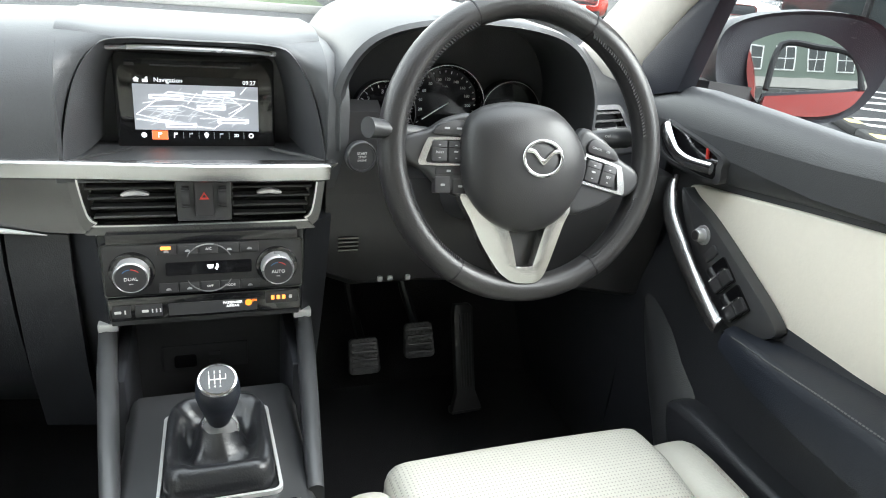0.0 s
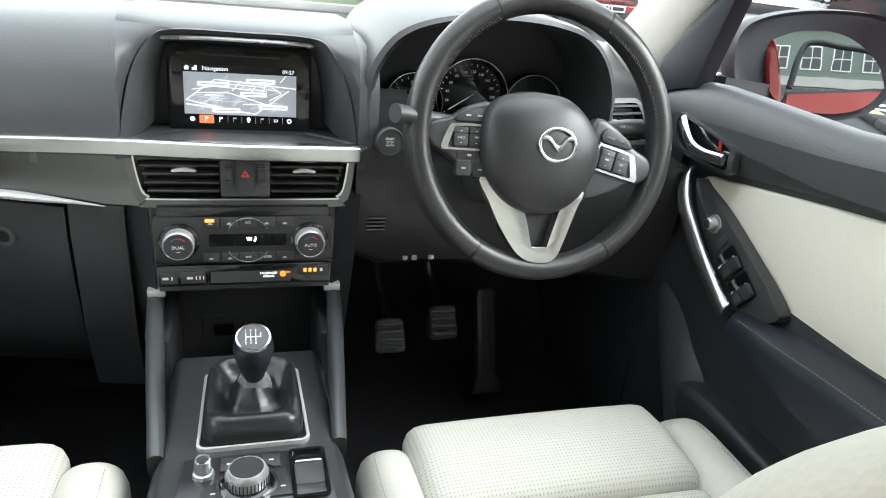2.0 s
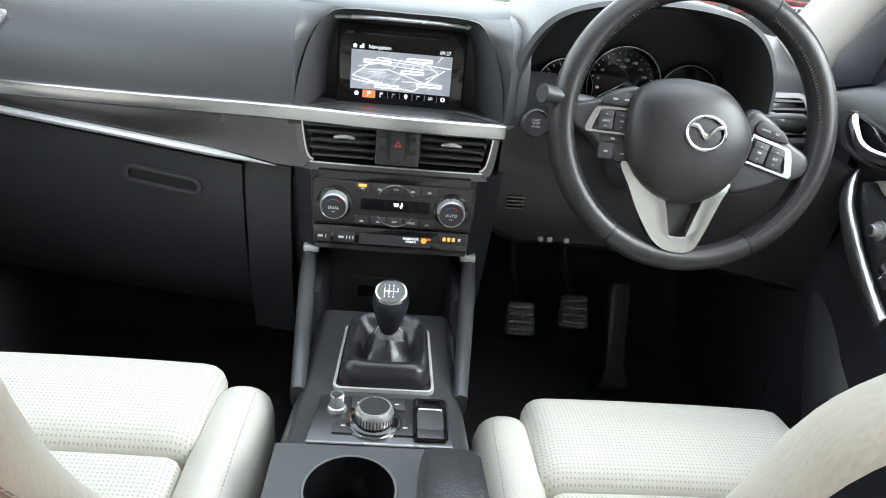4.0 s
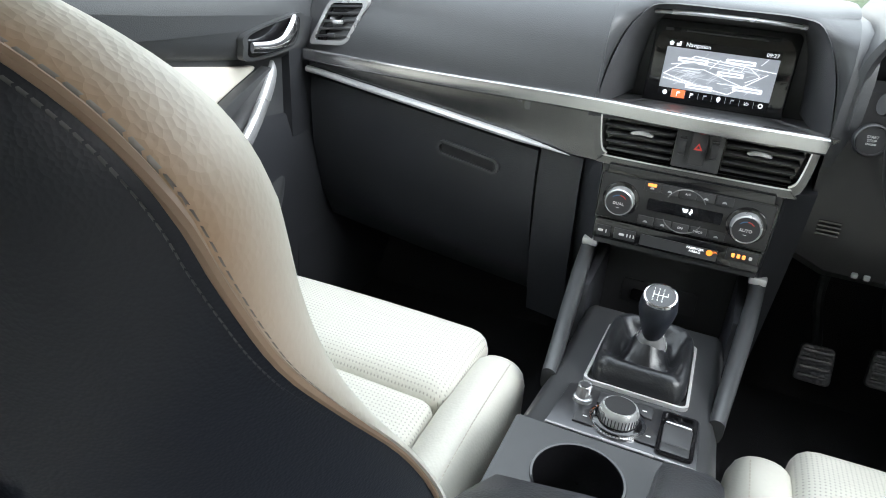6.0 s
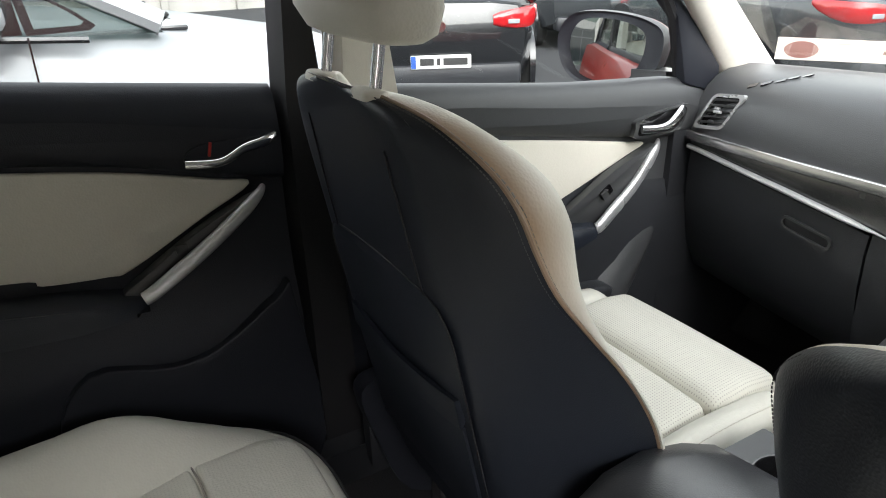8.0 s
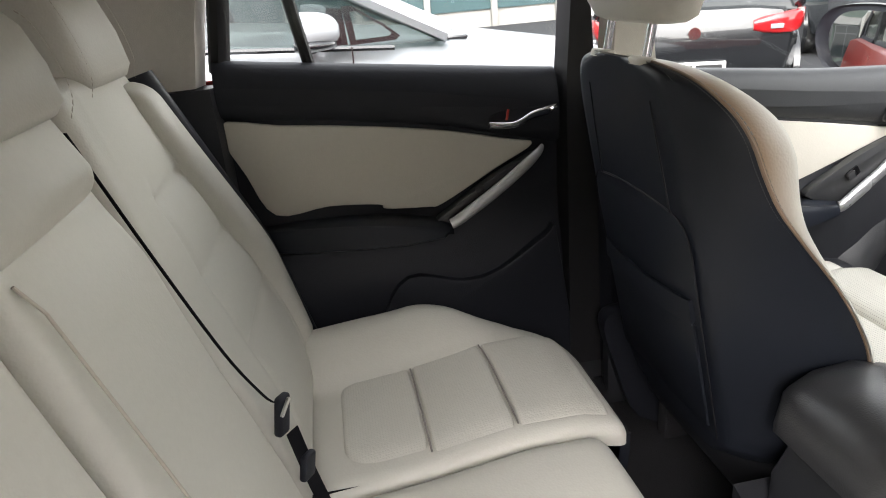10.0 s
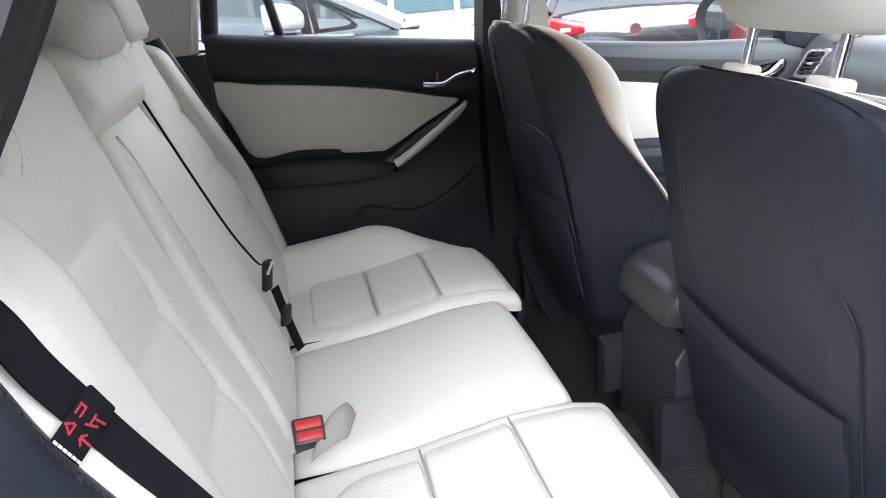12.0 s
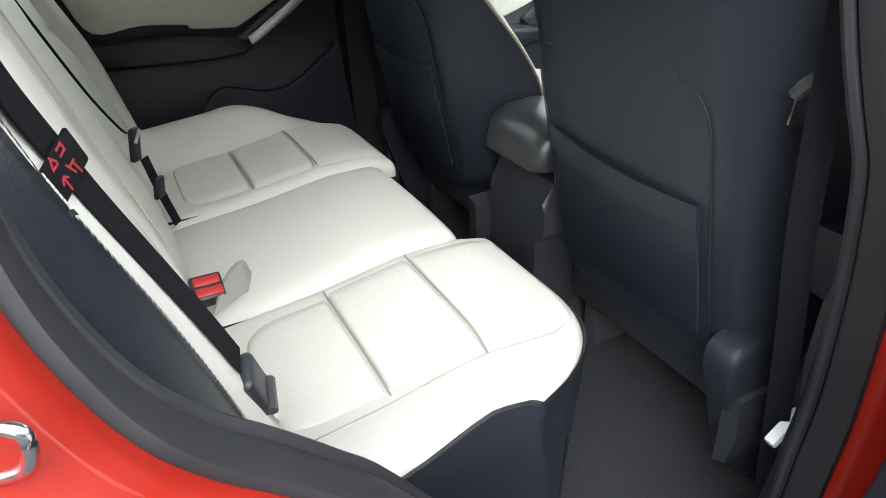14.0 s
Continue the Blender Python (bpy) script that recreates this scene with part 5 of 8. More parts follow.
for t, y in (("START", 0.0045), ("STOP", 0.0), ("ENGINE", -0.0045)):
    lettering(t, 0.0046 if t != "ENGINE" else 0.0034, bm_ @ Matrix.Translation((0, y, 0.0102)), M_white, sb)
for k in range(4):
    part("grille_slot", rbox(0.170, 0.198, 0.1485, 0.1515, 0.876 - 0.006 * k, 0.8785 - 0.006 * k), M_piano, dash)
for x in (0.232, 0.247, 0.274):
    part("fuse_tab", rbox(x, x + 0.008, 0.160, 0.172, 0.800, 0.808, 0.002), M_dimprint, dash)
# instrument cave
HOOD = [(0.165, 1.00), (0.163, 1.052), (0.170, 1.092), (0.197, 1.132), (0.238, 1.154), (0.30, 1.166), (0.37, 1.168), (0.43, 1.163), (0.475, 1.150), (0.508, 1.122), (0.530, 1.075), (0.535, 1.02)]
hood = [tuple(p) for p in curve2(HOOD, 4, False)]
hc = Vector((0.35, 1.03))
hr = lambda k, y, f=0.0: [(hc.x + (p[0] - hc.x) * k, y + f * max(0, (p[1] - 1.05)), hc.y + (p[1] - hc.y) * k) for p in hood]
part("instrument_hood", loft([hr(1.0, 0.50, 0.2), hr(1.05, 0.30), hr(1.05, 0.18), hr(1.03, 0.155), hr(0.99, 0.150), hr(0.95, 0.160), hr(0.93, 0.24), hr(0.92, 0.30)], False, False), M_soft, dash, "curved black hood over the instruments")
part("instrument_back", slab([(p[0], p[1]) for p in hood], 0.004, axes((0, 0.296, 0), (1, 0, 0), (0, 0, 1), (0, -1, 0)) @ Matrix.Diagonal((1, 1, 1, 1))), M_hard, dash)
gm = lambda x, z: axes((x, 0.285, z), (1, 0, 0), (0, 0.12, 1), (0, -1, 0.12))
for x, z, r in ((0.256, 1.020, 0.048), (0.350, 1.032, 0.062), (0.456, 1.022, 0.052)):
    g = part("gauge", lathe([(r, 0), (r, 0.018), (r - 0.003, 0.020), (r - 0.005, 0.016), (r - 0.007, 0.004), (0, 0.004)], gm(x, z), 40), M_piano, dash, "dark round instrument dial")
    part("gauge_rim", ringplate(circle(r - 0.002, 40), circle(r - 0.0032, 40), 0.001, gm(x, z) @ Matrix.Translation((0, 0, 0.0198))), M_chrome, g)
    if r > 0.05 and x < 0.4:
        for k in range(23):
            a = radians(212 - 244 * k / 22)
            part("tick", rbox(-0.004 if k % 2 == 0 else -0.0025, 0.0, -0.0006, 0.0006, 0, 0.0003, 0, 1, gm(x, z) @ Matrix.Translation((0, 0, 0.0045)) @ Matrix.Rotation(a, 4, "Z") @ Matrix.Translation((r * 0.82, 0, 0))), M_white, g)
        for k in range(11):
            a = radians(212 - 244 * (k + 1) / 11.5)
            lettering(str(20 + 20 * k), 0.0062, gm(x, z) @ Matrix.Translation((0.62 * r * math.cos(a), 0.62 * r * math.sin(a), 0.0045)), M_white, g)
        lettering("km/h", 0.0045, gm(x, z) @ Matrix.Translation((0, r * 0.45, 0.0045)), M_white, g)
        part("needle", rbox(-0.008, r * 0.66, -0.0008, 0.0008, 0.006, 0.007, 0, 1, gm(x, z) @ Matrix.Rotation(radians(212), 4, "Z")), M_white, g)
    elif x < 0.3:
        for k in range(9):
            a = radians(200 - 130 * k / 8)
            part("tick", rbox(-0.004, 0.0, -0.0006, 0.0006, 0, 0.0003, 0, 1, gm(x, z) @ Matrix.Translation((0, 0, 0.0045)) @ Matrix.Rotation(a, 4, "Z") @ Matrix.Translation((r * 0.8, 0, 0))), M_white, g)
        for k in range(3):
            a = radians(190 - 48 * k)
            lettering(str(1 + k), 0.0085, gm(x, z) @ Matrix.Translation((0.60 * r * math.cos(a), 0.60 * r * math.sin(a), 0.0045)), M_white, g)
    else:
        part("gauge_arc", sweep([(0.032 * math.cos(radians(a)), -0.006 + 0.026 * math.sin(radians(a)), 0.0046) for a in range(30, 151, 10)], [(0.0005, 0), (0.0005, 0.0003), (-0.0005, 0.0003), (-0.0005, 0)], (0, 0, 1)), M_gun, g).data.transform(gm(x, z))

# ---- steering wheel ----
tau = radians(18.4)
wm = axes((0.377, 0.052, 1.022), (1, 0, 0), (0, math.sin(tau), math.cos(tau)), (0, -math.cos(tau), math.sin(tau)))
wm = wm @ pose(0, 0, 0, 0, 0, -2.0)
wheel = thing("steering_wheel", (0.377, 0.10, 1.0), "black leather three-spoke steering wheel with silver accents", "steering wheel")


def on_wheel(bm):
    bm.transform(wm)
    return bm


RIM = 0.176
RIMC = Vector((0.008, 0.010, 0))


def rim_arc(a0, a1, r=0.0158):
    n = max(6, int(abs(a1 - a0) / 5))
    pts = [(RIM * math.cos(radians(a0 + (a1 - a0) * k / n)), 1.0 * RIM * math.sin(radians(a0 + (a1 - a0) * k / n)), 0) for k in range(n + 1)]
    sec = curve2([(r * 0.95, 0), (r * 0.7, r * 0.8), (0, r * 1.12), (-r * 0.7, r * 0.85), (-r * 0.98, 0), (-r * 0.75, -r * 0.8), (0, -r * 1.1), (r * 0.72, -r * 0.8)], 2)
    return on_wheel(sweep([RIMC + Vector(p) for p in pts], sec, (0, 0, 1)))


for a0, a1, r in ((117, 237.7, 0.0172), (303.3, 423, 0.0172), (63.6, 116.4, 0.0168), (238.3, 302.7, 0.0168)):
    part("rim", rim_arc(a0, a1, r), M_rim, wheel)
for a in (63.3, 116.7, 238.0, 303.0):
    part("rim_joint", rim_arc(a - 0.25, a + 0.25, 0.0175), M_rubber, wheel)
for a0, a1 in ((118, 172), (8, 62), (196, 236), (304, 340)):
    n = 38
    pts = [((RIM - 0.0122) * math.cos(radians(a0 + (a1 - a0) * k / n)), (RIM - 0.0122) * math.sin(radians(a0 + (a1 - a0) * k / n)), 0.0146) for k in range(n + 1)]
    bm = bmesh.new()
    for k in range(n):
        join(bm, rbox(-0.0034, 0.0034, -0.0007, 0.0007, -0.0008, 0.0008, 0, 1, Matrix.Translation(RIMC + (Vector(pts[k]) + Vector(pts[k + 1])) / 2) @ Matrix.Rotation(radians(a0 + (a1 - a0) * (k + 0.5) / n + 25), 4, "Z")))
    part("stitching", on_wheel(bm), M_rubber, wheel)
# hub pad
PADO = [(-0.002, 0.066), (0.030, 0.060), (0.058, 0.039), (0.077, 0.006), (0.077, -0.022), (0.060, -0.058), (0.034, -0.082), (0.001, -0.092), (-0.034, -0.086), (-0.064, -0.066), (-0.082, -0.038), (-0.088, 0.003), (-0.083, 0.040), (-0.063, 0.058), (-0.030, 0.066)]
po = curve2(PADO, 4)
pc = Vector((-0.004, -0.010))
dome = [[(pc.x + (p[0] - pc.x) * k, pc.y + (p[1] - pc.y) * k, z) for p in po] for k, z in ((0.95, 0.0), (0.99, 0.008), (1.0, 0.016), (0.985, 0.0235), (0.95, 0.0295), (0.89, 0.0350), (0.79, 0.0405), (0.66, 0.0450), (0.50, 0.0480), (0.32, 0.0498), (0.15, 0.0505))]
hub = part("hub_pad", on_wheel(loft(dome)), M_airbag, wheel, "domed black airbag cover", angle=80)
em = wm @ Matrix.Translation((-0.0012, -0.0008, 0.0485))
oval = lambda r, q: [(p[0] * r, p[1] * q) for p in circle(1.0, 40)]
part("emblem_ring", on_wheel(tube([(0.0248 * math.cos(radians(9 * k)) + 0.004, 0.0206 * math.sin(radians(9 * k)) - 0.001, 0.0508) for k in range(40)], 0.0024, 10, True)), M_chrome, hub, "oval chrome emblem ring")
part("emblem", slab([tuple(p) for p in curve2([(-0.0235, 0.0105), (-0.0125, 0.0100), (-0.004, 0.0012), (0.0, -0.0005), (0.004, 0.0012), (0.0125, 0.0100), (0.0235, 0.0105), (0.0215, 0.0058), (0.0135, 0.0050), (0.0050, -0.0045), (0.0, -0.0085), (-0.0050, -0.0045), (-0.0135, 0.0050), (-0.0215, 0.0058)], 3)], 0.0046, em @ Matrix.Translation((0.0052, 0.0, 0)), 0.0014), M_spoke, hub)
# side spokes with switch clusters
for s in (-1, 1):
    ws = wm if s < 0 else wm @ Matrix.Translation((0.078, -0.0165, 0)) @ pose(0, 0, 0, 0, 0, -13.5) @ Matrix.Diagonal((1.12, 1.10, 1, 1)) @ Matrix.Translation((-0.080, 0.001, 0))
    sp = curve2([(s * 0.066, 0.043), (s * 0.098, 0.046), (s * 0.126, 0.030), (s * 0.152, 0.022), (s * 0.160, 0.006), (s * 0.150, -0.010), (s * 0.132, -0.018), (s * 0.110, -0.036), (s * 0.076, -0.046)], 4)
    spoke = part("spoke", slab([tuple(p) for p in sp], 0.018, ws @ Matrix.Translation((0, 0, -0.005)), 0.007, 4), M_satin, wheel)
    cl = [(s * 0.079, 0.0200), (s * 0.083, 0.0215), (s * 0.121, 0.0205), (s * 0.130, 0.0165), (s * 0.1395, -0.0060), (s * 0.1385, -0.0105), (s * 0.134, -0.0125), (s * 0.082, -0.0125), (s * 0.079, -0.0110)]
    co = [tuple(p) for p in curve2(cl, 3)]
    ins_ = [(s * 0.0805, 0.0170), (s * 0.0835, 0.0180), (s * 0.117, 0.0172), (s * 0.1225, 0.0145), (s * 0.1300, -0.0050), (s * 0.1295, -0.0082), (s * 0.126, -0.0097), (s * 0.0835, -0.0097), (s * 0.0805, -0.0088)]
    ci = [tuple(p) for p in curve2(ins_, 3)]
    part("switch_bezel", ringplate(co, ci, 0.0040, ws @ Matrix.Translation((0, 0, 0.0125))), M_brushed, spoke, "silver switch bezel")
    for k in range(2):
        x = s * (0.0935 + 0.0205 * k)
        sw = part("switch", slab(rounded(0.0190, 0.0245, 0.002, 3), 0.0055, ws @ Matrix.Translation((x, 0.0040, 0.0120)), 0.0014), M_button, spoke)
        word = {(-1, 1): "INFO", (1, 1): "SET"}.get((s, k))
        if word:
            lettering(word, 0.0042, ws @ Matrix.Translation((x, 0.0028, 0.0176)), M_dimprint, sw)
        for dy in (-0.0075, 0.0075) if word else (-0.0075, 0.0, 0.0075):
            part("switch_mark", slab(rounded(0.0050 if dy == 0 else 0.0026, 0.0020 if dy == 0 else 0.0010, 0.0004, 2), 0.0003, ws @ Matrix.Translation((x, 0.0040 + dy, 0.0175))), M_dimprint, sw)
        part("switch_split", rbox(-0.0095, 0.0095, -0.0003, 0.0003, 0, 0.0003, 0, 1, ws @ Matrix.Translation((x, 0.0085, 0.0174))), M_piano, sw)
    up = curve2([(s * 0.081, 0.0245), (s * 0.112, 0.0240), (s * 0.122, 0.0260), (s * 0.111, 0.0365), (s * 0.084, 0.0405)], 3)
    u = part("switch", slab([tuple(p) for p in up], 0.0055, ws @ Matrix.Translation((0, 0, 0.0120)), 0.0012), M_button, spoke)
    for dx, word in ((0.0905, "CANCEL"), (0.1055, "RES")):
        if s > 0:
            lettering(word, 0.0034, ws @ Matrix.Translation((dx, 0.0306, 0.0176)), M_dimprint, u)
        else:
            part("switch_mark", slab(rounded(0.0065, 0.0022, 0.0005, 2), 0.0003, ws @ Matrix.Translation((s * dx, 0.0312, 0.0176))), M_dimprint, u)
    if s < 0:
        for k, (x, y, w, h) in enumerate(((-0.101, -0.0185, 0.034, 0.009), (-0.108, -0.0350, 0.020, 0.020), (-0.086, -0.0365, 0.019, 0.018))):
            q = part("switch", slab(rounded(w, h, 0.002, 3), 0.012, ws @ Matrix.Translation((x, y, 0.002)), 0.0014), M_button, wheel)
            part("switch_mark", slab(rounded(0.0055, 0.0026, 0.0008, 2), 0.0003, ws @ Matrix.Translation((x, y, 0.0141))), M_dimprint, q)
# lower Y spoke in silver round an opening
right_ = [(0.062, -0.060), (0.0536, -0.082), (0.0455, -0.104), (0.036, -0.130), (0.028, -0.147), (0.019, -0.1545), (0.006, -0.156)]
left_ = [(-0.012, -0.154), (-0.024, -0.148), (-0.036, -0.137), (-0.056, -0.108), (-0.072, -0.077), (-0.086, -0.045)]
hole_ = [(-0.034, -0.058), (-0.027, -0.076), (-0.018, -0.100), (-0.0105, -0.130), (-0.0085, -0.1345), (0.012, -0.1345), (0.0142, -0.130), (0.0235, -0.100), (0.032, -0.076), (0.038, -0.058)]
outl = right_ + left_ + hole_
part("lower_spoke", slab([tuple(p) for p in curve2(outl, 4)], 0.016, wm @ Matrix.Translation((0, 0, 0.002)), 0.0065, 5), M_spoke, wheel, "brushed silver lower spoke")
part("spoke_infill", slab([tuple(p) for p in curve2([(p[0] * 1.02 + 0.0002, p[1]) for p in hole_], 2)], 0.003, wm @ Matrix.Translation((0, 0, -0.004))), M_satin, wheel)
# column shroud and stalks
col = thing("steering_column", (0.377, 0.16, 0.95), "black steering column shroud with two stalks", "steering column")
part("shroud", loft([[wm @ Vector((p[0] * a, p[1] * b + c, z)) for p in rounded(1, 1, 0.3, 4)] for a, b, c, z in ((0.10, 0.10, -0.01, -0.015), (0.115, 0.12, -0.012, -0.04), (0.125, 0.13, -0.015, -0.09), (0.14, 0.14, -0.02, -0.16))]), M_satin, col)
for s, pts, r in ((-1, [(0.33, 0.09, 1.035), (0.26, 0.075, 1.045), (0.20, 0.055, 1.056), (0.178, 0.047, 1.060)], 0.013), (1, [wm @ Vector(p) for p in ((0.05, 0.018, -0.06), (0.095, 0.027, -0.040), (0.138, 0.032, -0.034), (0.172, 0.0335, -0.032))], 0.0150)):
    p = curve2(pts, 5, False)
    stalk = part("stalk", tube(p, r, 14, False, [lerp([(0, 0.6), (0.5, 0.8), (0.72, 1.0), (1, 1.08)], i / (len(p) - 1)) for i in range(len(p))], (0, 0, 1), 0.85), M_satin, col, "rounded control stalk")
    if s > 0:
        for k, (x, y) in enumerate(((0.122, 0.042), (0.122, 0.025), (0.160, 0.034))):
            part("stalk_mark", slab(rounded(0.0075 if k < 2 else 0.010, 0.0022, 0.0004, 2), 0.0005, wm @ Matrix.Translation((x, y, -0.0195)) @ pose(0, 0, 0, 0, 0, 4)), M_dimprint, stalk)
        lettering("OFF", 0.0052, wm @ Matrix.Translation((0.136, 0.0335, -0.0190)) @ pose(0, 0, 0, 0, 0, 4), M_dimprint, stalk)

# ---- centre console ----
CZ = [(-0.30, 0.742), (-0.25, 0.738), (0.02, 0.713), (0.20, 0.690)]
con = thing("centre_console", (0, -0.25, 0.44), "black centre console with gear lever and controls", "console")
rings = []
for y, w in ((0.070, 0.098), (0.02, 0.095), (-0.10, 0.096), (-0.20, 0.100), (-0.262, 0.104)):
    z = lerp(CZ, y)
    rings.append([(x, y, zz) for x, zz in ((-w - 0.012, 0.40), (-w - 0.006, z - 0.03), (-w + 0.004, z - 0.006), (-w + 0.012, z), (w - 0.012, z), (w - 0.004, z - 0.006), (w + 0.006, z - 0.03), (w + 0.012, 0.40))])
part("body", loft(rings), M_satin, con)
part("tray_floor", rbox(-0.112, 0.112, 0.06, 0.21, 0.56, 0.608, 0.004), M_hard, con)
for s in (-1, 1):
    part("tray_side", rbox(s * 0.098, s * 0.114, 0.055, 0.21, 0.56, 0.745, 0.004), M_hard, con)
rear = []
for y, z0, w in ((-0.372, 0.734, 0.106), (-0.45, 0.734, 0.108), (-0.575, 0.70, 0.108), (-0.60, 0.66, 0.105), (-0.605, 0.42, 0.10)):
    rear.append([(x, y, zz) for x, zz in ((-w, 0.40), (-w, z0 - 0.02), (-w + 0.01, z0), (w - 0.01, z0), (w, z0 - 0.02), (w, 0.40))])
part("box", loft(rear), M_hard, con)
cz = lambda x, y, dz=0.0: axes((x, y, lerp(CZ, y) + dz), (1, 0, 0), (0, 1, -0.0925), (0, 0.0925, 1))
# gear gaiter and frame
part("gaiter_frame", ringplate([(p[0] * (1 - 0.25 * p[1]), p[1]) for p in rounded(0.120, 0.162, 0.010, 5)], [(p[0] * (1 - 0.25 * p[1]), p[1]) for p in rounded(0.1135, 0.1555, 0.008, 5)], 0.005, cz(0.004, -0.066, 0.0)), M_bright, con, "bright frame round the gear gaiter")
gl = []
ring_ = [(math.copysign(abs(math.cos(a)) ** 0.34, math.cos(a)), math.copysign(abs(math.sin(a)) ** 0.34, math.sin(a)), a) for a in [2 * math.pi * (k + 0.5) / 72 for k in range(72)]]
for k, (f, z, soft_) in enumerate(((1.0, 0.002, 0), (0.995, 0.012, 0.1), (0.965, 0.021, 0.3), (0.90, 0.027, 0.6), (0.82, 0.027, 0.9), (0.73, 0.019, 1.0), (0.64, 0.010, 1.0), (0.54, 0.008, 1.0), (0.45, 0.014, 0.8), (0.38, 0.024, 0.6), (0.31, 0.032, 0.4), (0.25, 0.040, 0.2), (0.21, 0.046, 0))):
    row = []
    for u, v, a in ring_:
        r_ = 1 - 0.35 * (1 - f)
        uu, vv = u * (1 - (1 - f)) , v * f
        circ = min(1, max(0, (0.9 - f) / 0.5))
        uu, vv = uu * (1 - circ) + f * math.cos(a) * circ, vv * (1 - circ) + f * math.sin(a) * circ
        fold = soft_ * (0.0032 * math.sin(4 * a + 0.6 * k) + 0.0020 * math.sin(6 * a + 1.1 + 0.35 * k) + 0.0005 * math.sin(13 * a + 0.9 * k))
        row.append(cz(0.004, -0.066) @ Vector((uu * 0.0555 * (1 - 0.25 * vv * 0.076), vv * 0.0765 + 0.016 * (1 - f), z * 1.15 + fold * 0.75)))
    gl.append(row)
part("gaiter", loft(gl), M_gaiter, con, "pleated black leather gear gaiter", angle=80)
seam(con, [(0.0015, -0.137, 0.7455), (0.0015, -0.132, 0.7475), (0.0015, -0.118, 0.7475)], M_darkstitch)
lever = thing("gear_lever", (0.003, -0.05, 0.76), "black gear knob with silver shift pattern cap", "gear lever")
gk = axes((0.0055, -0.052, 0.738), (1, 0, 0), (0, 1, 0.38), (0, -0.38, 1))
part("collar", lathe([(0.020, 0), (0.021, 0.010), (0.018, 0.022), (0.013, 0.034), (0.012, 0.040)], gk), M_silver, lever, "satin silver collar")
kn = part("knob", loft([[gk @ Vector((0.84 * r * a * math.cos(t), 0.94 * r * math.sin(t) + dy, z)) for t in [2 * math.pi * k / 28 for k in range(28)]] for r, a, dy, z in ((0.0115, 1.0, 0, 0.018), (0.0135, 1.05, 0, 0.030), (0.0170, 1.08, 0, 0.048), (0.0220, 1.08, 0.0, 0.068), (0.0252, 1.06, 0, 0.084), (0.0245, 1.04, 0, 0.095), (0.0215, 1.02, 0, 0.1025), (0.019, 1.0, 0, 0.105))]), M_blackleather, lever)
part("cap_ring", lathe([(0.0195, 0.1025), (0.0190, 0.1060), (0.0172, 0.1066), (0.0165, 0.1045)], gk, 32), M_chrome, kn, "bright ring on the knob")
part("cap", disc(0.0165, 0.0015, gk @ Matrix.Translation((0, 0, 0.1045)), 28), M_piano, kn)
for x in (-0.0080, -0.0027, 0.0027, 0.0080):
    part("shift_line", rbox(x - 0.0005, x + 0.0005, -0.0055 if x < 0.007 else 0.0, 0.0055, 0.1060, 0.1064, 0, 1, gk), M_white, kn)
part("shift_line", rbox(-0.0085, 0.0085, -0.0005, 0.0005, 0.1060, 0.1064, 0, 1, gk), M_white, kn)
for x, y, t in ((-0.0080, 0.0085, "1"), (-0.0027, 0.0085, "3"), (0.0027, 0.0085, "5"), (-0.0027, -0.0085, "4"), (0.0027, -0.0085, "6"), (-0.0080, -0.0085, "2")):
    lettering(t, 0.0045, gk @ Matrix.Translation((x, y, 0.1062)), M_white, kn)
# rear control panel
pp = part("control_panel", slab([(-0.078, -0.047), (0.078, -0.047), (0.076, 0.040), (-0.072, 0.040)], 0.004, cz(0.004, -0.200, 0.0), 0.0015), M_gun, con, "dark metal-look control panel")
part("panel_edge", tube([cz(0.004, -0.2) @ Vector(p) for p in ((-0.078, -0.048, 0.003), (0.078, -0.048, 0.003))], 0.0018, 8), M_silver, pp)
rm = cz(-0.004, -0.212, 0.004)
rk = thing("control_knob", tuple(rm.translation), "knurled silver rotary control knob", "knob")
part("ring", ringplate(circle(0.0310, 40), circle(0.0270, 40), 0.0025, rm), M_chrome, rk, "bright ring")
part("base", lathe([(0.027, 0), (0.0265, 0.004), (0.0225, 0.006), (0, 0.006)], rm, 40), M_piano, rk)
part("grip", lathe([(0.0210, 0.005), (0.0215, 0.016), (0.0195, 0.021), (0.0185, 0.0225), (0.0165, 0.0225), (0.0, 0.0215)], rm, 40), M_silver, rk, "knurled silver grip", angle=40)
for k in range(36):
    part("knurl", rbox(0.0208, 0.0220, -0.0006, 0.0006, 0.0065, 0.0160, 0.0003, 1, rm @ Matrix.Rotation(radians(10 * k), 4, "Z")), M_gun, rk)
part("grip_top", disc(0.0165, 0.001, rm @ Matrix.Translation((0, 0, 0.0222)), 30), M_airbag, rk)
vk = thing("volume_knob", tuple((cz(-0.047, -0.188, 0.004)).translation), "small silver volume knob", "knob")
part("grip", lathe([(0.0115, 0), (0.0105, 0.004), (0.0085, 0.005), (0.0082, 0.019), (0.0070, 0.0205), (0.0, 0.0205)], cz(-0.047, -0.188, 0.004), 16), M_silver, vk, angle=15)
part("top", disc(0.006, 0.0008, cz(-0.047, -0.188, 0.0243), 20), M_button, vk)
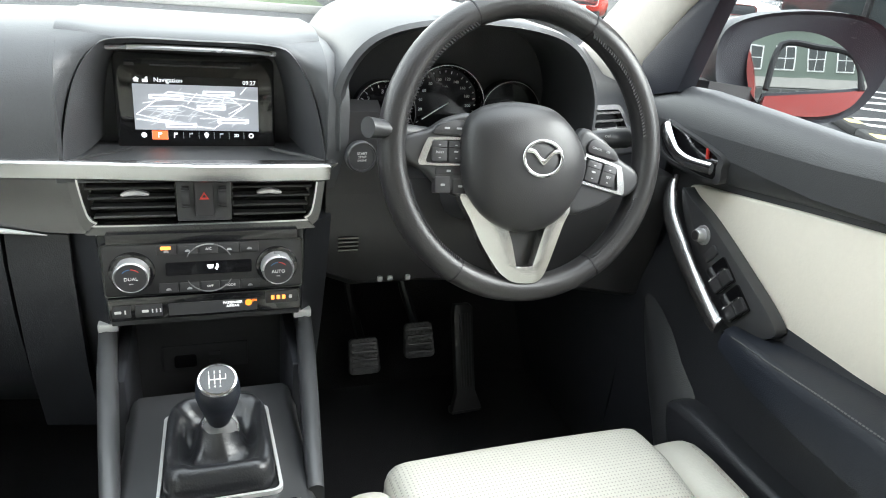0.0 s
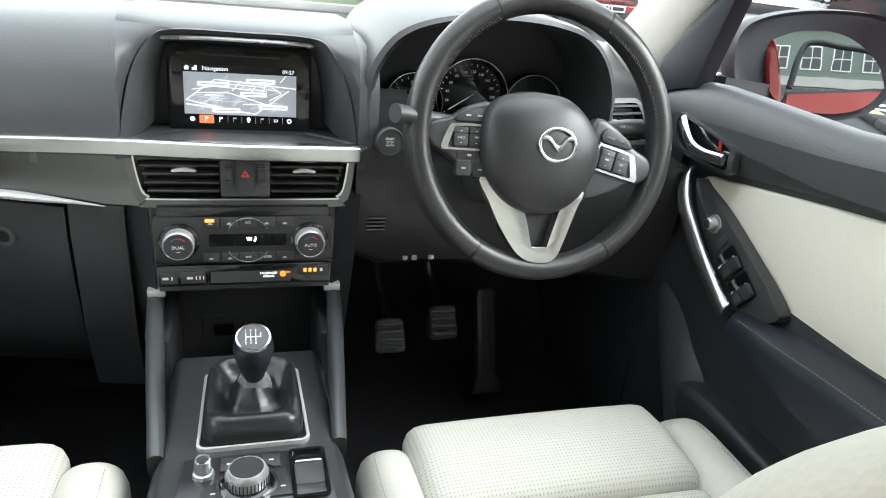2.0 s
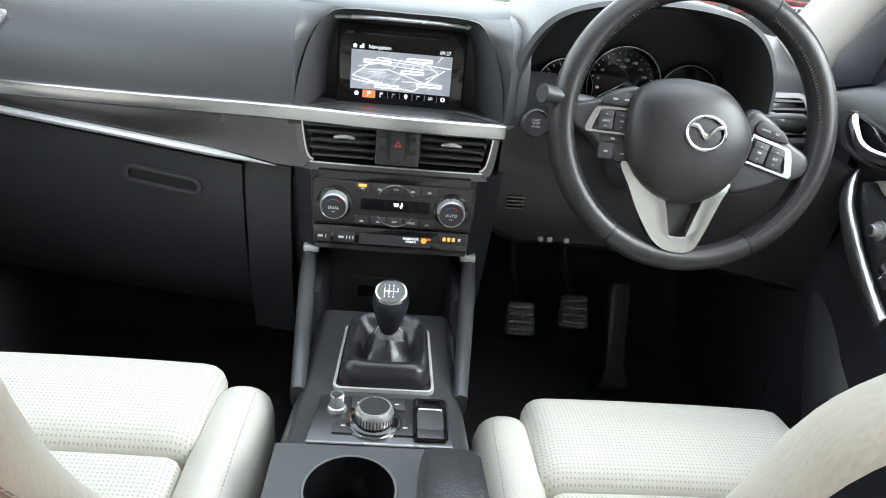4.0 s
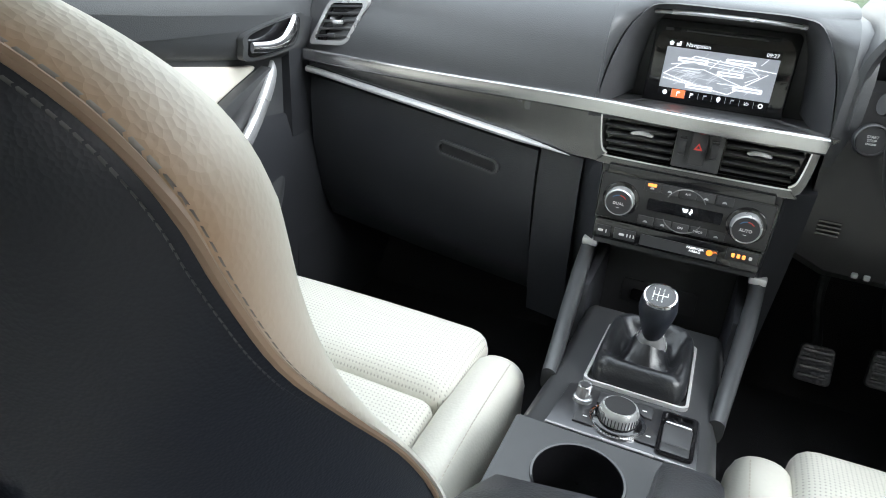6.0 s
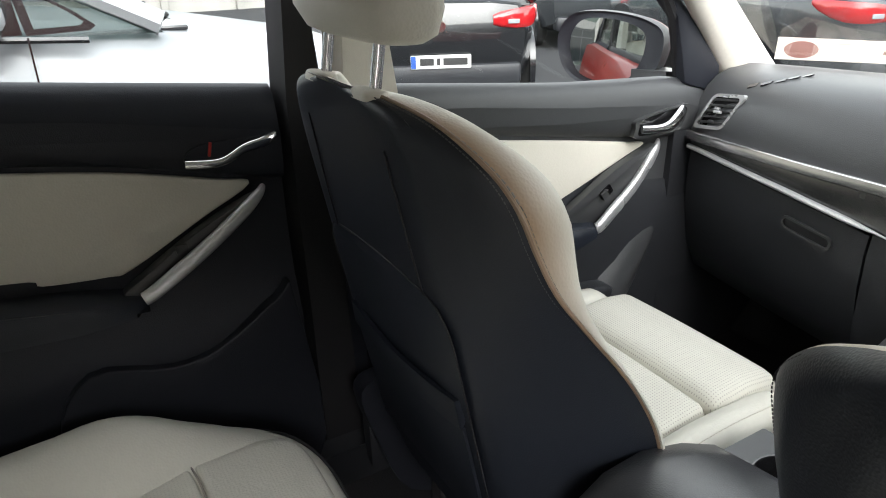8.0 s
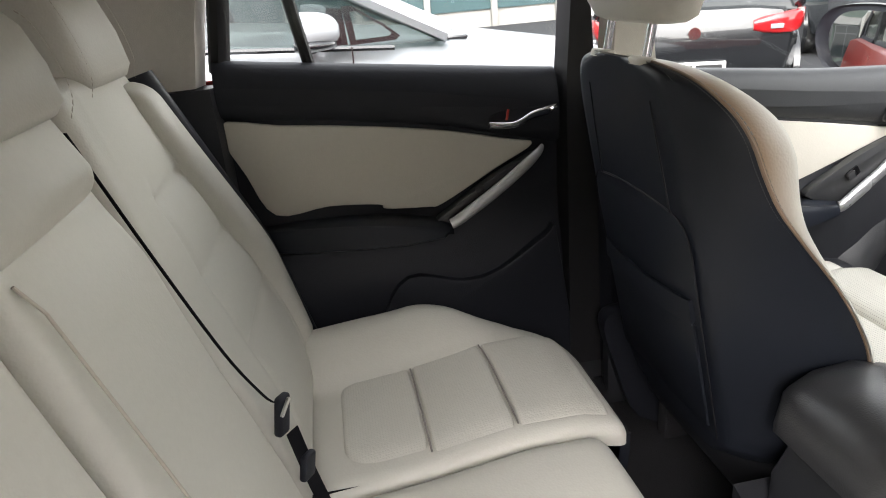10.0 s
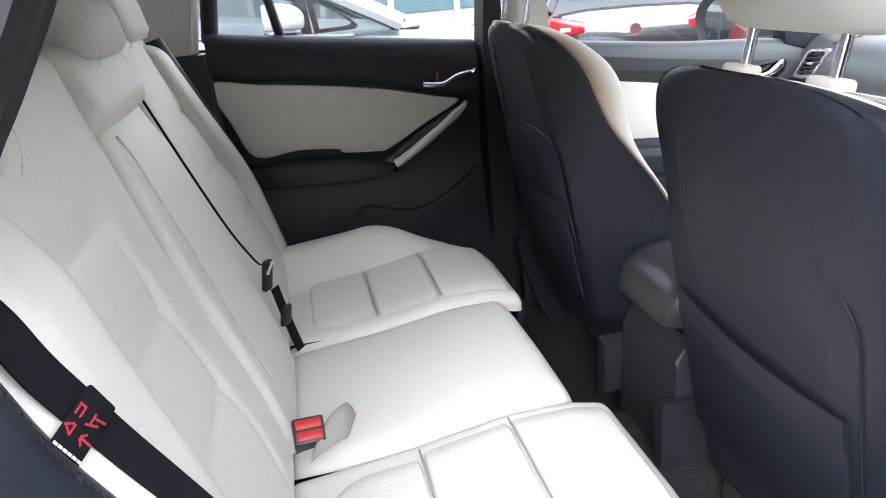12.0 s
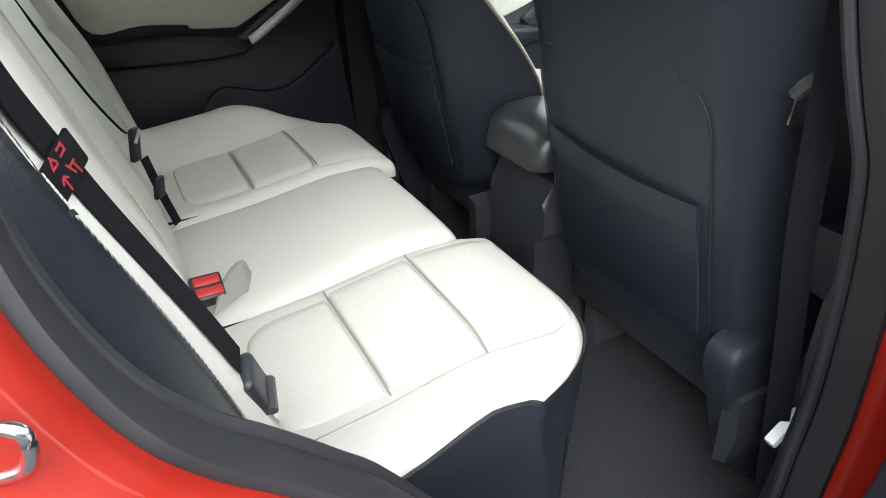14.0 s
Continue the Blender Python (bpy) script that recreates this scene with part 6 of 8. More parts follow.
for pts in (((-0.031, 0.012), (-0.031, 0.034), (-0.012, 0.034), (-0.012, 0.022), (-0.024, 0.012)), ((-0.0105, 0.022), (-0.0105, 0.034), (0.0095, 0.034), (0.0095, 0.022)), ((0.011, 0.022), (0.011, 0.034), (0.030, 0.034), (0.030, 0.012), (0.022, 0.012)), ((-0.048, -0.034), (-0.048, -0.016), (-0.034, -0.004), (-0.032, -0.020), (-0.022, -0.034)), ((0.016, -0.034), (0.026, -0.020), (0.028, -0.004), (0.042, -0.014), (0.042, -0.034))):
    k = part("key", slab([(x - 0.004, y) for x, y in pts], 0.003, cz(0.004, -0.200, 0.0035), 0.0008), M_button, pp)
    c = (sum(p[0] for p in pts) / len(pts) - 0.004, sum(p[1] for p in pts) / len(pts))
    part("key_mark", slab(rounded(0.005, 0.002, 0.0006, 2), 0.0003, cz(0.004, -0.200, 0.0066) @ Matrix.Translation((c[0], c[1], 0))), M_white, k)
bw = part("brake_switch_well", ringplate(rounded(0.038, 0.078, 0.005, 4), rounded(0.031, 0.071, 0.003, 4), 0.004, cz(0.0585, -0.203, 0.0035)), M_piano, pp)
part("brake_switch", slab(rounded(0.030, 0.030, 0.002, 3), 0.006, cz(0.0585, -0.207, 0.003) @ pose(0, 0, 0, 8), 0.0015), M_button, bw)
part("switch_lip", rbox(-0.014, 0.014, 0.013, 0.017, 0.004, 0.010, 0.0015, 2, cz(0.0585, -0.207, 0.003)), M_chrome, bw, "bright switch lip")
part("blank_switch", slab(rounded(0.030, 0.016, 0.002, 3), 0.004, cz(0.0585, -0.230, 0.003), 0.0015), M_satin, bw)
part("well_floor", slab(rounded(0.031, 0.071, 0.003, 4), 0.0005, cz(0.0585, -0.203, 0.0036)), M_piano, bw)
# cup holder
cup = part("cup_holder", loft([[(-0.022 + r * math.cos(2 * math.pi * k / 40), -0.312 + r * math.sin(2 * math.pi * k / 40), z) for k in range(40)] for r, z in ((0.0470, 0.7415), (0.0465, 0.7425), (0.0440, 0.7420), (0.0425, 0.735), (0.0405, 0.70), (0.040, 0.66), (0.002, 0.658))], True, False), M_piano, con, "round black cup holder")
part("console_deck", ringplate([(p[0], p[1]) for p in rounded(0.208, 0.12, 0.004, 9)], [(p[0] - 0.022, p[1]) for p in [(q[0], q[1]) for q in circle(0.0445, 40)]], 0.006, Matrix.Translation((0, -0.312, 0.7355))), M_satin, con)
for s in (-1, 1):
    part("box_side", rbox(s * 0.096, s * 0.104, -0.374, -0.26, 0.42, 0.736), M_satin, con)
# struts between dash and console
for s in (-1, 1):
    st_ = thing("console_strut", (s * 0.11, 0.0, 0.72), "grey padded strut with bright cap beside the console", "strut", "console struts")
    p = curve2([(s * 0.122, 0.130, 0.772), (s * 0.118, 0.07, 0.757), (s * 0.110, -0.02, 0.742), (s * 0.102, -0.10, 0.730), (s * 0.098, -0.145, 0.722)], 5, False)
    sec = curve2([(0.0108, 0), (0.0085, 0.009), (0, 0.013), (-0.0085, 0.009), (-0.0108, 0), (-0.0095, -0.03), (0.0095, -0.03)], 2)
    part("pad", sweep(p, sec, (0, 0, 1), False, [lerp([(0, 0.9), (0.3, 1.0), (1, 0.8)], i / (len(p) - 1)) for i in range(len(p))]), M_strut, st_)
    part("cap", rbox(-0.0118, 0.0118, -0.007, 0.007, -0.006, 0.005, 0.002, 2, Matrix.Translation((s * 0.1185, 0.121, 0.784))), M_bright, st_, "bright end cap")
# armrest lid
lr = []
for y, x0, x1, z in ((-0.268, 0.054, 0.096, 0.752), (-0.276, 0.047, 0.104, 0.766), (-0.295, 0.044, 0.108, 0.778), (-0.35, 0.042, 0.110, 0.786), (-0.368, 0.03, 0.110, 0.789), (-0.378, -0.04, 0.110, 0.791), (-0.388, -0.095, 0.111, 0.793), (-0.43, -0.112, 0.112, 0.804), (-0.50, -0.113, 0.113, 0.824), (-0.56, -0.112, 0.112, 0.819), (-0.60, -0.105, 0.105, 0.803), (-0.618, -0.09, 0.09, 0.767), (-0.622, -0.085, 0.085, 0.735)):
    c, w = (x0 + x1) / 2, (x1 - x0) / 2
    lr.append([(c + w * a, y, 0.732 + (z - 0.732) * b) for a, b in ((-0.97, 0), (-1, 0.35), (-0.97, 0.7), (-0.88, 0.92), (-0.6, 1.0), (0, 1.02), (0.6, 1.0), (0.88, 0.92), (0.97, 0.7), (1, 0.35), (0.97, 0))])
part("armrest_lid", loft(lr), M_lid, con, "soft black leather armrest lid", angle=60)
# pedals
def pedal(name, c, w, h, lean, label):
    p = thing(name, c, label, "pedal", "foot pedals")
    m = Matrix.Translation(c) @ pose(0, 0, 0, 90 - lean)
    part("pad", slab([(x * (1 - 0.12 * (y / h)), y) for x, y in rounded(w, h, 0.010, 4)], 0.012, m, 0.004), M_steel, p)
    for k in range(4):
        part("tread", rbox(-w * 0.42, w * 0.42, -h * 0.36 + h * 0.22 * k, -h * 0.28 + h * 0.22 * k, 0.012, 0.0145, 0.001, 1, m), M_gun, p)
    part("arm", tube(curve2([m @ Vector((0, h * 0.3, -0.006)), m @ Vector((0, h * 0.9, -0.05)), m @ Vector((-0.01, h * 1.8, -0.06)), m @ Vector((-0.01, h * 3.2, -0.02))], 5, False), 0.009, 8), M_hard, p)


pedal("clutch_pedal", (0.276, 0.390, 0.515), 0.060, 0.070, 28, "worn rubber-faced clutch pedal on its arm")
pedal("brake_pedal", (0.390, 0.405, 0.530), 0.060, 0.070, 28, "worn rubber-faced brake pedal on its arm")
ac = thing("accelerator_pedal", (0.465, 0.35, 0.38), "tall floor-hinged accelerator pedal", "pedal", "foot pedals")
am = axes((0.486, 0.352, 0.397), (1, 0.05, 0), (0.0, 0.42, 1), (0.05, -1, 0.42))
part("plate", slab([(-0.034, -0.01), (0.034, -0.01), (0.020, 0.03), (0.020, 0.20), (0.012, 0.21), (-0.020, 0.21), (-0.024, 0.195), (-0.022, 0.03)], 0.016, am, 0.005), M_satin, ac)
part("foot", rbox(-0.033, 0.033, -0.016, 0.0, -0.01, 0.012, 0.004, 2, am), M_satin, ac)
for k in range(5):
    part("rib", rbox(-0.012 + 0.006 * k, -0.0095 + 0.006 * k, 0.04, 0.19, 0.016, 0.018, 0, 1, am), M_satin, ac)
# paper card on the dash top by the windscreen
card = thing("sales_card", (-0.565, 0.535, 1.10), "folded white sales card leaning on the windscreen", "card")
kc = axes((-0.553, 0.545, 1.136), (0.87, 0.5, 0), (0, 0, 1), (0.5, -0.87, 0)) @ pose(0, 0, 0, -18)
part("board", slab([(-0.15, -0.026), (0.15, -0.026), (0.15, 0.020), (-0.15, 0.024)], 0.004, kc), mat("white_card", (0.60, 0.53, 0.47), 0.6), card)
part("oval_mark", slab([tuple(p) for p in circle(1, 24)], 0.0006, kc @ Matrix.Translation((-0.098, -0.003, 0.004)) @ Matrix.Diagonal((0.036, 0.019, 1, 1))), mat("brown_print", (0.19, 0.075, 0.06), 0.6), card)
for k in range(5):
    part("print_bar", rbox(-0.028, 0.028 - 0.006 * (k % 2), 0.010 - 0.007 * k, 0.0125 - 0.007 * k, 0.004, 0.0045, 0, 1, kc), mat("grey_print", (0.3, 0.28, 0.26), 0.6) if k == 0 else bpy.data.materials["grey_print"], card)
part("stripe_mark", slab([(-0.02, -0.004), (0.024, -0.007), (0.026, 0.0), (-0.018, 0.004)], 0.0006, kc @ Matrix.Translation((0.082, -0.004, 0.004))), bpy.data.materials["brown_print"], card)
lettering("Premium", 0.0075, kc @ Matrix.Translation((0.085, -0.0035, 0.0048)), M_white, card)


# ---- front seats ----
def yb(z):
    return -0.672 - 0.19 * (z - 0.862)


def curve_rows(rows, n):
    """Rows of numbers with smooth steps between them."""
    out = []
    for i in range(len(rows) - 1):
        p = [rows[max(0, min(len(rows) - 1, i + k))] for k in (-1, 0, 1, 2)]
        for k in range(n):
            t = k / n
            out.append([0.5 * (2 * b + (c - a) * t + (2 * a - 5 * b + 4 * c - d) * t * t + (3 * b - a - 3 * c + d) * t ** 3) for a, b, c, d in zip(*p)])
    out.append(list(rows[-1]))
    return out


def front_seat(cx, label, outer, dz=0.0, drop=0.0, slim=1.0, thick=1.0, bulge=-0.006, toned=1.0, low=0.0, aside=0.0, ahead=0.0):
    seat = thing("car_seat", (cx, -0.35, 0.36), label, "car seat", "front seats")
    LV = [(0.585, 0.15, 0.22, 0.12, 0.18), (0.62, 0.185, 0.255, 0.16, 0.22), (0.70, 0.195, 0.275, 0.19, 0.24), (0.80, 0.195, 0.278, 0.19, 0.24), (0.86, 0.195, 0.276, 0.18, 0.228), (0.93, 0.19, 0.27, 0.152, 0.20), (1.0, 0.187, 0.26, 0.112, 0.172), (1.05, 0.185, 0.255, 0.085, 0.15), (1.10, 0.183, 0.251, 0.07, 0.135), (1.14, 0.180, 0.247, 0.062, 0.122), (1.17, 0.174, 0.231, 0.055, 0.108), (1.195, 0.164, 0.204, 0.045, 0.09), (1.215, 0.145, 0.165, 0.035, 0.07), (1.228, 0.11, 0.115, 0.022, 0.048), (1.235, 0.06, 0.065, 0.01, 0.02)]
    levels = [list(v) for v in curve_rows(LV, 4)]
    back, front, welt = [], [], []
    for z, hb, hs, ds, t in levels:
        y, t = yb(z), ds + (t - ds) * lerp([(0.7, 0.9), (0.78, 0.30), (0.90, 0.20), (0.96, 0.25), (1.01, 0.42), (1.06, 0.72), (1.11, 0.98), (1.16, 1.05), (1.2, 1.0)], z) * thick
        hb, hs = hb * slim, hs * slim
        zz = z + dz * max(0, min(1, (z - 0.7) / 0.5))
        half = [(0.0, 0.0), (0.3 * hb, 0.0), (0.6 * hb, 0.0), (0.82 * hb, 0.003), (0.95 * hb, 0.008), (hb, 0.016), (hb + 0.35 * (hs - hb), 0.26 * ds + 0.006), (hb + 0.65 * (hs - hb), 0.52 * ds + 0.004), (hb + 0.88 * (hs - hb), 0.8 * ds), (hs, ds)]
        out_ = bulge * lerp([(0.95, 0.0), (1.05, 0.6), (1.12, 1.0), (1.2, 0.6)], z)
        cream = [half[-1], (hs + 0.005 + 0.6 * out_, ds + 0.18 * (t - ds)), (hs + 0.004 + out_, ds + 0.5 * (t - ds)), (hs * 0.985 + 0.9 * out_, ds + 0.8 * (t - ds)), (hs * 0.94 + 0.4 * out_, t), (hs * 0.86, t + 0.003), (hs * 0.76, 0.96 * t), (hs * 0.68, 0.84 * t), (0.6 * hs, 0.60 * t), (0.3 * hs, 0.52 * t), (0.0, 0.5 * t)]
        lf = [(-a, b) for a, b in half[:0:-1]]
        lc = [(-a, b) for a, b in cream[:-1]]
        wide = lambda pts: [(a * (1.085 if a * outer > 0 else 1.0), b) for a, b in pts]
        lf, half, lc, cream = wide(lf), wide(half), wide(lc), wide(cream)
        back.append([(cx + a, y + b, zz) for a, b in lf + half])
        front.append([(cx + a, y + b, zz - drop * max(0, b - ds) / 0.06) for a, b in lc + cream[::-1]])
        if z > (0.72 if toned == 1.0 else 0.98):
            welt.append(((cx + half[-1][0] + 0.001, y + ds, zz), (cx + lf[0][0] - 0.001, y + ds, zz)))
    part("backrest_shell", loft(back, False, False), M_blackleather, seat, "black leather back panel", angle=75)
    rest = part("backrest", loft(front, False, False), M_edge, seat, "cream leather backrest with tan edge", angle=75)
    # tan share per vertex: full at the side edges, growing with height
    tan_fade = rest.data.attributes.new("tan_fade", "FLOAT", "POINT")
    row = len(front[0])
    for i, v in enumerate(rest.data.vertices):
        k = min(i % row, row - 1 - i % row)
        tan_fade.data[i].value = toned * (1.0, 0.86, 0.50, 0.20, 0.04, 0.0, 0.0, 0.0, 0.0, 0.0, 0.0)[k] * max(0, min(1, (v.co.z - 0.98) / 0.14))
    edge_ = [w[0] for w in welt] + [w[1] for w in welt[::-1]]
    for run_ in ([edge_] if toned == 1.0 else [[w[0] for w in welt if w[0][2] < 1.165], [w[1] for w in welt if w[1][2] < 1.165]]):
        seam(seat, [(p[0] + (0.0036 if p[0] < cx else -0.0036), p[1] - 0.0072, p[2] + 0.001) for p in run_[::2]], M_darkstitch if toned == 1.0 else M_rubber, 0.0045, 0.0005)
    rows = [r for r, v in zip(front, levels) if v[0] > 0.74]
    for a, b, k in ((0, 1, -0.0006), (-1, -2, 0.0006)) if toned == 1.0 else ():
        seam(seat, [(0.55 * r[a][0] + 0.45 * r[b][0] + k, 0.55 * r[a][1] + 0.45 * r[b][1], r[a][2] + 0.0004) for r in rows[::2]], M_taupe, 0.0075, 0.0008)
        part("piping", tube([(r[a][0], r[a][1] + 0.001, r[a][2]) for r in rows], 0.0028, 7), M_piping, seat, "worn tan piping")
    # rear panel with map pocket
    bmx = axes((cx, yb(0.862), 0.862), (-1, 0, 0), (0, -0.19, 1), (0, -1, -0.19))
    panel = part("rear_panel", slab([tuple(p) for p in [(-0.17, -0.235), (0.17, -0.235), (0.172, 0.10), (0.166, 0.135), (0.14, 0.155), (0.05, 0.163), (-0.05, 0.163), (-0.14, 0.155), (-0.166, 0.135), (-0.172, 0.10)]], 0.0013, bmx, 0.001, 2), M_blackleather, seat)
    slant = 0.010 if outer > 0 else -0.004
    lip = [bmx @ Vector((-0.158 + 0.316 * k / 16, 0.002 - 0.010 * math.sin(math.pi * k / 16) + slant * (k - 8) / 8 - (0.008 if outer > 0 else 0), 0.007 + 0.006 * math.sin(math.pi * k / 16))) for k in range(17)]
    part("pocket_lip", sweep(lip, [(-0.004, -0.022), (0.0015, -0.0195), (0.0075, -0.013), (0.0098, -0.004), (0.0092, 0.006), (0.0065, 0.015), (-0.001, 0.018)], (0, -0.19, 1)), M_blackleather, panel, angle=70)
    part("pocket", slab([(-0.158, -0.215), (0.158, -0.215), (0.158, -0.012), (-0.158, -0.020)], 0.005, bmx @ Matrix.Translation((0, 0, 0.003)), 0.004, 2), M_blackleather, panel)
    part("panel_seam", tube(curve2([bmx @ Vector((x, y, 0.0012)) for x, y in ((-0.1735, -0.23), (-0.1735, 0.06), (-0.172, 0.112), (-0.160, 0.142), (-0.135, 0.157), (-0.05, 0.1645), (0.05, 0.1645), (0.135, 0.157), (0.160, 0.142), (0.172, 0.112), (0.1735, 0.06), (0.1735, -0.23))], 4, False), 0.0011, 6), M_rubber, panel, "dark seam round the panel")
    for s in (-1, 1):
        part("seam_line", tube([bmx @ Vector((s * 0.125, 0.158, 0.002)), bmx @ Vector((s * 0.118, 0.25, 0.002)), bmx @ Vector((s * 0.11, 0.325, 0.0005))], 0.0012, 5), M_rubber, seat)
    # headrest on two posts
    for s in (-1, 1):
        hp = part("headrest_post", tube([(cx + s * 0.070, -0.726 + ahead, 1.200 + dz), (cx + s * 0.070, -0.702 + ahead, 1.335 + dz)], 0.0065, 12), M_chrome, seat, "chrome headrest post")
        part("post_collar", slab(rounded(0.052, 0.030, 0.0145, 6), 0.011, Matrix.Translation((cx + s * 0.070, -0.727 + ahead, 1.226 + dz - 0.15 * ahead)) @ pose(0, 0, 0, -8), 0.005, 4), M_pillar, hp, "beige plastic collar")
    hr_ = []
    for z, w, y0, y1 in ((1.298, 0.105, -0.735, -0.680), (1.306, 0.122, -0.752, -0.668), (1.33, 0.132, -0.765, -0.662), (1.38, 0.134, -0.772, -0.668), (1.43, 0.126, -0.772, -0.682), (1.46, 0.108, -0.764, -0.695), (1.472, 0.075, -0.75, -0.71)):
        c, d = (y0 + y1) / 2 + 0.016 + ahead, (y1 - y0) / 2
        hr_.append([(cx + w * math.copysign(abs(math.cos(a)) ** 0.55, math.cos(a)), c + d * math.copysign(abs(math.sin(a)) ** 0.7, math.sin(a)), z + dz * 1.6 - 0.018) for a in [2 * math.pi * k / 32 for k in range(32)]])
    part("headrest", loft(hr_), M_cream, seat, "cream leather headrest", angle=70)
    # cushion
    cx += aside
    crown = lambda y: lerp([(-0.54, 0.660), (-0.40, 0.680), (-0.25, 0.700), (-0.15, 0.710), (-0.075, 0.700)], y) - low
    top = lambda x, y: crown(y) + 0.006 - 0.10 * (x - cx) ** 2
    part("cushion_front", pillow(cx - 0.181, cx + 0.181, -0.236, -0.072, top, 0.10, 0.030), M_perf_flat, seat, "perforated cream cushion front", angle=70)
    part("cushion_insert", pillow(cx - 0.172, cx + 0.172, -0.56, -0.239, lambda x, y: top(x, y) - 0.003, 0.08, 0.020), M_perf_flat, seat, "perforated cream cushion insert", angle=70)
    for s in (-1, 1):
        a, b = sorted((cx + s * 0.168, cx + s * (0.258 if s == outer else 0.246)))
        rise = lambda x, y: crown(y) - 0.008 + 0.022 * max(0, min(1, (-0.14 - y) / 0.16)) * (1 - abs((x - (a + b) / 2)) / 0.05 * 0.25)
        part("side_bolster", pillow(a, b, -0.545, -0.096, rise, 0.055, 0.040, 14, 24), M_cream, seat, "smooth cream side bolster", angle=70)
        seam(seat, [(cx + s * 0.226, y, rise(cx + s * 0.226, y) + 0.0005) for y in (-0.14, -0.25, -0.36, -0.50)], M_stitch, 0.006)
    part("cushion_base", rbox(cx - 0.235, cx + 0.235, -0.56, -0.115, 0.46, 0.60, 0.03, 3), M_hard, seat)
    for s in (-1, 1):
        part("side_valance", loft([[(cx + s * x, y, z) for x, z in ((0.24, 0.60), (0.268, 0.59), (0.272, 0.52), (0.262, 0.47), (0.24, 0.46))] for y in (-0.64, -0.5, -0.3, -0.14)]), M_hard, seat)
        if s == outer:
            part("hinge_cover", slab([tuple(p) for p in curve2([(-0.43, 0.38), (-0.575, 0.40), (-0.640, 0.56), (-0.660, 0.66), (-0.60, 0.680), (-0.53, 0.665), (-0.43, 0.58)], 4)], 0.05, axes((cx + s * 0.21, 0, 0), (0, s, 0), (0, 0, 1), (s, 0, 0)) @ Matrix.Diagonal((s, 1, 1, 1)), 0.015, 3), M_doorblack, seat, "rounded black hinge cover")
        part("rail", rbox(cx + s * 0.18 - 0.02, cx + s * 0.18 + 0.02, -0.54, -0.05, 0.36, 0.46, 0.01), M_carpet, seat)
    part("tag", rbox(cx - 0.002 - 0.12, cx + 0.002 - 0.12, -0.700, -0.697, 0.50, 0.510), M_white, seat, "small white tag")
    return seat


front_seat(-0.375, "cream and black leather front passenger seat", -1, low=-0.012)
front_seat(0.385, "cream and black leather driver's seat", 1, -0.020, 0.012, 1.0, 0.72, -0.010, 0.45, 0.015, -0.016, 0.055)

# ---- rear bench ----
def ease(u):
    u = max(0.0, min(1.0, u))
    return u * u * (3 - 2 * u)


def corner(bm):
    """Rounds the outer front corner of the outer cushions."""
    for v in bm.verts:
        u = max(0, min(0.97, (abs(v.co.x) - 0.40) / 0.21))
        f = -0.782 - 0.21 * (1 - math.sqrt(1 - u * u))
        v.co.x -= math.copysign(0.014, v.co.x) * ease((abs(v.co.x) - 0.45) / 0.15) * ease((v.co.y + 1.22) / 0.3)
        v.co.y += (f + 0.778) * (max(0, v.co.y + 1.29) / 0.512) ** 2.4
    return bm


def rounded_rear(wanted, bm):
    """Draws in the two rear corners of the hindmost cushion panel."""
    for v in bm.verts if wanted else ():
        u = max(0, min(0.97, (-1.165 - v.co.y) / 0.062))
        side_ = 0.3685 if v.co.x > 0 else -0.3685
        v.co.x = side_ + (v.co.x - side_) * (1 - 0.42 * (1 - math.sqrt(1 - u * u)))
    return bm


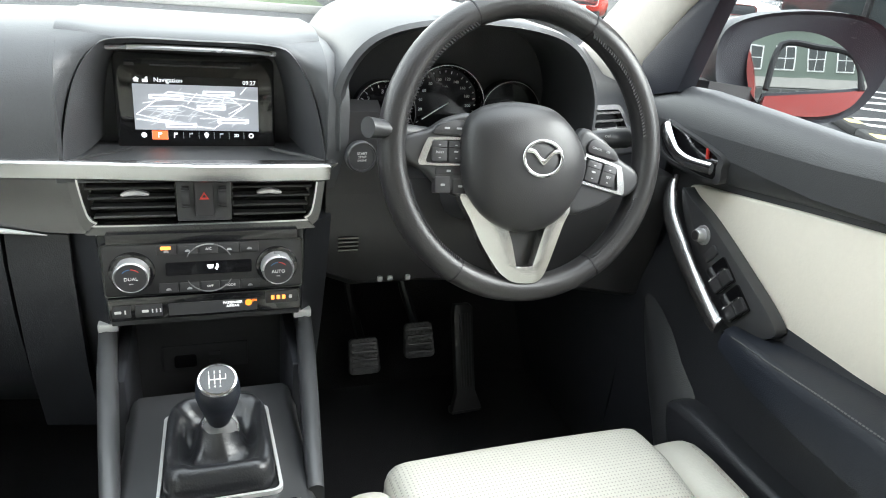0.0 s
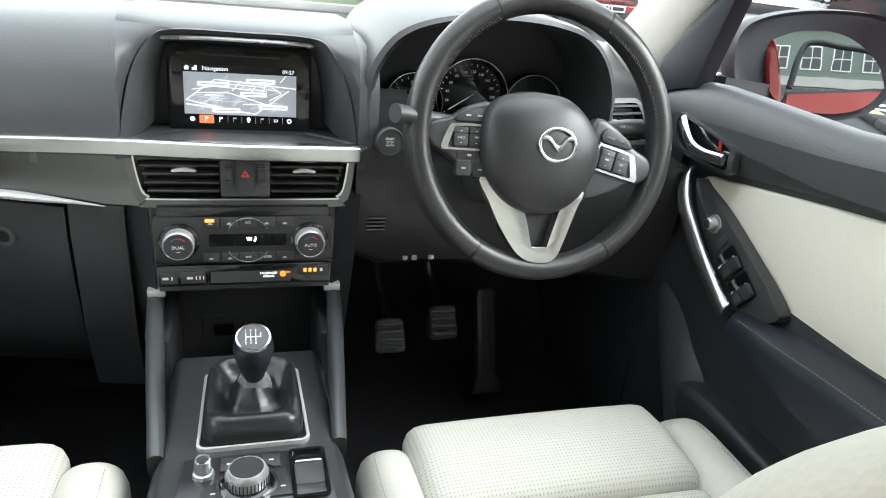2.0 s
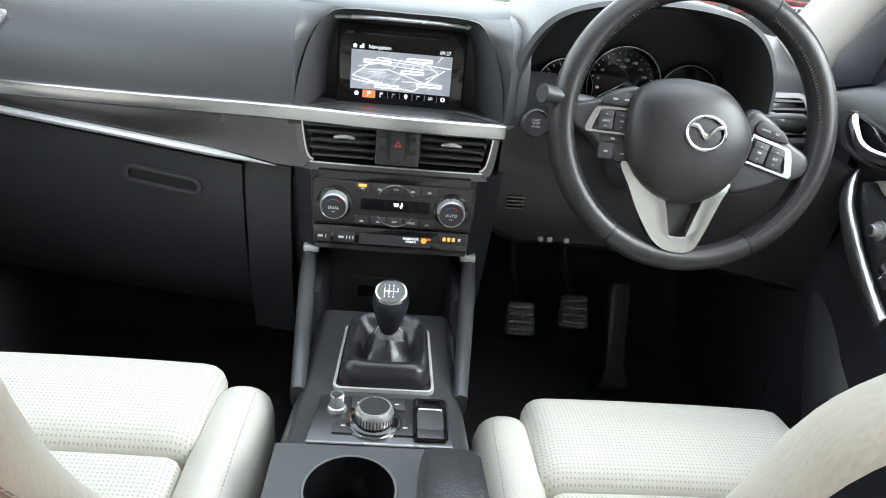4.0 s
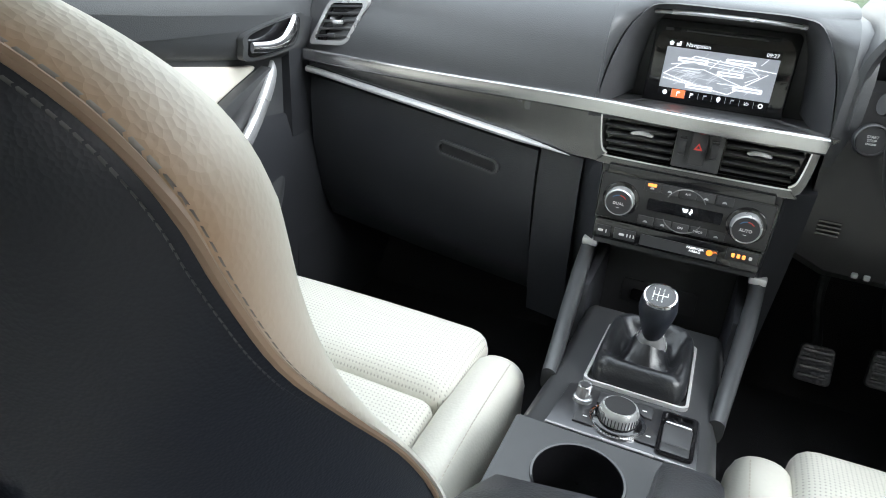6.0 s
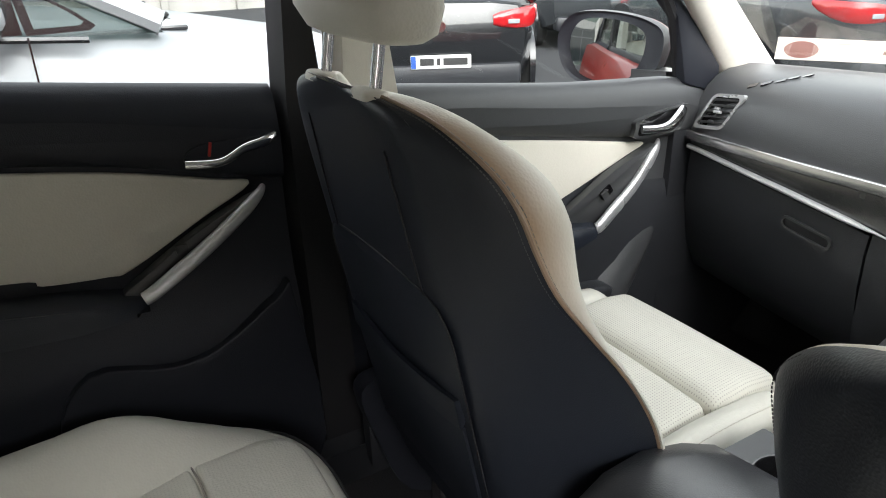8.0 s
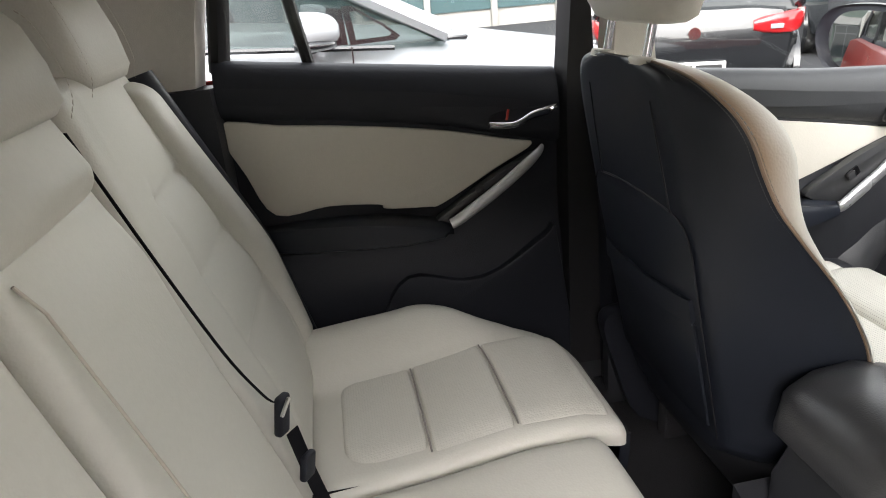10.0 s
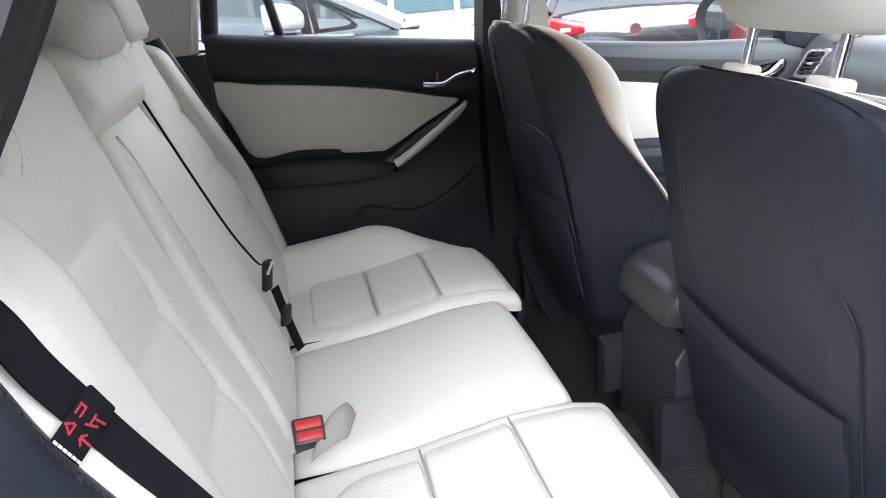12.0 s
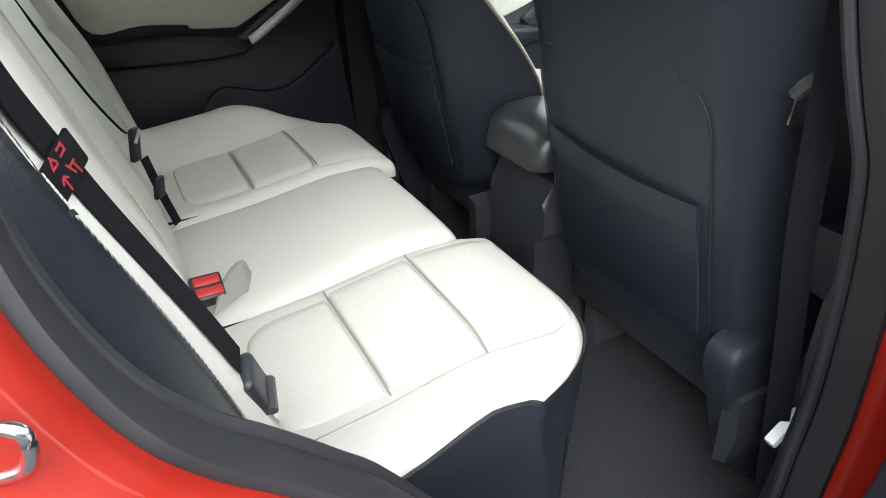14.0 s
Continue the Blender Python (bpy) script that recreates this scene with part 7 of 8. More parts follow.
bench = thing("rear_bench", (0, -1.1, 0.40), "cream leather rear bench with three seats and folding backs", "rear seat")
RC = [(-1.30, 0.672), (-1.10, 0.692), (-0.95, 0.716), (-0.85, 0.716), (-0.78, 0.700)]
rtop = lambda x, y: lerp(RC, y)
for s in (-1, 1):
    a, b = sorted((s * 0.196, s * 0.608))
    crown = lambda x, y: rtop(x, y) - 0.004 + (0.020 if x > 0 else 0.074) * ease((abs(x) - 0.45) / 0.12) * ease((-0.80 - y) / 0.26)
    cu = part("outer_cushion", corner(pillow(a, b, -1.29, -0.778, crown, 0.014, 0.024, 34, 34)), M_cream, bench, "cream leather outer seat cushion", angle=70)
    for y0, y1, x0, x1, lift in ((-1.225, -1.094, 0.232, 0.505, 0.0025), (-1.088, -0.955, 0.222, 0.508, 0.003), (-0.949, -0.800, 0.222, 0.500, 0.004)):
        a2, b2 = sorted((s * x0, s * x1))
        part("cushion_panel", corner(rounded_rear(y0 < -1.2, pillow(a2, b2, y0, y1, lambda x, y: rtop(x, y) + lift - 0.5 * ((x - (a2 + b2) / 2) ** 2) * 0.08 - 0.0068 * (1 - ease(min(x - a2, b2 - x) / 0.030)), 0.012, 0.006, 24, 16, power=4))), M_perf_soft, cu, "perforated insert panel", angle=70)
    # cross seams, their crease shade given by the darker leather colour
    for ys in (-1.091, -0.952):
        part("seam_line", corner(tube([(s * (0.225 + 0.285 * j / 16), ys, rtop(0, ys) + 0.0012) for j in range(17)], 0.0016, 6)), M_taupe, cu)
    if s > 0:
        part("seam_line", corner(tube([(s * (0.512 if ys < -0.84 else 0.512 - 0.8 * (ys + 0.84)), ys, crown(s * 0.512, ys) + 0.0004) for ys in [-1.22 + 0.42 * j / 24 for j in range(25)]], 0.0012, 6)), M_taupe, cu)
    edge = [(0.608, -1.28 + 0.46 * j / 14) for j in range(15)] + [(0.602 + 0.006 * math.cos(math.pi * j / 8), -0.784 + 0.006 * math.sin(math.pi * j / 8)) for j in range(5)] + [(0.602 - 0.397 * j / 20, -0.778) for j in range(1, 21)]
    up_ = lambda x, y: 0.016 * ease((x - 0.40) / 0.14) * ease((y + 1.12) / 0.24)
    skirt = []
    for k, drop in ((-0.030, None), (-0.012, 0.14), (0.0, 0.085), (0.004, 0.050), (0.0035, 0.024), (-0.010, 0.030), (-0.020, 0.09)):
        ring = [(s * (x + k * (1 if x > 0.57 else 0)), y + k * (1 if y > -0.80 else 0), 0.42 if drop is None else crown(s * x, y) - drop + up_(x, y)) for x, y in edge]
        skirt.append(ring + [(s * 0.205, -1.28, ring[-1][2])])
    part("cushion_skirt", corner(loft(skirt)), M_blackleather, cu, "black lower skirt", angle=60)
    part("skirt_piping", corner(tube([(s * (x + 0.003), y + (0.003 if y > -0.80 else 0), crown(s * x, y) - 0.023 + up_(x, y)) for x, y in edge], 0.0030, 8)), M_rubber, cu)
mc = part("middle_cushion", pillow(-0.193, 0.193, -1.29, -0.825, lambda x, y: rtop(x, y) + 0.004 - 0.25 * x * x, 0.055, 0.040, 24, 24), M_cream, bench, "smooth cream middle cushion", angle=70)
part("cushion_skirt", rbox(-0.18, 0.18, -1.25, -0.84, 0.42, 0.66, 0.01), M_blackleather, mc)
SL = 0.27
bk = axes((0, -1.292, 0.665), (1, 0, 0), (0, -SL, 1), (0, 1, SL))


def back_face(s):
    """The padded face of an outer seat back: soft cross seams and two faint upright ones."""
    def face(x, v):
        a = abs(x)
        w = 0.014 + 0.018 * math.exp(-((v - 0.12) / 0.16) ** 2)
        inside = max(0, min(1, (a - 0.262) / 0.03)) * max(0, min(1, (0.548 - a) / 0.02))
        puff = 0.0
        for v0 in (0.225, 0.349, 0.469):
            puff -= 0.0060 * math.exp(-((v - v0) / 0.006) ** 2) + 0.0055 * math.exp(-((v - v0) / 0.03) ** 2)
        w += inside * puff
        band = max(0, min(1, (v - 0.02) / 0.05)) * max(0, min(1, (0.50 - v) / 0.04))
        w -= band * 0.0042 * (math.exp(-((a - 0.278 - 0.05 * (v - 0.3)) / 0.008) ** 2) + math.exp(-((a - 0.542) / 0.008) ** 2))
        return w
    return face


BOLSTER = lambda v: 0.0785 + 0.012 * (0.36 - v) - 0.25 * max(0, v - 0.50)


def back_section(x0, x1, label, s):
    bm = pillow(x0, x1, 0.0, 0.655, back_face(s), 0.10, 0.030, 110, 110)
    if s < 0:
        taper(bm)
    bm.transform(bk)
    sec_ = part("seat_back", bm, M_cream, bench, label, angle=70)
    f = back_face(s)
    i0, i1 = (0.545, 0.714) if s > 0 else (-0.652, -0.545)
    shape = (lambda x, y: BOLSTER(y) - 0.36 * max(0, x - 0.640)) if s > 0 else (lambda x, y: 0.040 + 0.010 * math.exp(-((y - 0.24) / 0.24) ** 2))
    bm = pillow(i0, i1, 0.03, 0.62, shape, 0.05, 0.045 if s < 0 else 0.040, 22, 30)
    slope(bm) if s > 0 else taper(bm)
    bm.transform(bk)
    part("back_bolster", bm, M_cream, sec_, "side bolster", angle=70)
    return sec_


def slope(bm):
    """Draws the outer edge inwards towards the cushion."""
    for v in bm.verts:
        v.co.x += 0.19 * min(0, v.co.y - 0.44) * max(0, min(1, (v.co.x - 0.56) / 0.10))
    return bm


def taper(bm):
    """Leans the outer edge of the left back inwards towards its top."""
    for v in bm.verts:
        k = max(0, min(1, (-v.co.x - 0.46) / 0.10))
        v.co.z -= 0.090 * max(0, v.co.y - 0.28) * max(0, min(1, (-v.co.x - 0.20) / 0.30))
        v.co.x += 0.27 * max(0, v.co.y - 0.25) * k
    return bm


right = back_section(0.157, 0.640, "cream leather right seat back", 1)
left = back_section(-0.640, -0.137, "cream leather left seat back", -1)
mid_ = part("seat_back", pillow(-0.132, 0.152, 0.0, 0.552, lambda x, y: 0.020 + 0.014 * math.exp(-((y - 0.10) / 0.18) ** 2) - 0.016 * ease((y - 0.44) / 0.11) * ease((0.15 - x) / 0.12), 0.10, 0.016, 40, 40, bk), M_cream, bench, "narrow cream middle seat back with folded armrest", angle=70)
part("head_pad", pillow(-0.085, 0.185, 0.540, 0.655, lambda x, y: 0.040 - 0.20 * max(0, y - 0.57) - 0.05 * max(0, x - 0.05), 0.07, 0.030, 30, 24, bk), M_cream, mid_, "puffed cream pad above the armrest", angle=70)
part("seam_line", tube([bk @ Vector((0.105, 0.10, 0.036)), bk @ Vector((0.110, 0.30, 0.030)), bk @ Vector((0.118, 0.50, 0.0235)), bk @ Vector((0.13, 0.53, 0.021))], 0.0016, 6), M_stitch, mid_)
inset = lambda v: 0.013 * math.exp(-((v - 0.27) / 0.15) ** 2)
bm = slope(loft([[(x - inset(v) * (x < 0.72), v, w + BOLSTER(v) - 0.0785 + 0.36 * inset(v) * (0.68 < x < 0.72)) for x, w in ((0.676, 0.030), (0.681, 0.057), (0.685, 0.0635), (0.691, 0.0650), (0.702, 0.0625), (0.716, 0.057), (0.734, 0.045), (0.750, 0.022), (0.757, -0.01), (0.757, -0.15), (0.636, -0.15))] for v in [-0.02 + 0.60 * k / 20 for k in range(21)]]))
bm.transform(bk)
part("back_side", bm, M_blackleather, right, "black leather side of the seat back", angle=60)
seam(bench, [tuple(bk @ Vector((0.6945 - inset(v) + 0.19 * min(0, v - 0.44), v, 0.0660 + 0.36 * inset(v) + BOLSTER(v) - 0.0785))) for v in (0.02, 0.10, 0.2, 0.3, 0.4, 0.44, 0.5, 0.56)], M_button, 0.0070, 0.0016)
bm = taper(loft([[(-x, v, w) for x, w in ((0.636, -0.012), (0.641, 0.030), (0.648, 0.040), (0.660, 0.042), (0.674, 0.034), (0.682, 0.0), (0.682, -0.15), (0.632, -0.15))] for v in [-0.02 + 0.64 * k / 16 for k in range(17)]]))
bm.transform(bk)
part("back_side", bm, M_blackleather, left, "black leather side of the seat back", angle=60)
part("back_shell", loft([[bk @ Vector((x, v, w)) for x, w in ((-0.63, -0.06), (0.63, -0.06), (0.62, -0.14), (-0.62, -0.14))] for v in (-0.05, 0.3, 0.58)]), M_carpet, bench)


def rear_headrest(cx, w, h, z0, lean=0.0):
    """A saddle-shaped rest: flat stitched front, slanting underside that rises to the rear."""
    rings = []
    for u, k, d0, d1 in ((0.0, 0.86, -0.030, 0.026), (0.05, 0.95, -0.044, 0.040), (0.16, 1.0, -0.052, 0.050), (0.45, 1.0, -0.055, 0.054), (0.75, 0.985, -0.050, 0.050), (0.90, 0.95, -0.043, 0.040), (0.975, 0.87, -0.032, 0.024), (1.0, 0.70, -0.018, 0.010)):
        c, d = (d0 + d1) / 2, (d1 - d0) / 2
        ring = []
        for j in range(44):
            a = 2 * math.pi * j / 44
            x, q = w * k * math.copysign(abs(math.cos(a)) ** 0.38, math.cos(a)), c + d * math.copysign(abs(math.sin(a)) ** 0.55, math.sin(a))
            ring.append(bk @ Vector((cx + x, z0 + h * u + 0.55 * (0.054 - q) * (1 - u) ** 1.5, q - lean)))
        rings.append(ring)
    h_ = part("headrest", loft(rings), M_cream, bench, "cream saddle headrest", angle=70)
    for s in (-1, 1):
        seam(h_, [tuple(bk @ Vector((cx + s * w * 0.90, z0 + h * u, d - lean))) for u, d in ((0.06, 0.0395), (0.2, 0.0500), (0.45, 0.0535), (0.75, 0.0500), (0.88, 0.0415))], M_stitch, 0.0065, 0.0011)
rear_headrest(0.01, 0.105, 0.125, 0.607)
rear_headrest(-0.36, 0.115, 0.16, 0.612, 0.030)
rear_headrest(0.575, 0.120, 0.15, 0.552)


# ---- belts and buckles ----
def strap(path, width, across, n=6):
    w, across = width / 2, Vector(across).normalized()
    pts = curve2(path, n, False)
    rings = []
    for i, p in enumerate(pts):
        d = (pts[min(i + 1, len(pts) - 1)] - pts[max(i - 1, 0)]).normalized()
        nrm = d.cross(across).normalized() * 0.0009
        rings.append([p - across * w - nrm, p + across * w - nrm, p + across * w + nrm, p - across * w + nrm])
    return loft(rings)


b1_ = thing("rear_seat_belt", (0.63, -1.28, 0.80), "black rear seat belt lying along the seat back edge", "seat belt")
part("webbing", strap([bk @ Vector(p) for p in ((0.681, 0.62, 0.03), (0.678, 0.565, 0.058), (0.674, 0.52, 0.0715), (0.667, 0.48, 0.0725), (0.655, 0.44, 0.0735), (0.643, 0.40, 0.0750), (0.631, 0.36, 0.0775), (0.617, 0.31, 0.0810), (0.605, 0.26, 0.0845), (0.590, 0.205, 0.0870))], 0.027, bk.to_3x3() @ Vector((1, -0.20, -0.30))), M_belt, b1_)
tg = bk @ Matrix.Translation((0.6665, 0.4390, 0.0725)) @ pose(0, 0, 0, 0, 33, -18)
part("tag", slab(rounded(0.043, 0.026, 0.002, 3), 0.0015, tg, 0.0006), M_belt, b1_, "black belt tag with red marks")
for k in range(6):
    part("tag_stitch", rbox(-0.0008, 0.0008, -0.0016, 0.0016, 0.0015, 0.0020, 0, 1, tg @ Matrix.Translation((0.0155, -0.0105 + 0.0042 * k, 0))), M_white, b1_)
for x, y, w, r in ((-0.006, 0.011, 0.006, 0), (-0.006, 0.0065, 0.006, 0), (-0.0095, 0.009, 0.006, 90), (0.003, 0.010, 0.007, 60), (0.006, 0.009, 0.007, -60), (0.0045, 0.0060, 0.007, 0), (0.005, -0.007, 0.010, 90), (0.003, -0.0035, 0.005, 50), (0.007, -0.0035, 0.005, -50), (-0.004, -0.004, 0.010, 70), (-0.009, -0.008, 0.009, 80), (-0.007, -0.0025, 0.007, 0)):
    part("tag_mark", rbox(-w / 2, w / 2, -0.0007, 0.0007, 0.0015, 0.0019, 0, 1, tg @ Matrix.Translation((x, y, 0)) @ pose(0, 0, 0, 0, 0, r)), M_tagred, b1_)
lm = bk @ Matrix.Translation((0.581, 0.165, 0.086)) @ pose(0, 0, 0, 0, 16, -16)
part("latch", rbox(-0.020, 0.020, -0.028, 0.030, -0.006, 0.007, 0.006, 3, lm), M_hard, b1_)
part("latch_bar", tube([lm @ Vector((-0.016, -0.020, 0.006)), lm @ Vector((0.019, -0.020, 0.006))], 0.0065, 8), M_satin, b1_)
part("tongue", rbox(-0.010, 0.010, -0.060, -0.026, -0.002, 0.002, 0.001, 1, lm), M_chrome, b1_)
b2_ = thing("middle_seat_belt", (-0.14, -1.28, 0.80), "black middle seat belt running down to its buckle", "seat belt")
part("webbing", strap([bk @ Vector(p) for p in ((-0.134, 0.60, 0.006), (-0.135, 0.45, 0.018), (-0.139, 0.30, 0.032), (-0.146, 0.225, 0.045), (-0.148, 0.205, 0.052))], 0.005, (0.6, 0.8, 0)), M_belt, b2_)
cb = axes((-0.152, -1.288, 0.853), (0.80, -0.60, 0.0), (0, 0.17, 1), (0.60, 0.80, 0))
part("buckle", rbox(-0.0105, 0.0105, -0.030, 0.030, -0.007, 0.007, 0.005, 3, cb), M_doorblack, b2_, "small black buckle")
part("buckle_stalk", strap([(-0.150, -1.279, 0.828), (-0.151, -1.270, 0.775), (-0.151, -1.262, 0.735), (-0.152, -1.252, 0.690)], 0.022, (0.8, -0.6, 0)), M_belt, b2_)
part("stalk_sleeve", rbox(-0.012, 0.012, -0.020, 0.020, -0.006, 0.006, 0.004, 2, axes((-0.150, -1.268, 0.768), (0.80, -0.60, 0.0), (0, 0.17, 1), (0.60, 0.80, 0))), M_doorblack, b2_)
part("tongue", slab(rounded(0.006, 0.026, 0.002, 2), 0.003, cb @ Matrix.Translation((0.006, 0.018, 0.009)) @ pose(0, 0, 0, 0, 0, 35)), M_chrome, b2_)
bx = thing("belt_buckle", (0.163, -1.25, 0.69), "black belt buckle with twin red release keys", "buckle")
bz = Vector((0.60, 0.12, 0.79)).normalized()
bx_ = Vector((-0.10, 1, -0.07)).normalized()
bmm = axes((0.146, -1.246, 0.712), bx_, bz.cross(bx_), bz) @ Matrix.Diagonal((0.88, 0.88, 0.88, 1))
part("case", rbox(-0.027, 0.027, -0.024, 0.024, -0.060, 0.0, 0.004, 2, bmm), M_hard, bx)
for y in (-0.0105, 0.0105):
    part("release_key", rbox(-0.0225, 0.0225, y - 0.0085, y + 0.0085, -0.004, 0.003, 0.002, 2, bmm), M_redplastic, bx, "red release key")
fold = []
for k, (x, y, h_) in enumerate(((0.150, -1.238, 0.003), (0.140, -1.228, 0.015), (0.130, -1.216, 0.024), (0.121, -1.204, 0.030), (0.114, -1.194, 0.032), (0.110, -1.187, 0.031), (0.108, -1.182, 0.022), (0.107, -1.178, 0.0))):
    fold.append([(x + 0.040, y - 0.012, 0.684), (x + 0.030, y - 0.008, 0.690 + h_ * 0.25), (x + 0.012, y - 0.003, 0.690 + h_ * 0.75), (x, y, 0.690 + h_), (x - 0.010, y + 0.004, 0.690 + h_ * 0.85), (x - 0.022, y + 0.010, 0.684)])
part("pouch", loft(fold), M_taupe, bx, "upright fold of leather in shaded taupe behind the keys", angle=80)
b3_ = thing("front_seat_belt", (0.71, -0.70, 0.6), "black front seat belt hanging along the pillar", "seat belt")
part("webbing", strap([(0.690, -0.722, 1.40), (0.690, -0.712, 1.247), (0.690, -0.699, 1.12), (0.690, -0.697, 1.05), (0.690, -0.685, 0.90), (0.690, -0.658, 0.74), (0.690, -0.636, 0.58), (0.695, -0.63, 0.48)], 0.030, (0.84, 0.54, 0.05)), M_belt, b3_)
part("tongue", slab(rounded(0.03, 0.05, 0.004, 3), 0.003, axes((0.648, -0.664, 1.022), (0.3, 1, 0), (0, 0.2, 1), (1, -0.3, 0))), M_chrome, b3_)
part("tongue_grip", tube(curve2([(0.652, -0.690, 1.035), (0.664, -0.690, 1.050), (0.684, -0.688, 1.064), (0.700, -0.682, 1.072)], 4, False), 0.008, 8), M_satin, b3_)
part("anchor_clip", rbox(-0.008, 0.008, -0.03, 0.03, -0.008, 0.008, 0.004, 2, Matrix.Translation((0.700, -0.634, 0.597)) @ pose(0, 0, 0, 35)), M_white, b3_, "white plastic clip")


# ---- outside ----
M_asphalt = mat("grey_asphalt", (0.046, 0.047, 0.049), 0.9, grain=(120, 0.004), var=(0.7, 0.2), fine=(60, 0.25), spec=0.15)
M_grass = mat("mown_grass", (0.06, 0.10, 0.03), 0.9, grain=(60, 0.02), var=(1.2, 0.3))
M_line = mat("white_road_paint", (0.65, 0.65, 0.62), 0.7, var=(3, 0.2))
M_kerb = mat("concrete_kerb", (0.32, 0.31, 0.29), 0.85, var=(3, 0.15))
M_yellow = mat("faded_yellow_paint", (0.50, 0.42, 0.16), 0.7, var=(8, 0.25))
M_tyre = mat("tyre_rubber", (0.015, 0.015, 0.015), 0.8)
M_alloy = mat("alloy_wheel", (0.45, 0.45, 0.46), 0.3, metal=0.9)
M_carglass = mat("dark_car_glass", (0.03, 0.035, 0.036), 0.06, spec=0.3, rvar=0.02)
M_taillamp = mat("red_tail_lamp", (0.45, 0.012, 0.015), 0.15, coat=0.7)
M_headlamp = mat("clear_headlamp", (0.5, 0.52, 0.54), 0.12, metal=0.4, coat=0.7)
M_plate = mat("number_plate_white", (0.72, 0.72, 0.70), 0.5)
M_plateblue = mat("number_plate_blue", (0.02, 0.08, 0.35), 0.5)
M_ink = mat("dark_ink", (0.03, 0.03, 0.03), 0.6)
M_cabglass = glass_mat("tinted_car_glass", (0.42, 0.47, 0.46), 0.05, 0.75)
paint = lambda n, c, m=0.3: mat(n, c, 0.25, metal=m, coat=0.8, var=(2, 0.05))
M_psilver = paint("silver_car_paint", (0.155, 0.160, 0.166), 0.30)
M_pwhite = paint("white_car_paint", (0.74, 0.75, 0.75), 0.0)
M_pblack = paint("black_car_paint", (0.012, 0.013, 0.015), 0.1)
M_pgrey = paint("dark_grey_car_paint", (0.05, 0.055, 0.06), 0.4)
M_porange = paint("bright_red_car_paint", (0.60, 0.05, 0.03), 0.0)

structure("ground", rbox(-90, 90, -90, 90, -0.2, 0.0), M_asphalt, "damp grey asphalt of the car park", "ground")


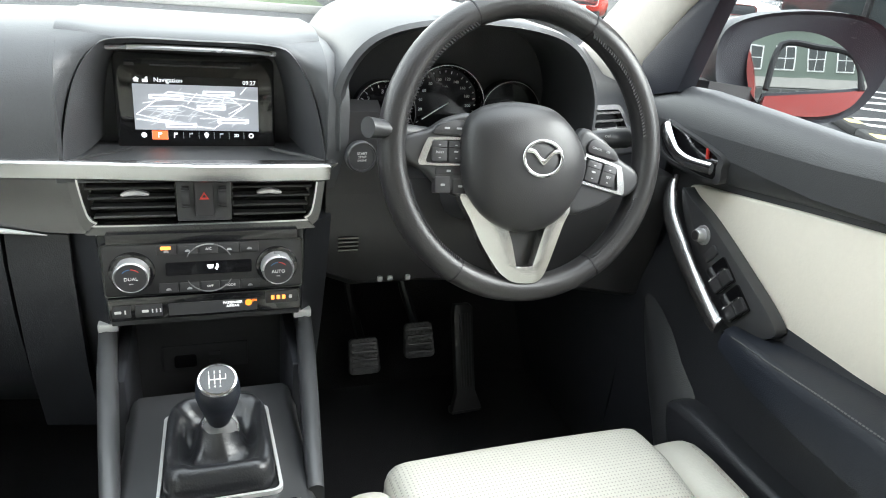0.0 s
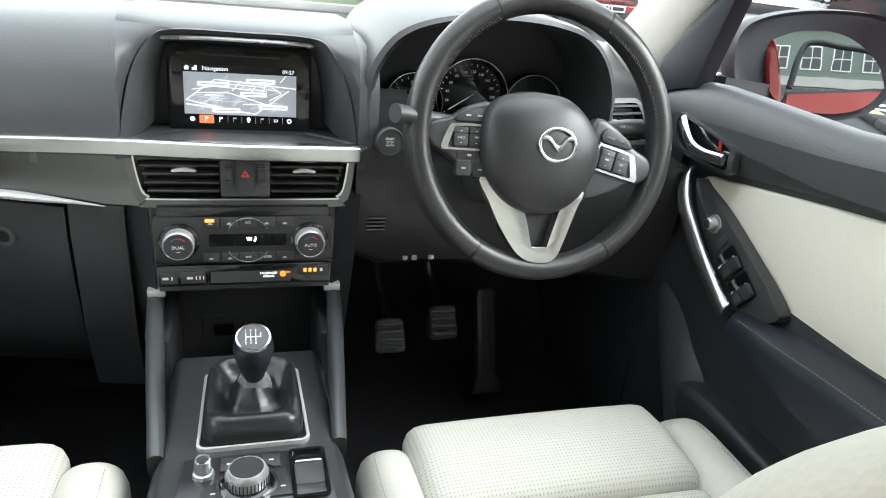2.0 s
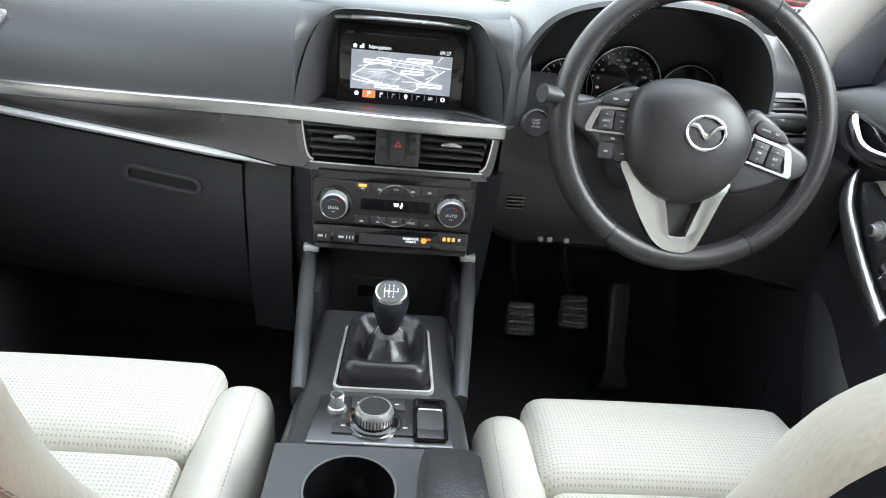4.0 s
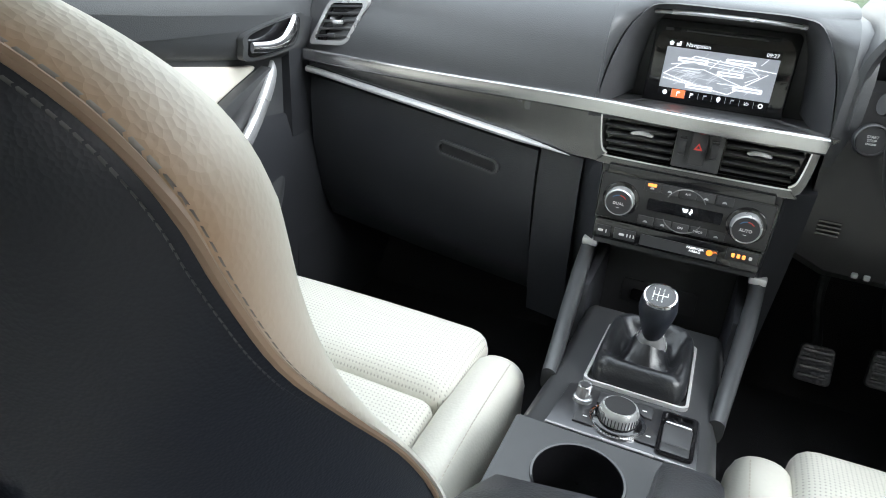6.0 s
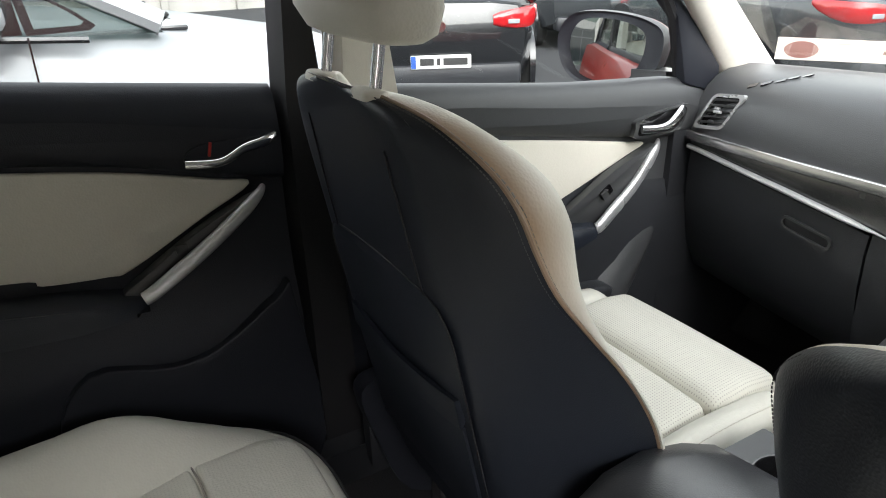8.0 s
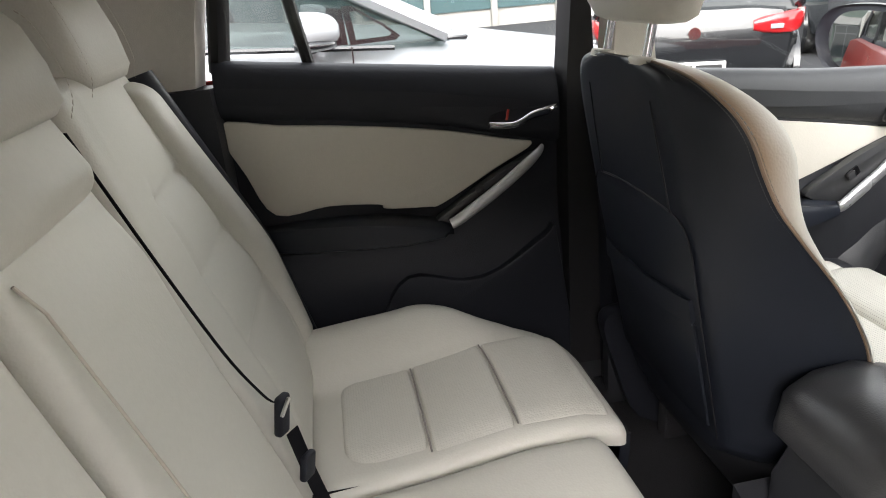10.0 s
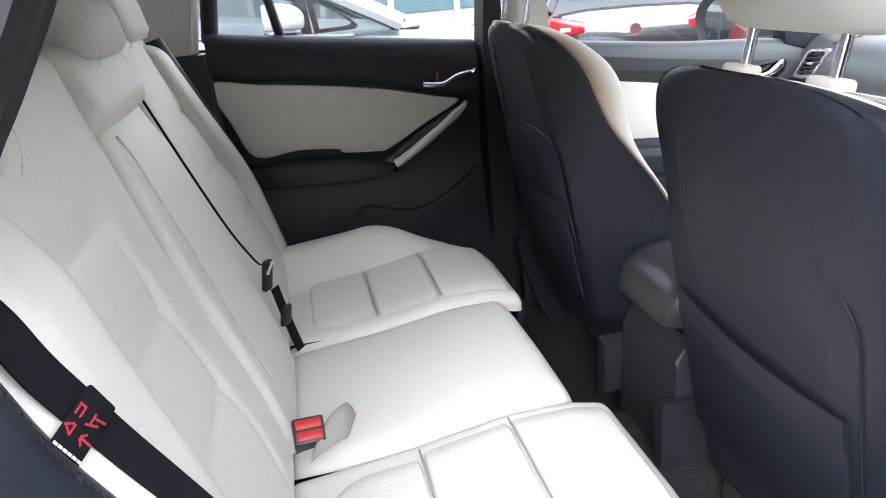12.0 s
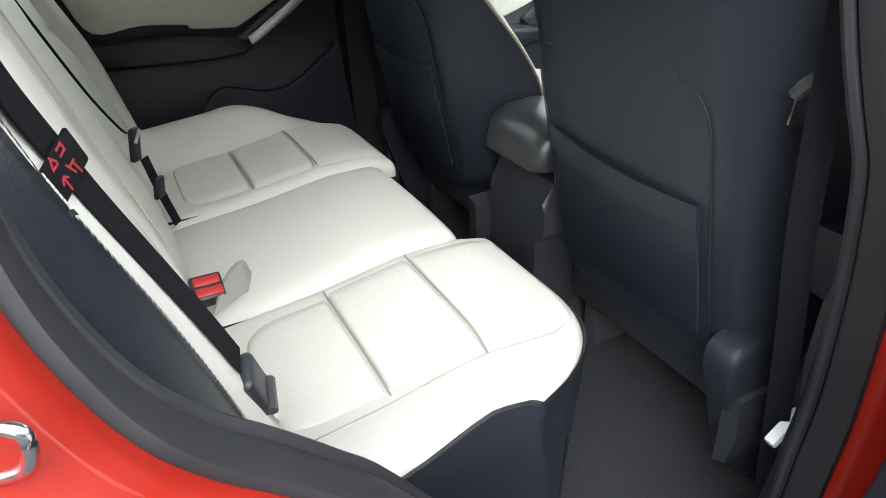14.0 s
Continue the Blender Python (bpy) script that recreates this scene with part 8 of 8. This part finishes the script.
def parked_car(loc, heading, paintwork, label, L=4.4, W=1.80, H=1.48, hatch=True, shoulder=0.93, mirror_at=1.55, lift=0.0, glazing=None, plate=0.47):
    """A parked car: own +y is its nose. Body, glasshouse, lamps, wheels, mirrors, plates."""
    c = thing("parked_car", (0, 0, 0), label, "car", "parked cars")
    h, w = L / 2, W / 2
    st_ = [(-h, 0.60, 0.52, 0.80), (-h + 0.06, 0.82, 0.36, 0.93), (-h + 0.35, 0.94, 0.25, shoulder + 0.03), (-h + 1.0, 1.0, 0.22, shoulder + 0.02), (0.0, 1.0, 0.20, shoulder), (h - 1.45, 1.0, 0.22, shoulder - 0.02), (h - 1.0, 0.99, 0.23, shoulder - 0.06), (h - 0.45, 0.93, 0.25, shoulder - 0.16 + lift * 0.3), (h - 0.10, 0.80 + lift * 0.4, 0.33, 0.66 + lift), (h, 0.55 + lift * 1.2, 0.42, 0.58 + lift)]
    rings = []
    for y, k, z0, z1 in st_:
        q = w * k
        rings.append([(x * q, y, z0 + (z1 - z0) * f) for x, f in ((-0.80, 0), (-0.94, 0.06), (-0.98, 0.30), (-1.0, 0.62), (-0.965, 0.88), (-0.90, 0.985), (-0.6, 1.03), (0, 1.045), (0.6, 1.03), (0.90, 0.985), (0.965, 0.88), (1.0, 0.62), (0.98, 0.30), (0.94, 0.06), (0.80, 0))])
    body = part("body", loft(rings), paintwork, c, "painted body", angle=50)
    back = -h + (0.18 if hatch else 0.85)
    prof = [(back, shoulder + 0.02, 0.86, 0.86), (back + 0.28, H - 0.22, 0.76, 0.80), (back + 0.55, H - 0.05, 0.68, 0.74), (-h + 1.7, H, 0.68, 0.70), (0.15, H - 0.02, 0.66, 0.70), (h - 1.95, H - 0.14, 0.68, 0.76), (h - 1.25, shoulder + 0.01, 0.80, 0.84)]
    glass, roof = [], []
    for y, z, k, kb in prof:
        zb = shoulder - 0.02
        glass.append([(x, y, zz) for x, zz in ((-w * 0.92, zb), (-w * (k + 0.02), max(zb + 0.005, z - 0.05)), (-w * k * 0.8, max(zb + 0.007, z - 0.012)), (w * k * 0.8, max(zb + 0.007, z - 0.012)), (w * (k + 0.02), max(zb + 0.005, z - 0.05)), (w * 0.92, zb))])
    part("glasshouse", loft(glass), glazing or M_carglass, c, "dark glazed cabin", angle=50)
    for y, z, k, kb in prof[2:6]:
        roof.append([(x, y, zz) for x, zz in ((-w * (k + 0.015), z - 0.04), (-w * k * 0.85, z + 0.004), (0, z + 0.02), (w * k * 0.85, z + 0.004), (w * (k + 0.015), z - 0.04))])
    part("roof", loft(roof), paintwork, c, "painted roof")
    for s in (-1, 1):
        for a, b in ((prof[1], prof[0]), (prof[5], prof[6])):
            part("pillar", tube([(s * w * (a[2] + 0.03), a[0], a[1] - 0.03), (s * w * 0.90, b[0], b[1])], 0.045, 8), paintwork, c)
        part("pillar", tube([(s * w * 0.72, -0.25, H - 0.06), (s * w * 0.94, -0.20, shoulder)], 0.035, 8), M_pblack, c)
        shell = curve2([(0.0, -0.035), (0.06, -0.05), (0.15, -0.05), (0.205, -0.015), (0.20, 0.045), (0.13, 0.088), (0.04, 0.080), (-0.005, 0.03)], 5)
        m_ = part("side_mirror", loft([[(s * (w + 0.02 + 0.10 + (p[0] - 0.10) * k), h - mirror_at + y, shoulder + 0.065 + 0.01 + (p[1] - 0.01) * k) for p in shell] for y, k in ((-0.03, 0.90), (-0.02, 0.97), (0.0, 1.0), (0.03, 0.99), (0.06, 0.95), (0.09, 0.87), (0.115, 0.75), (0.135, 0.56), (0.147, 0.3))]), paintwork, c, "rounded side mirror", angle=70)
        part("mirror_base", loft([[(s * (w + 0.03 + 0.09 + (p[0] - 0.09) * k), h - mirror_at + y, shoulder + 0.028 + p[1] * 0.42 * k) for p in shell] for y, k in ((-0.032, 0.9), (0.0, 1.02), (0.05, 1.0), (0.10, 0.8), (0.13, 0.5))]), M_pblack, m_, "black mirror underside", angle=70)
        part("mirror_foot", rbox(s * w * 0.9, s * (w + 0.06), h - mirror_at + 0.01, h - mirror_at + 0.05, shoulder - 0.01, shoulder + 0.05, 0.01), M_pblack, m_)
        part("window_sill_strip", tube([(s * w * 0.965, -h + 0.5, shoulder + 0.0), (s * w * 0.985, h - 1.5, shoulder - 0.02)], 0.012, 6), M_pblack, c)
        part("door_handle", rbox(s * w * 0.99, s * (w + 0.02), -0.10, 0.08, shoulder - 0.10, shoulder - 0.075, 0.008), paintwork, c)
        part("head_lamp", loft([[(s * w * a, y, z) for a, y, z in ((0.50, h - 0.075, 0.62), (0.78, h - 0.20, 0.63), (0.90, h - 0.42, 0.70), (0.86, h - 0.40, 0.76), (0.55, h - 0.12, 0.70))], [(s * w * a, y - 0.12, z) for a, y, z in ((0.50, h - 0.075, 0.62), (0.78, h - 0.20, 0.63), (0.88, h - 0.42, 0.70), (0.84, h - 0.40, 0.76), (0.55, h - 0.12, 0.70))]]), M_headlamp, c, "clear glass headlamp")
        lamp = []
        for a, y, z0, z1 in ((0.50, 0.012, 0.775, 0.85), (0.58, 0.012, 0.755, 0.875), (0.72, 0.030, 0.745, 0.895), (0.82, 0.058, 0.745, 0.905), (0.89, 0.13, 0.755, 0.910), (0.935, 0.25, 0.785, 0.915), (0.955, 0.36, 0.83, 0.915), (0.962, 0.42, 0.87, 0.912)):
            n_ = Vector((s * (0.15 + a) ** 4, -(1.1 - a) * 2.2, 0)).normalized()
            base_ = Vector((s * w * a, -h + y, 0))
            lamp.append([tuple(base_ + n_ * o + Vector((0, 0, z0 + (z1 - z0) * f))) for o, f in ((-0.05, 0.0), (0.012, 0.0), (0.024, 0.14), (0.028, 0.5), (0.024, 0.86), (0.012, 1.0), (-0.05, 1.0))])
        lens = part("tail_lamp", loft(lamp), M_taillamp, c, "red wraparound tail lamp", angle=50)
        part("lamp_band", rbox(-0.05, 0.05, -0.004, 0.004, -0.018, 0.018, 0.003, 1, Matrix.Translation((s * w * 0.70, -h - 0.006, 0.80)) @ pose(0, 0, 0, 0, 0, s * 8)), M_headlamp, lens, "clear reversing lamp")
        for y in (-h + 0.78, h - 0.88):
            wl_ = part("wheel", lathe([(0.0, -0.10), (0.30, -0.10), (0.325, -0.07), (0.325, 0.07), (0.30, 0.10), (0.22, 0.10), (0.21, 0.07), (0.0, 0.07)], Matrix.Translation((s * (w - 0.11), y, 0.325)) @ pose(0, 0, 0, 0, 90 * s, 0), 28), M_tyre, c, "black tyre")
            for k in range(5):
                part("spoke", rbox(0.02, 0.215, -0.022, 0.022, 0.07, 0.095, 0.008, 1, Matrix.Translation((s * (w - 0.11), y, 0.325)) @ pose(0, 0, 0, 0, 90 * s, 0) @ pose(0, 0, 0, 0, 0, 72 * k)), M_alloy, wl_)
            part("wheel_arch", lathe([(0.35, -0.04), (0.37, -0.04), (0.37, 0.012), (0.35, 0.012)], Matrix.Translation((s * (w - 0.01), y, 0.335)) @ pose(0, 0, 0, 0, 90 * s, 0), 28), M_pblack, c)
    part("bumper_lower", rbox(-w * 0.78, w * 0.78, -h - 0.015, -h + 0.2, 0.27, 0.46, 0.04, 2), M_hard, c, "black lower bumper")
    part("grille", slab(rounded(W * 0.52, 0.13, 0.05, 4), 0.03, axes((0, h - 0.03 + lift * 0.1, 0.56 + lift), (-1, 0, 0), (0, 0, 1), (0, 1, 0)), 0.01), M_hard, c, "black radiator grille")
    part("grille_rim", ringplate(rounded(W * 0.54, 0.15, 0.06, 4), rounded(W * 0.52, 0.13, 0.05, 4), 0.04, axes((0, h - 0.03 + lift * 0.1, 0.56 + lift), (-1, 0, 0), (0, 0, 1), (0, 1, 0))), M_chrome, c)
    part("intake", slab(rounded(W * 0.62, 0.13, 0.05, 4), 0.03, axes((0, h - 0.05 + lift * 0.25, 0.36), (-1, 0, 0), (0, 0, 1), (0, 1, 0)), 0.01), M_hard, c)
    for y, d, z in ((-h - 0.02, -1, plate), (h + 0.005 + lift * 0.06, 1, 0.44 + lift * 0.55)):
        pm = axes((0, y, z), (-d, 0, 0), (0, 0, 1), (0, d, 0))
        pl = part("number_plate", slab(rounded(0.52, 0.112, 0.008, 3), 0.012, pm, 0.002), M_plate, c, "white plate with a blue end")
        part("plate_end", rbox(-0.258, -0.215, -0.052, 0.052, 0.012, 0.0135, 0, 1, pm), M_plateblue, pl)
        for a, b in ((-0.18, -0.06), (-0.035, -0.005), (0.02, 0.23)):
            part("plate_bar", rbox(a, b, -0.030, 0.030, 0.012, 0.0135, 0.0, 1, pm), M_ink, pl)
    for k in range(4):
        part("badge_bar", rbox(-0.13 + 0.072 * k, -0.085 + 0.072 * k, -0.016, 0.016, 0, 0.008, 0.003, 1, axes((0, -h + 0.012, 0.665), (1, 0, 0), (0, 0, 1), (0, -1, 0))), M_chrome, c)
    part("badge", disc(0.050, 0.012, axes((0, -h + 0.004, 0.775), (-1, 0, 0), (0, 0, 1), (0, -1, 0)), 16), M_chrome, c)
    c.matrix_basis = Matrix.Translation(loc) @ pose(0, 0, 0, 0, 0, heading)
    return c


M_pale = mat("pale_silver_car_paint", (0.27, 0.285, 0.30), 0.42, metal=0.15, coat=0.35, var=(2, 0.04))
mpv = parked_car((-3.20, -1.52, 0), 0, M_pale, "pale silver people carrier parked alongside", 4.3, 1.80, 1.66, True, 1.14, 1.87, 0.0, M_cabglass)
# its waistline climbs towards the tail
for ob in mpv.children_recursive:
    if ob.type == "MESH" and ob.name.split(".")[0] in ("body", "glasshouse", "window_sill_strip", "pillar", "roof", "door_handle"):
        for v in ob.data.vertices:
            if v.co.z > 0.6:
                v.co.z += min(0.14, 0.15 * max(0.0, 0.36 - v.co.y)) * min(1.0, (v.co.z - 0.6) / 0.4)
# its front quarter window and door glass edges
tri_ = [(-1.07, 1.30), (-1.05, 1.145), (-0.86, 1.150), (-0.84, 1.165), (-0.90, 1.215), (-1.03, 1.30)]
q0 = [(y, z) for y, z in tri_]
cc = (sum(p[0] for p in q0) / 6, sum(p[1] for p in q0) / 6)
q1 = [(cc[0] + (y - cc[0]) * 0.72, cc[1] + (z - cc[1]) * 0.72) for y, z in q0]
side_ = axes((-2.335, 0, 0), (0, 1, 0), (0, 0, 1), (1, 0, 0))
part("quarter_window_frame", ringplate(q0, q1, 0.02, side_), M_pblack, mpv, "black quarter window frame")
part("mirror_mount", slab([(-1.16, 1.15), (-1.06, 1.148), (-1.07, 1.29), (-1.13, 1.30)], 0.015, side_), M_pblack, mpv)
part("door_pillar", slab([(-2.10, 1.16), (-2.02, 1.16), (-2.08, 1.5), (-2.14, 1.5)], 0.012, side_ @ Matrix.Translation((0, 0, 0.0))), M_pblack, mpv)
part("door_gap", slab([(-1.06, 0.5), (-1.054, 0.5), (-1.044, 1.14), (-1.05, 1.14)], 0.01, axes((-2.308, 0, 0), (0, 1, 0), (0, 0, 1), (1, 0, 0))), M_pblack, mpv)
for x in (-3.62, -2.82):
    part("car_seat", join(rbox(x - 0.24, x + 0.24, -1.98, -1.80, 0.62, 1.30, 0.06, 3), rbox(x - 0.13, x + 0.13, -1.97, -1.86, 1.32, 1.50, 0.05, 3)), M_pgrey, mpv, "dark grey seat seen through the glass")
for x0, y0, x1, y1 in ((-3.55, -0.52, -2.95, -0.60), (-3.05, -0.50, -2.50, -0.66)):
    part("wiper", tube([(x0, y0, 1.135), (x1, y1, 1.19)], 0.012, 6), M_tyre, mpv, "black wiper blade")
part("cowl", rbox(-3.85, -2.55, -0.62, -0.50, 1.105, 1.128, 0.01), M_pblack, mpv, "black cowl under the windscreen")
parked_car((-6.76, 2.90, 0), 63, M_pblack, "black hatchback parked tail towards us", 4.3, 1.80, 1.46, True, 0.93, 1.55, 0.0, None, 0.49)
parked_car((-9.3, 6.8, 0), 68, M_pgrey, "dark grey estate car parked tail towards us", 4.5, 1.82, 1.46)
parked_car((-4.73, 5.87, 0), 75, M_pgrey, "dark crossover parked tail towards us", 4.4, 1.84, 1.6, True, 1.0)
parked_car((3.2, 11.0, 0), 178, M_psilver, "silver hatchback facing the windscreen")
parked_car((6.5, 12.6, 0), 172, M_porange, "bright red car facing the windscreen")
parked_car((8.2, 9.1, 0), 140, M_pwhite, "white crossover facing the camera", 4.5, 1.85, 1.62, True, 1.0, 1.55, 0.26)
parked_car((-9.0, 15.5, 0), 20, M_pwhite, "white car in the far row")
parked_car((-6.2, 16.2, 0), 20, M_pgrey, "grey car in the far row")
parked_car((-3.4, 17.0, 0), 20, M_psilver, "silver car in the far row")
structure("grass_verge", rbox(-30, 2, 10.8, 13.0, 0.0, 0.10, 0.05), M_grass, "strip of mown grass beyond the cars", "grass")
structure("kerb_1", rbox(-30, 2, 10.65, 10.80, 0.0, 0.12, 0.02), M_kerb, "concrete kerb along the grass", "kerb")

# the showroom and road markings on the driver's side
wall = thing("showroom", (11.0, 4.0, 0), "dark glazed showroom front with slim frames", "building")
part("wall", rbox(11.0, 11.4, -6.0, 12.9, 0.0, 0.35), M_kerb, wall)
part("wall", rbox(11.0, 11.5, -6.0, 12.9, 3.6, 5.2), M_pgrey, wall)
for k in range(9):
    y = -6.0 + 2.1 * k
    pn = part("window", rbox(11.05, 11.08, y + 0.06, y + 2.04, 0.35, 3.6), M_carglass, wall, "tall dark pane")
    part("mullion", rbox(10.98, 11.12, y - 0.05, y + 0.05, 0.35, 3.6, 0.01), M_gun, wall)
    part("transom", rbox(10.99, 11.10, y + 0.06, y + 2.04, 2.35, 2.43, 0.01), M_gun, wall)
part("roof", rbox(11.0, 16.0, -6.0, 12.9, 5.2, 5.4), M_gun, wall)
structure("pavement", rbox(9.6, 11.0, -8.0, 6.2, 0.0, 0.10, 0.03), M_kerb, "pale concrete pavement by the showroom", "pavement")
dv = thing("kerb_strip", (6.0, 4.2, 0), "black rubber traffic divider with yellow blocks", "divider")
for k in range(8):
    m = Matrix.Translation((5.0 + 0.30 * k, 2.4 + 0.56 * k, 0)) @ pose(0, 0, 0, 0, 0, -28)
    part("segment", rbox(-0.10, 0.10, -0.31, 0.31, 0, 0.09, 0.03, 2, m), M_tyre, dv)
    part("block", rbox(-0.075, 0.075, -0.10, 0.10, 0.07, 0.094, 0.01, 1, m), M_yellow, dv)
for k in range(5):
    structure(f"road_mark_{k + 1}", rbox(-0.06, 0.06, -0.9, 0.9, 0.004, 0.006, 0, 1, Matrix.Translation((6.9 + 0.25 * k, 4.0 + 0.45 * k, 0)) @ pose(0, 0, 0, 0, 0, 62 + 20 * (k % 2))), M_line, "worn white hatching on the asphalt", "road marking")
structure("road_line", rbox(-0.06, 0.06, -4.0, 4.0, 0.004, 0.006, 0, 1, Matrix.Translation((6.0, 7.0, 0)) @ pose(0, 0, 0, 0, 0, 70)), M_line, "white line on the asphalt", "road marking")
# the office building behind
M_render = mat("pale_green_render", (0.105, 0.13, 0.11), 0.8, var=(0.8, 0.1))
off = thing("office_building", (4, -14, 0), "two-storey pale building with rows of windows", "building")
part("wall", rbox(-14, 22, -16.0, -14.0, 0, 6.6), M_render, off)
part("roof", rbox(-14.2, 22.2, -16.2, -13.8, 6.6, 6.9), M_gun, off)
part("band", rbox(-14, 22, -14.0, -13.85, 2.95, 3.55), M_kerb, off, "pale band over the ground floor")
for k in range(17):
    x = -13.6 + 2.08 * k
    gl_ = part("shop_window", rbox(x, x + 1.96, -14.0, -13.94, 0.25, 2.9, 0.01, 1), M_gun, off, "tall ground-floor window")
    for a, b in ((0.06, 0.95), (1.01, 1.90)):
        part("pane", rbox(x + a, x + b, -13.96, -13.92, 0.33, 2.2), M_carglass, gl_)
        part("pane", rbox(x + a, x + b, -13.96, -13.92, 2.28, 2.84), M_carglass, gl_)
    fr_ = part("window", rbox(x + 0.3, x + 1.6, -14.0, -13.93, 4.0, 5.5, 0.02, 1), M_white, off, "white-framed upper window")
    for a, b in ((0.38, 0.92), (0.98, 1.52)):
        part("pane", rbox(x + a, x + b, -13.95, -13.90, 4.08, 4.7), M_carglass, fr_)
        part("pane", rbox(x + a, x + b, -13.95, -13.90, 4.76, 5.42), M_carglass, fr_)

# a glazed hall beyond the parked cars
M_teal = mat("teal_glass_panel", (0.06, 0.10, 0.105), 0.15, var=(0.6, 0.3), rvar=0.05)
hall = thing("glazed_hall", (-20, 0, 0), "low glazed hall with pale columns behind the parked cars", "building")
part("wall", rbox(-24.0, -20.0, -24.0, 16.0, 0.0, 0.5), M_kerb, hall)
part("roof", rbox(-24.3, -19.4, -24.3, 16.3, 4.4, 5.0, 0.05), M_gun, hall)
part("fascia", rbox(-20.1, -19.9, -24.0, 16.0, 3.6, 4.4), M_render, hall)
for k in range(20):
    y = -24.0 + 2.0 * k
    part("pane", rbox(-20.0, -19.94, y + 0.09, y + 1.91, 0.5, 3.6), M_teal, hall, "tall teal pane")
    part("column", rbox(-20.05, -19.82, y - 0.09, y + 0.09, 0.0, 3.6, 0.02), M_kerb, hall, "pale column")
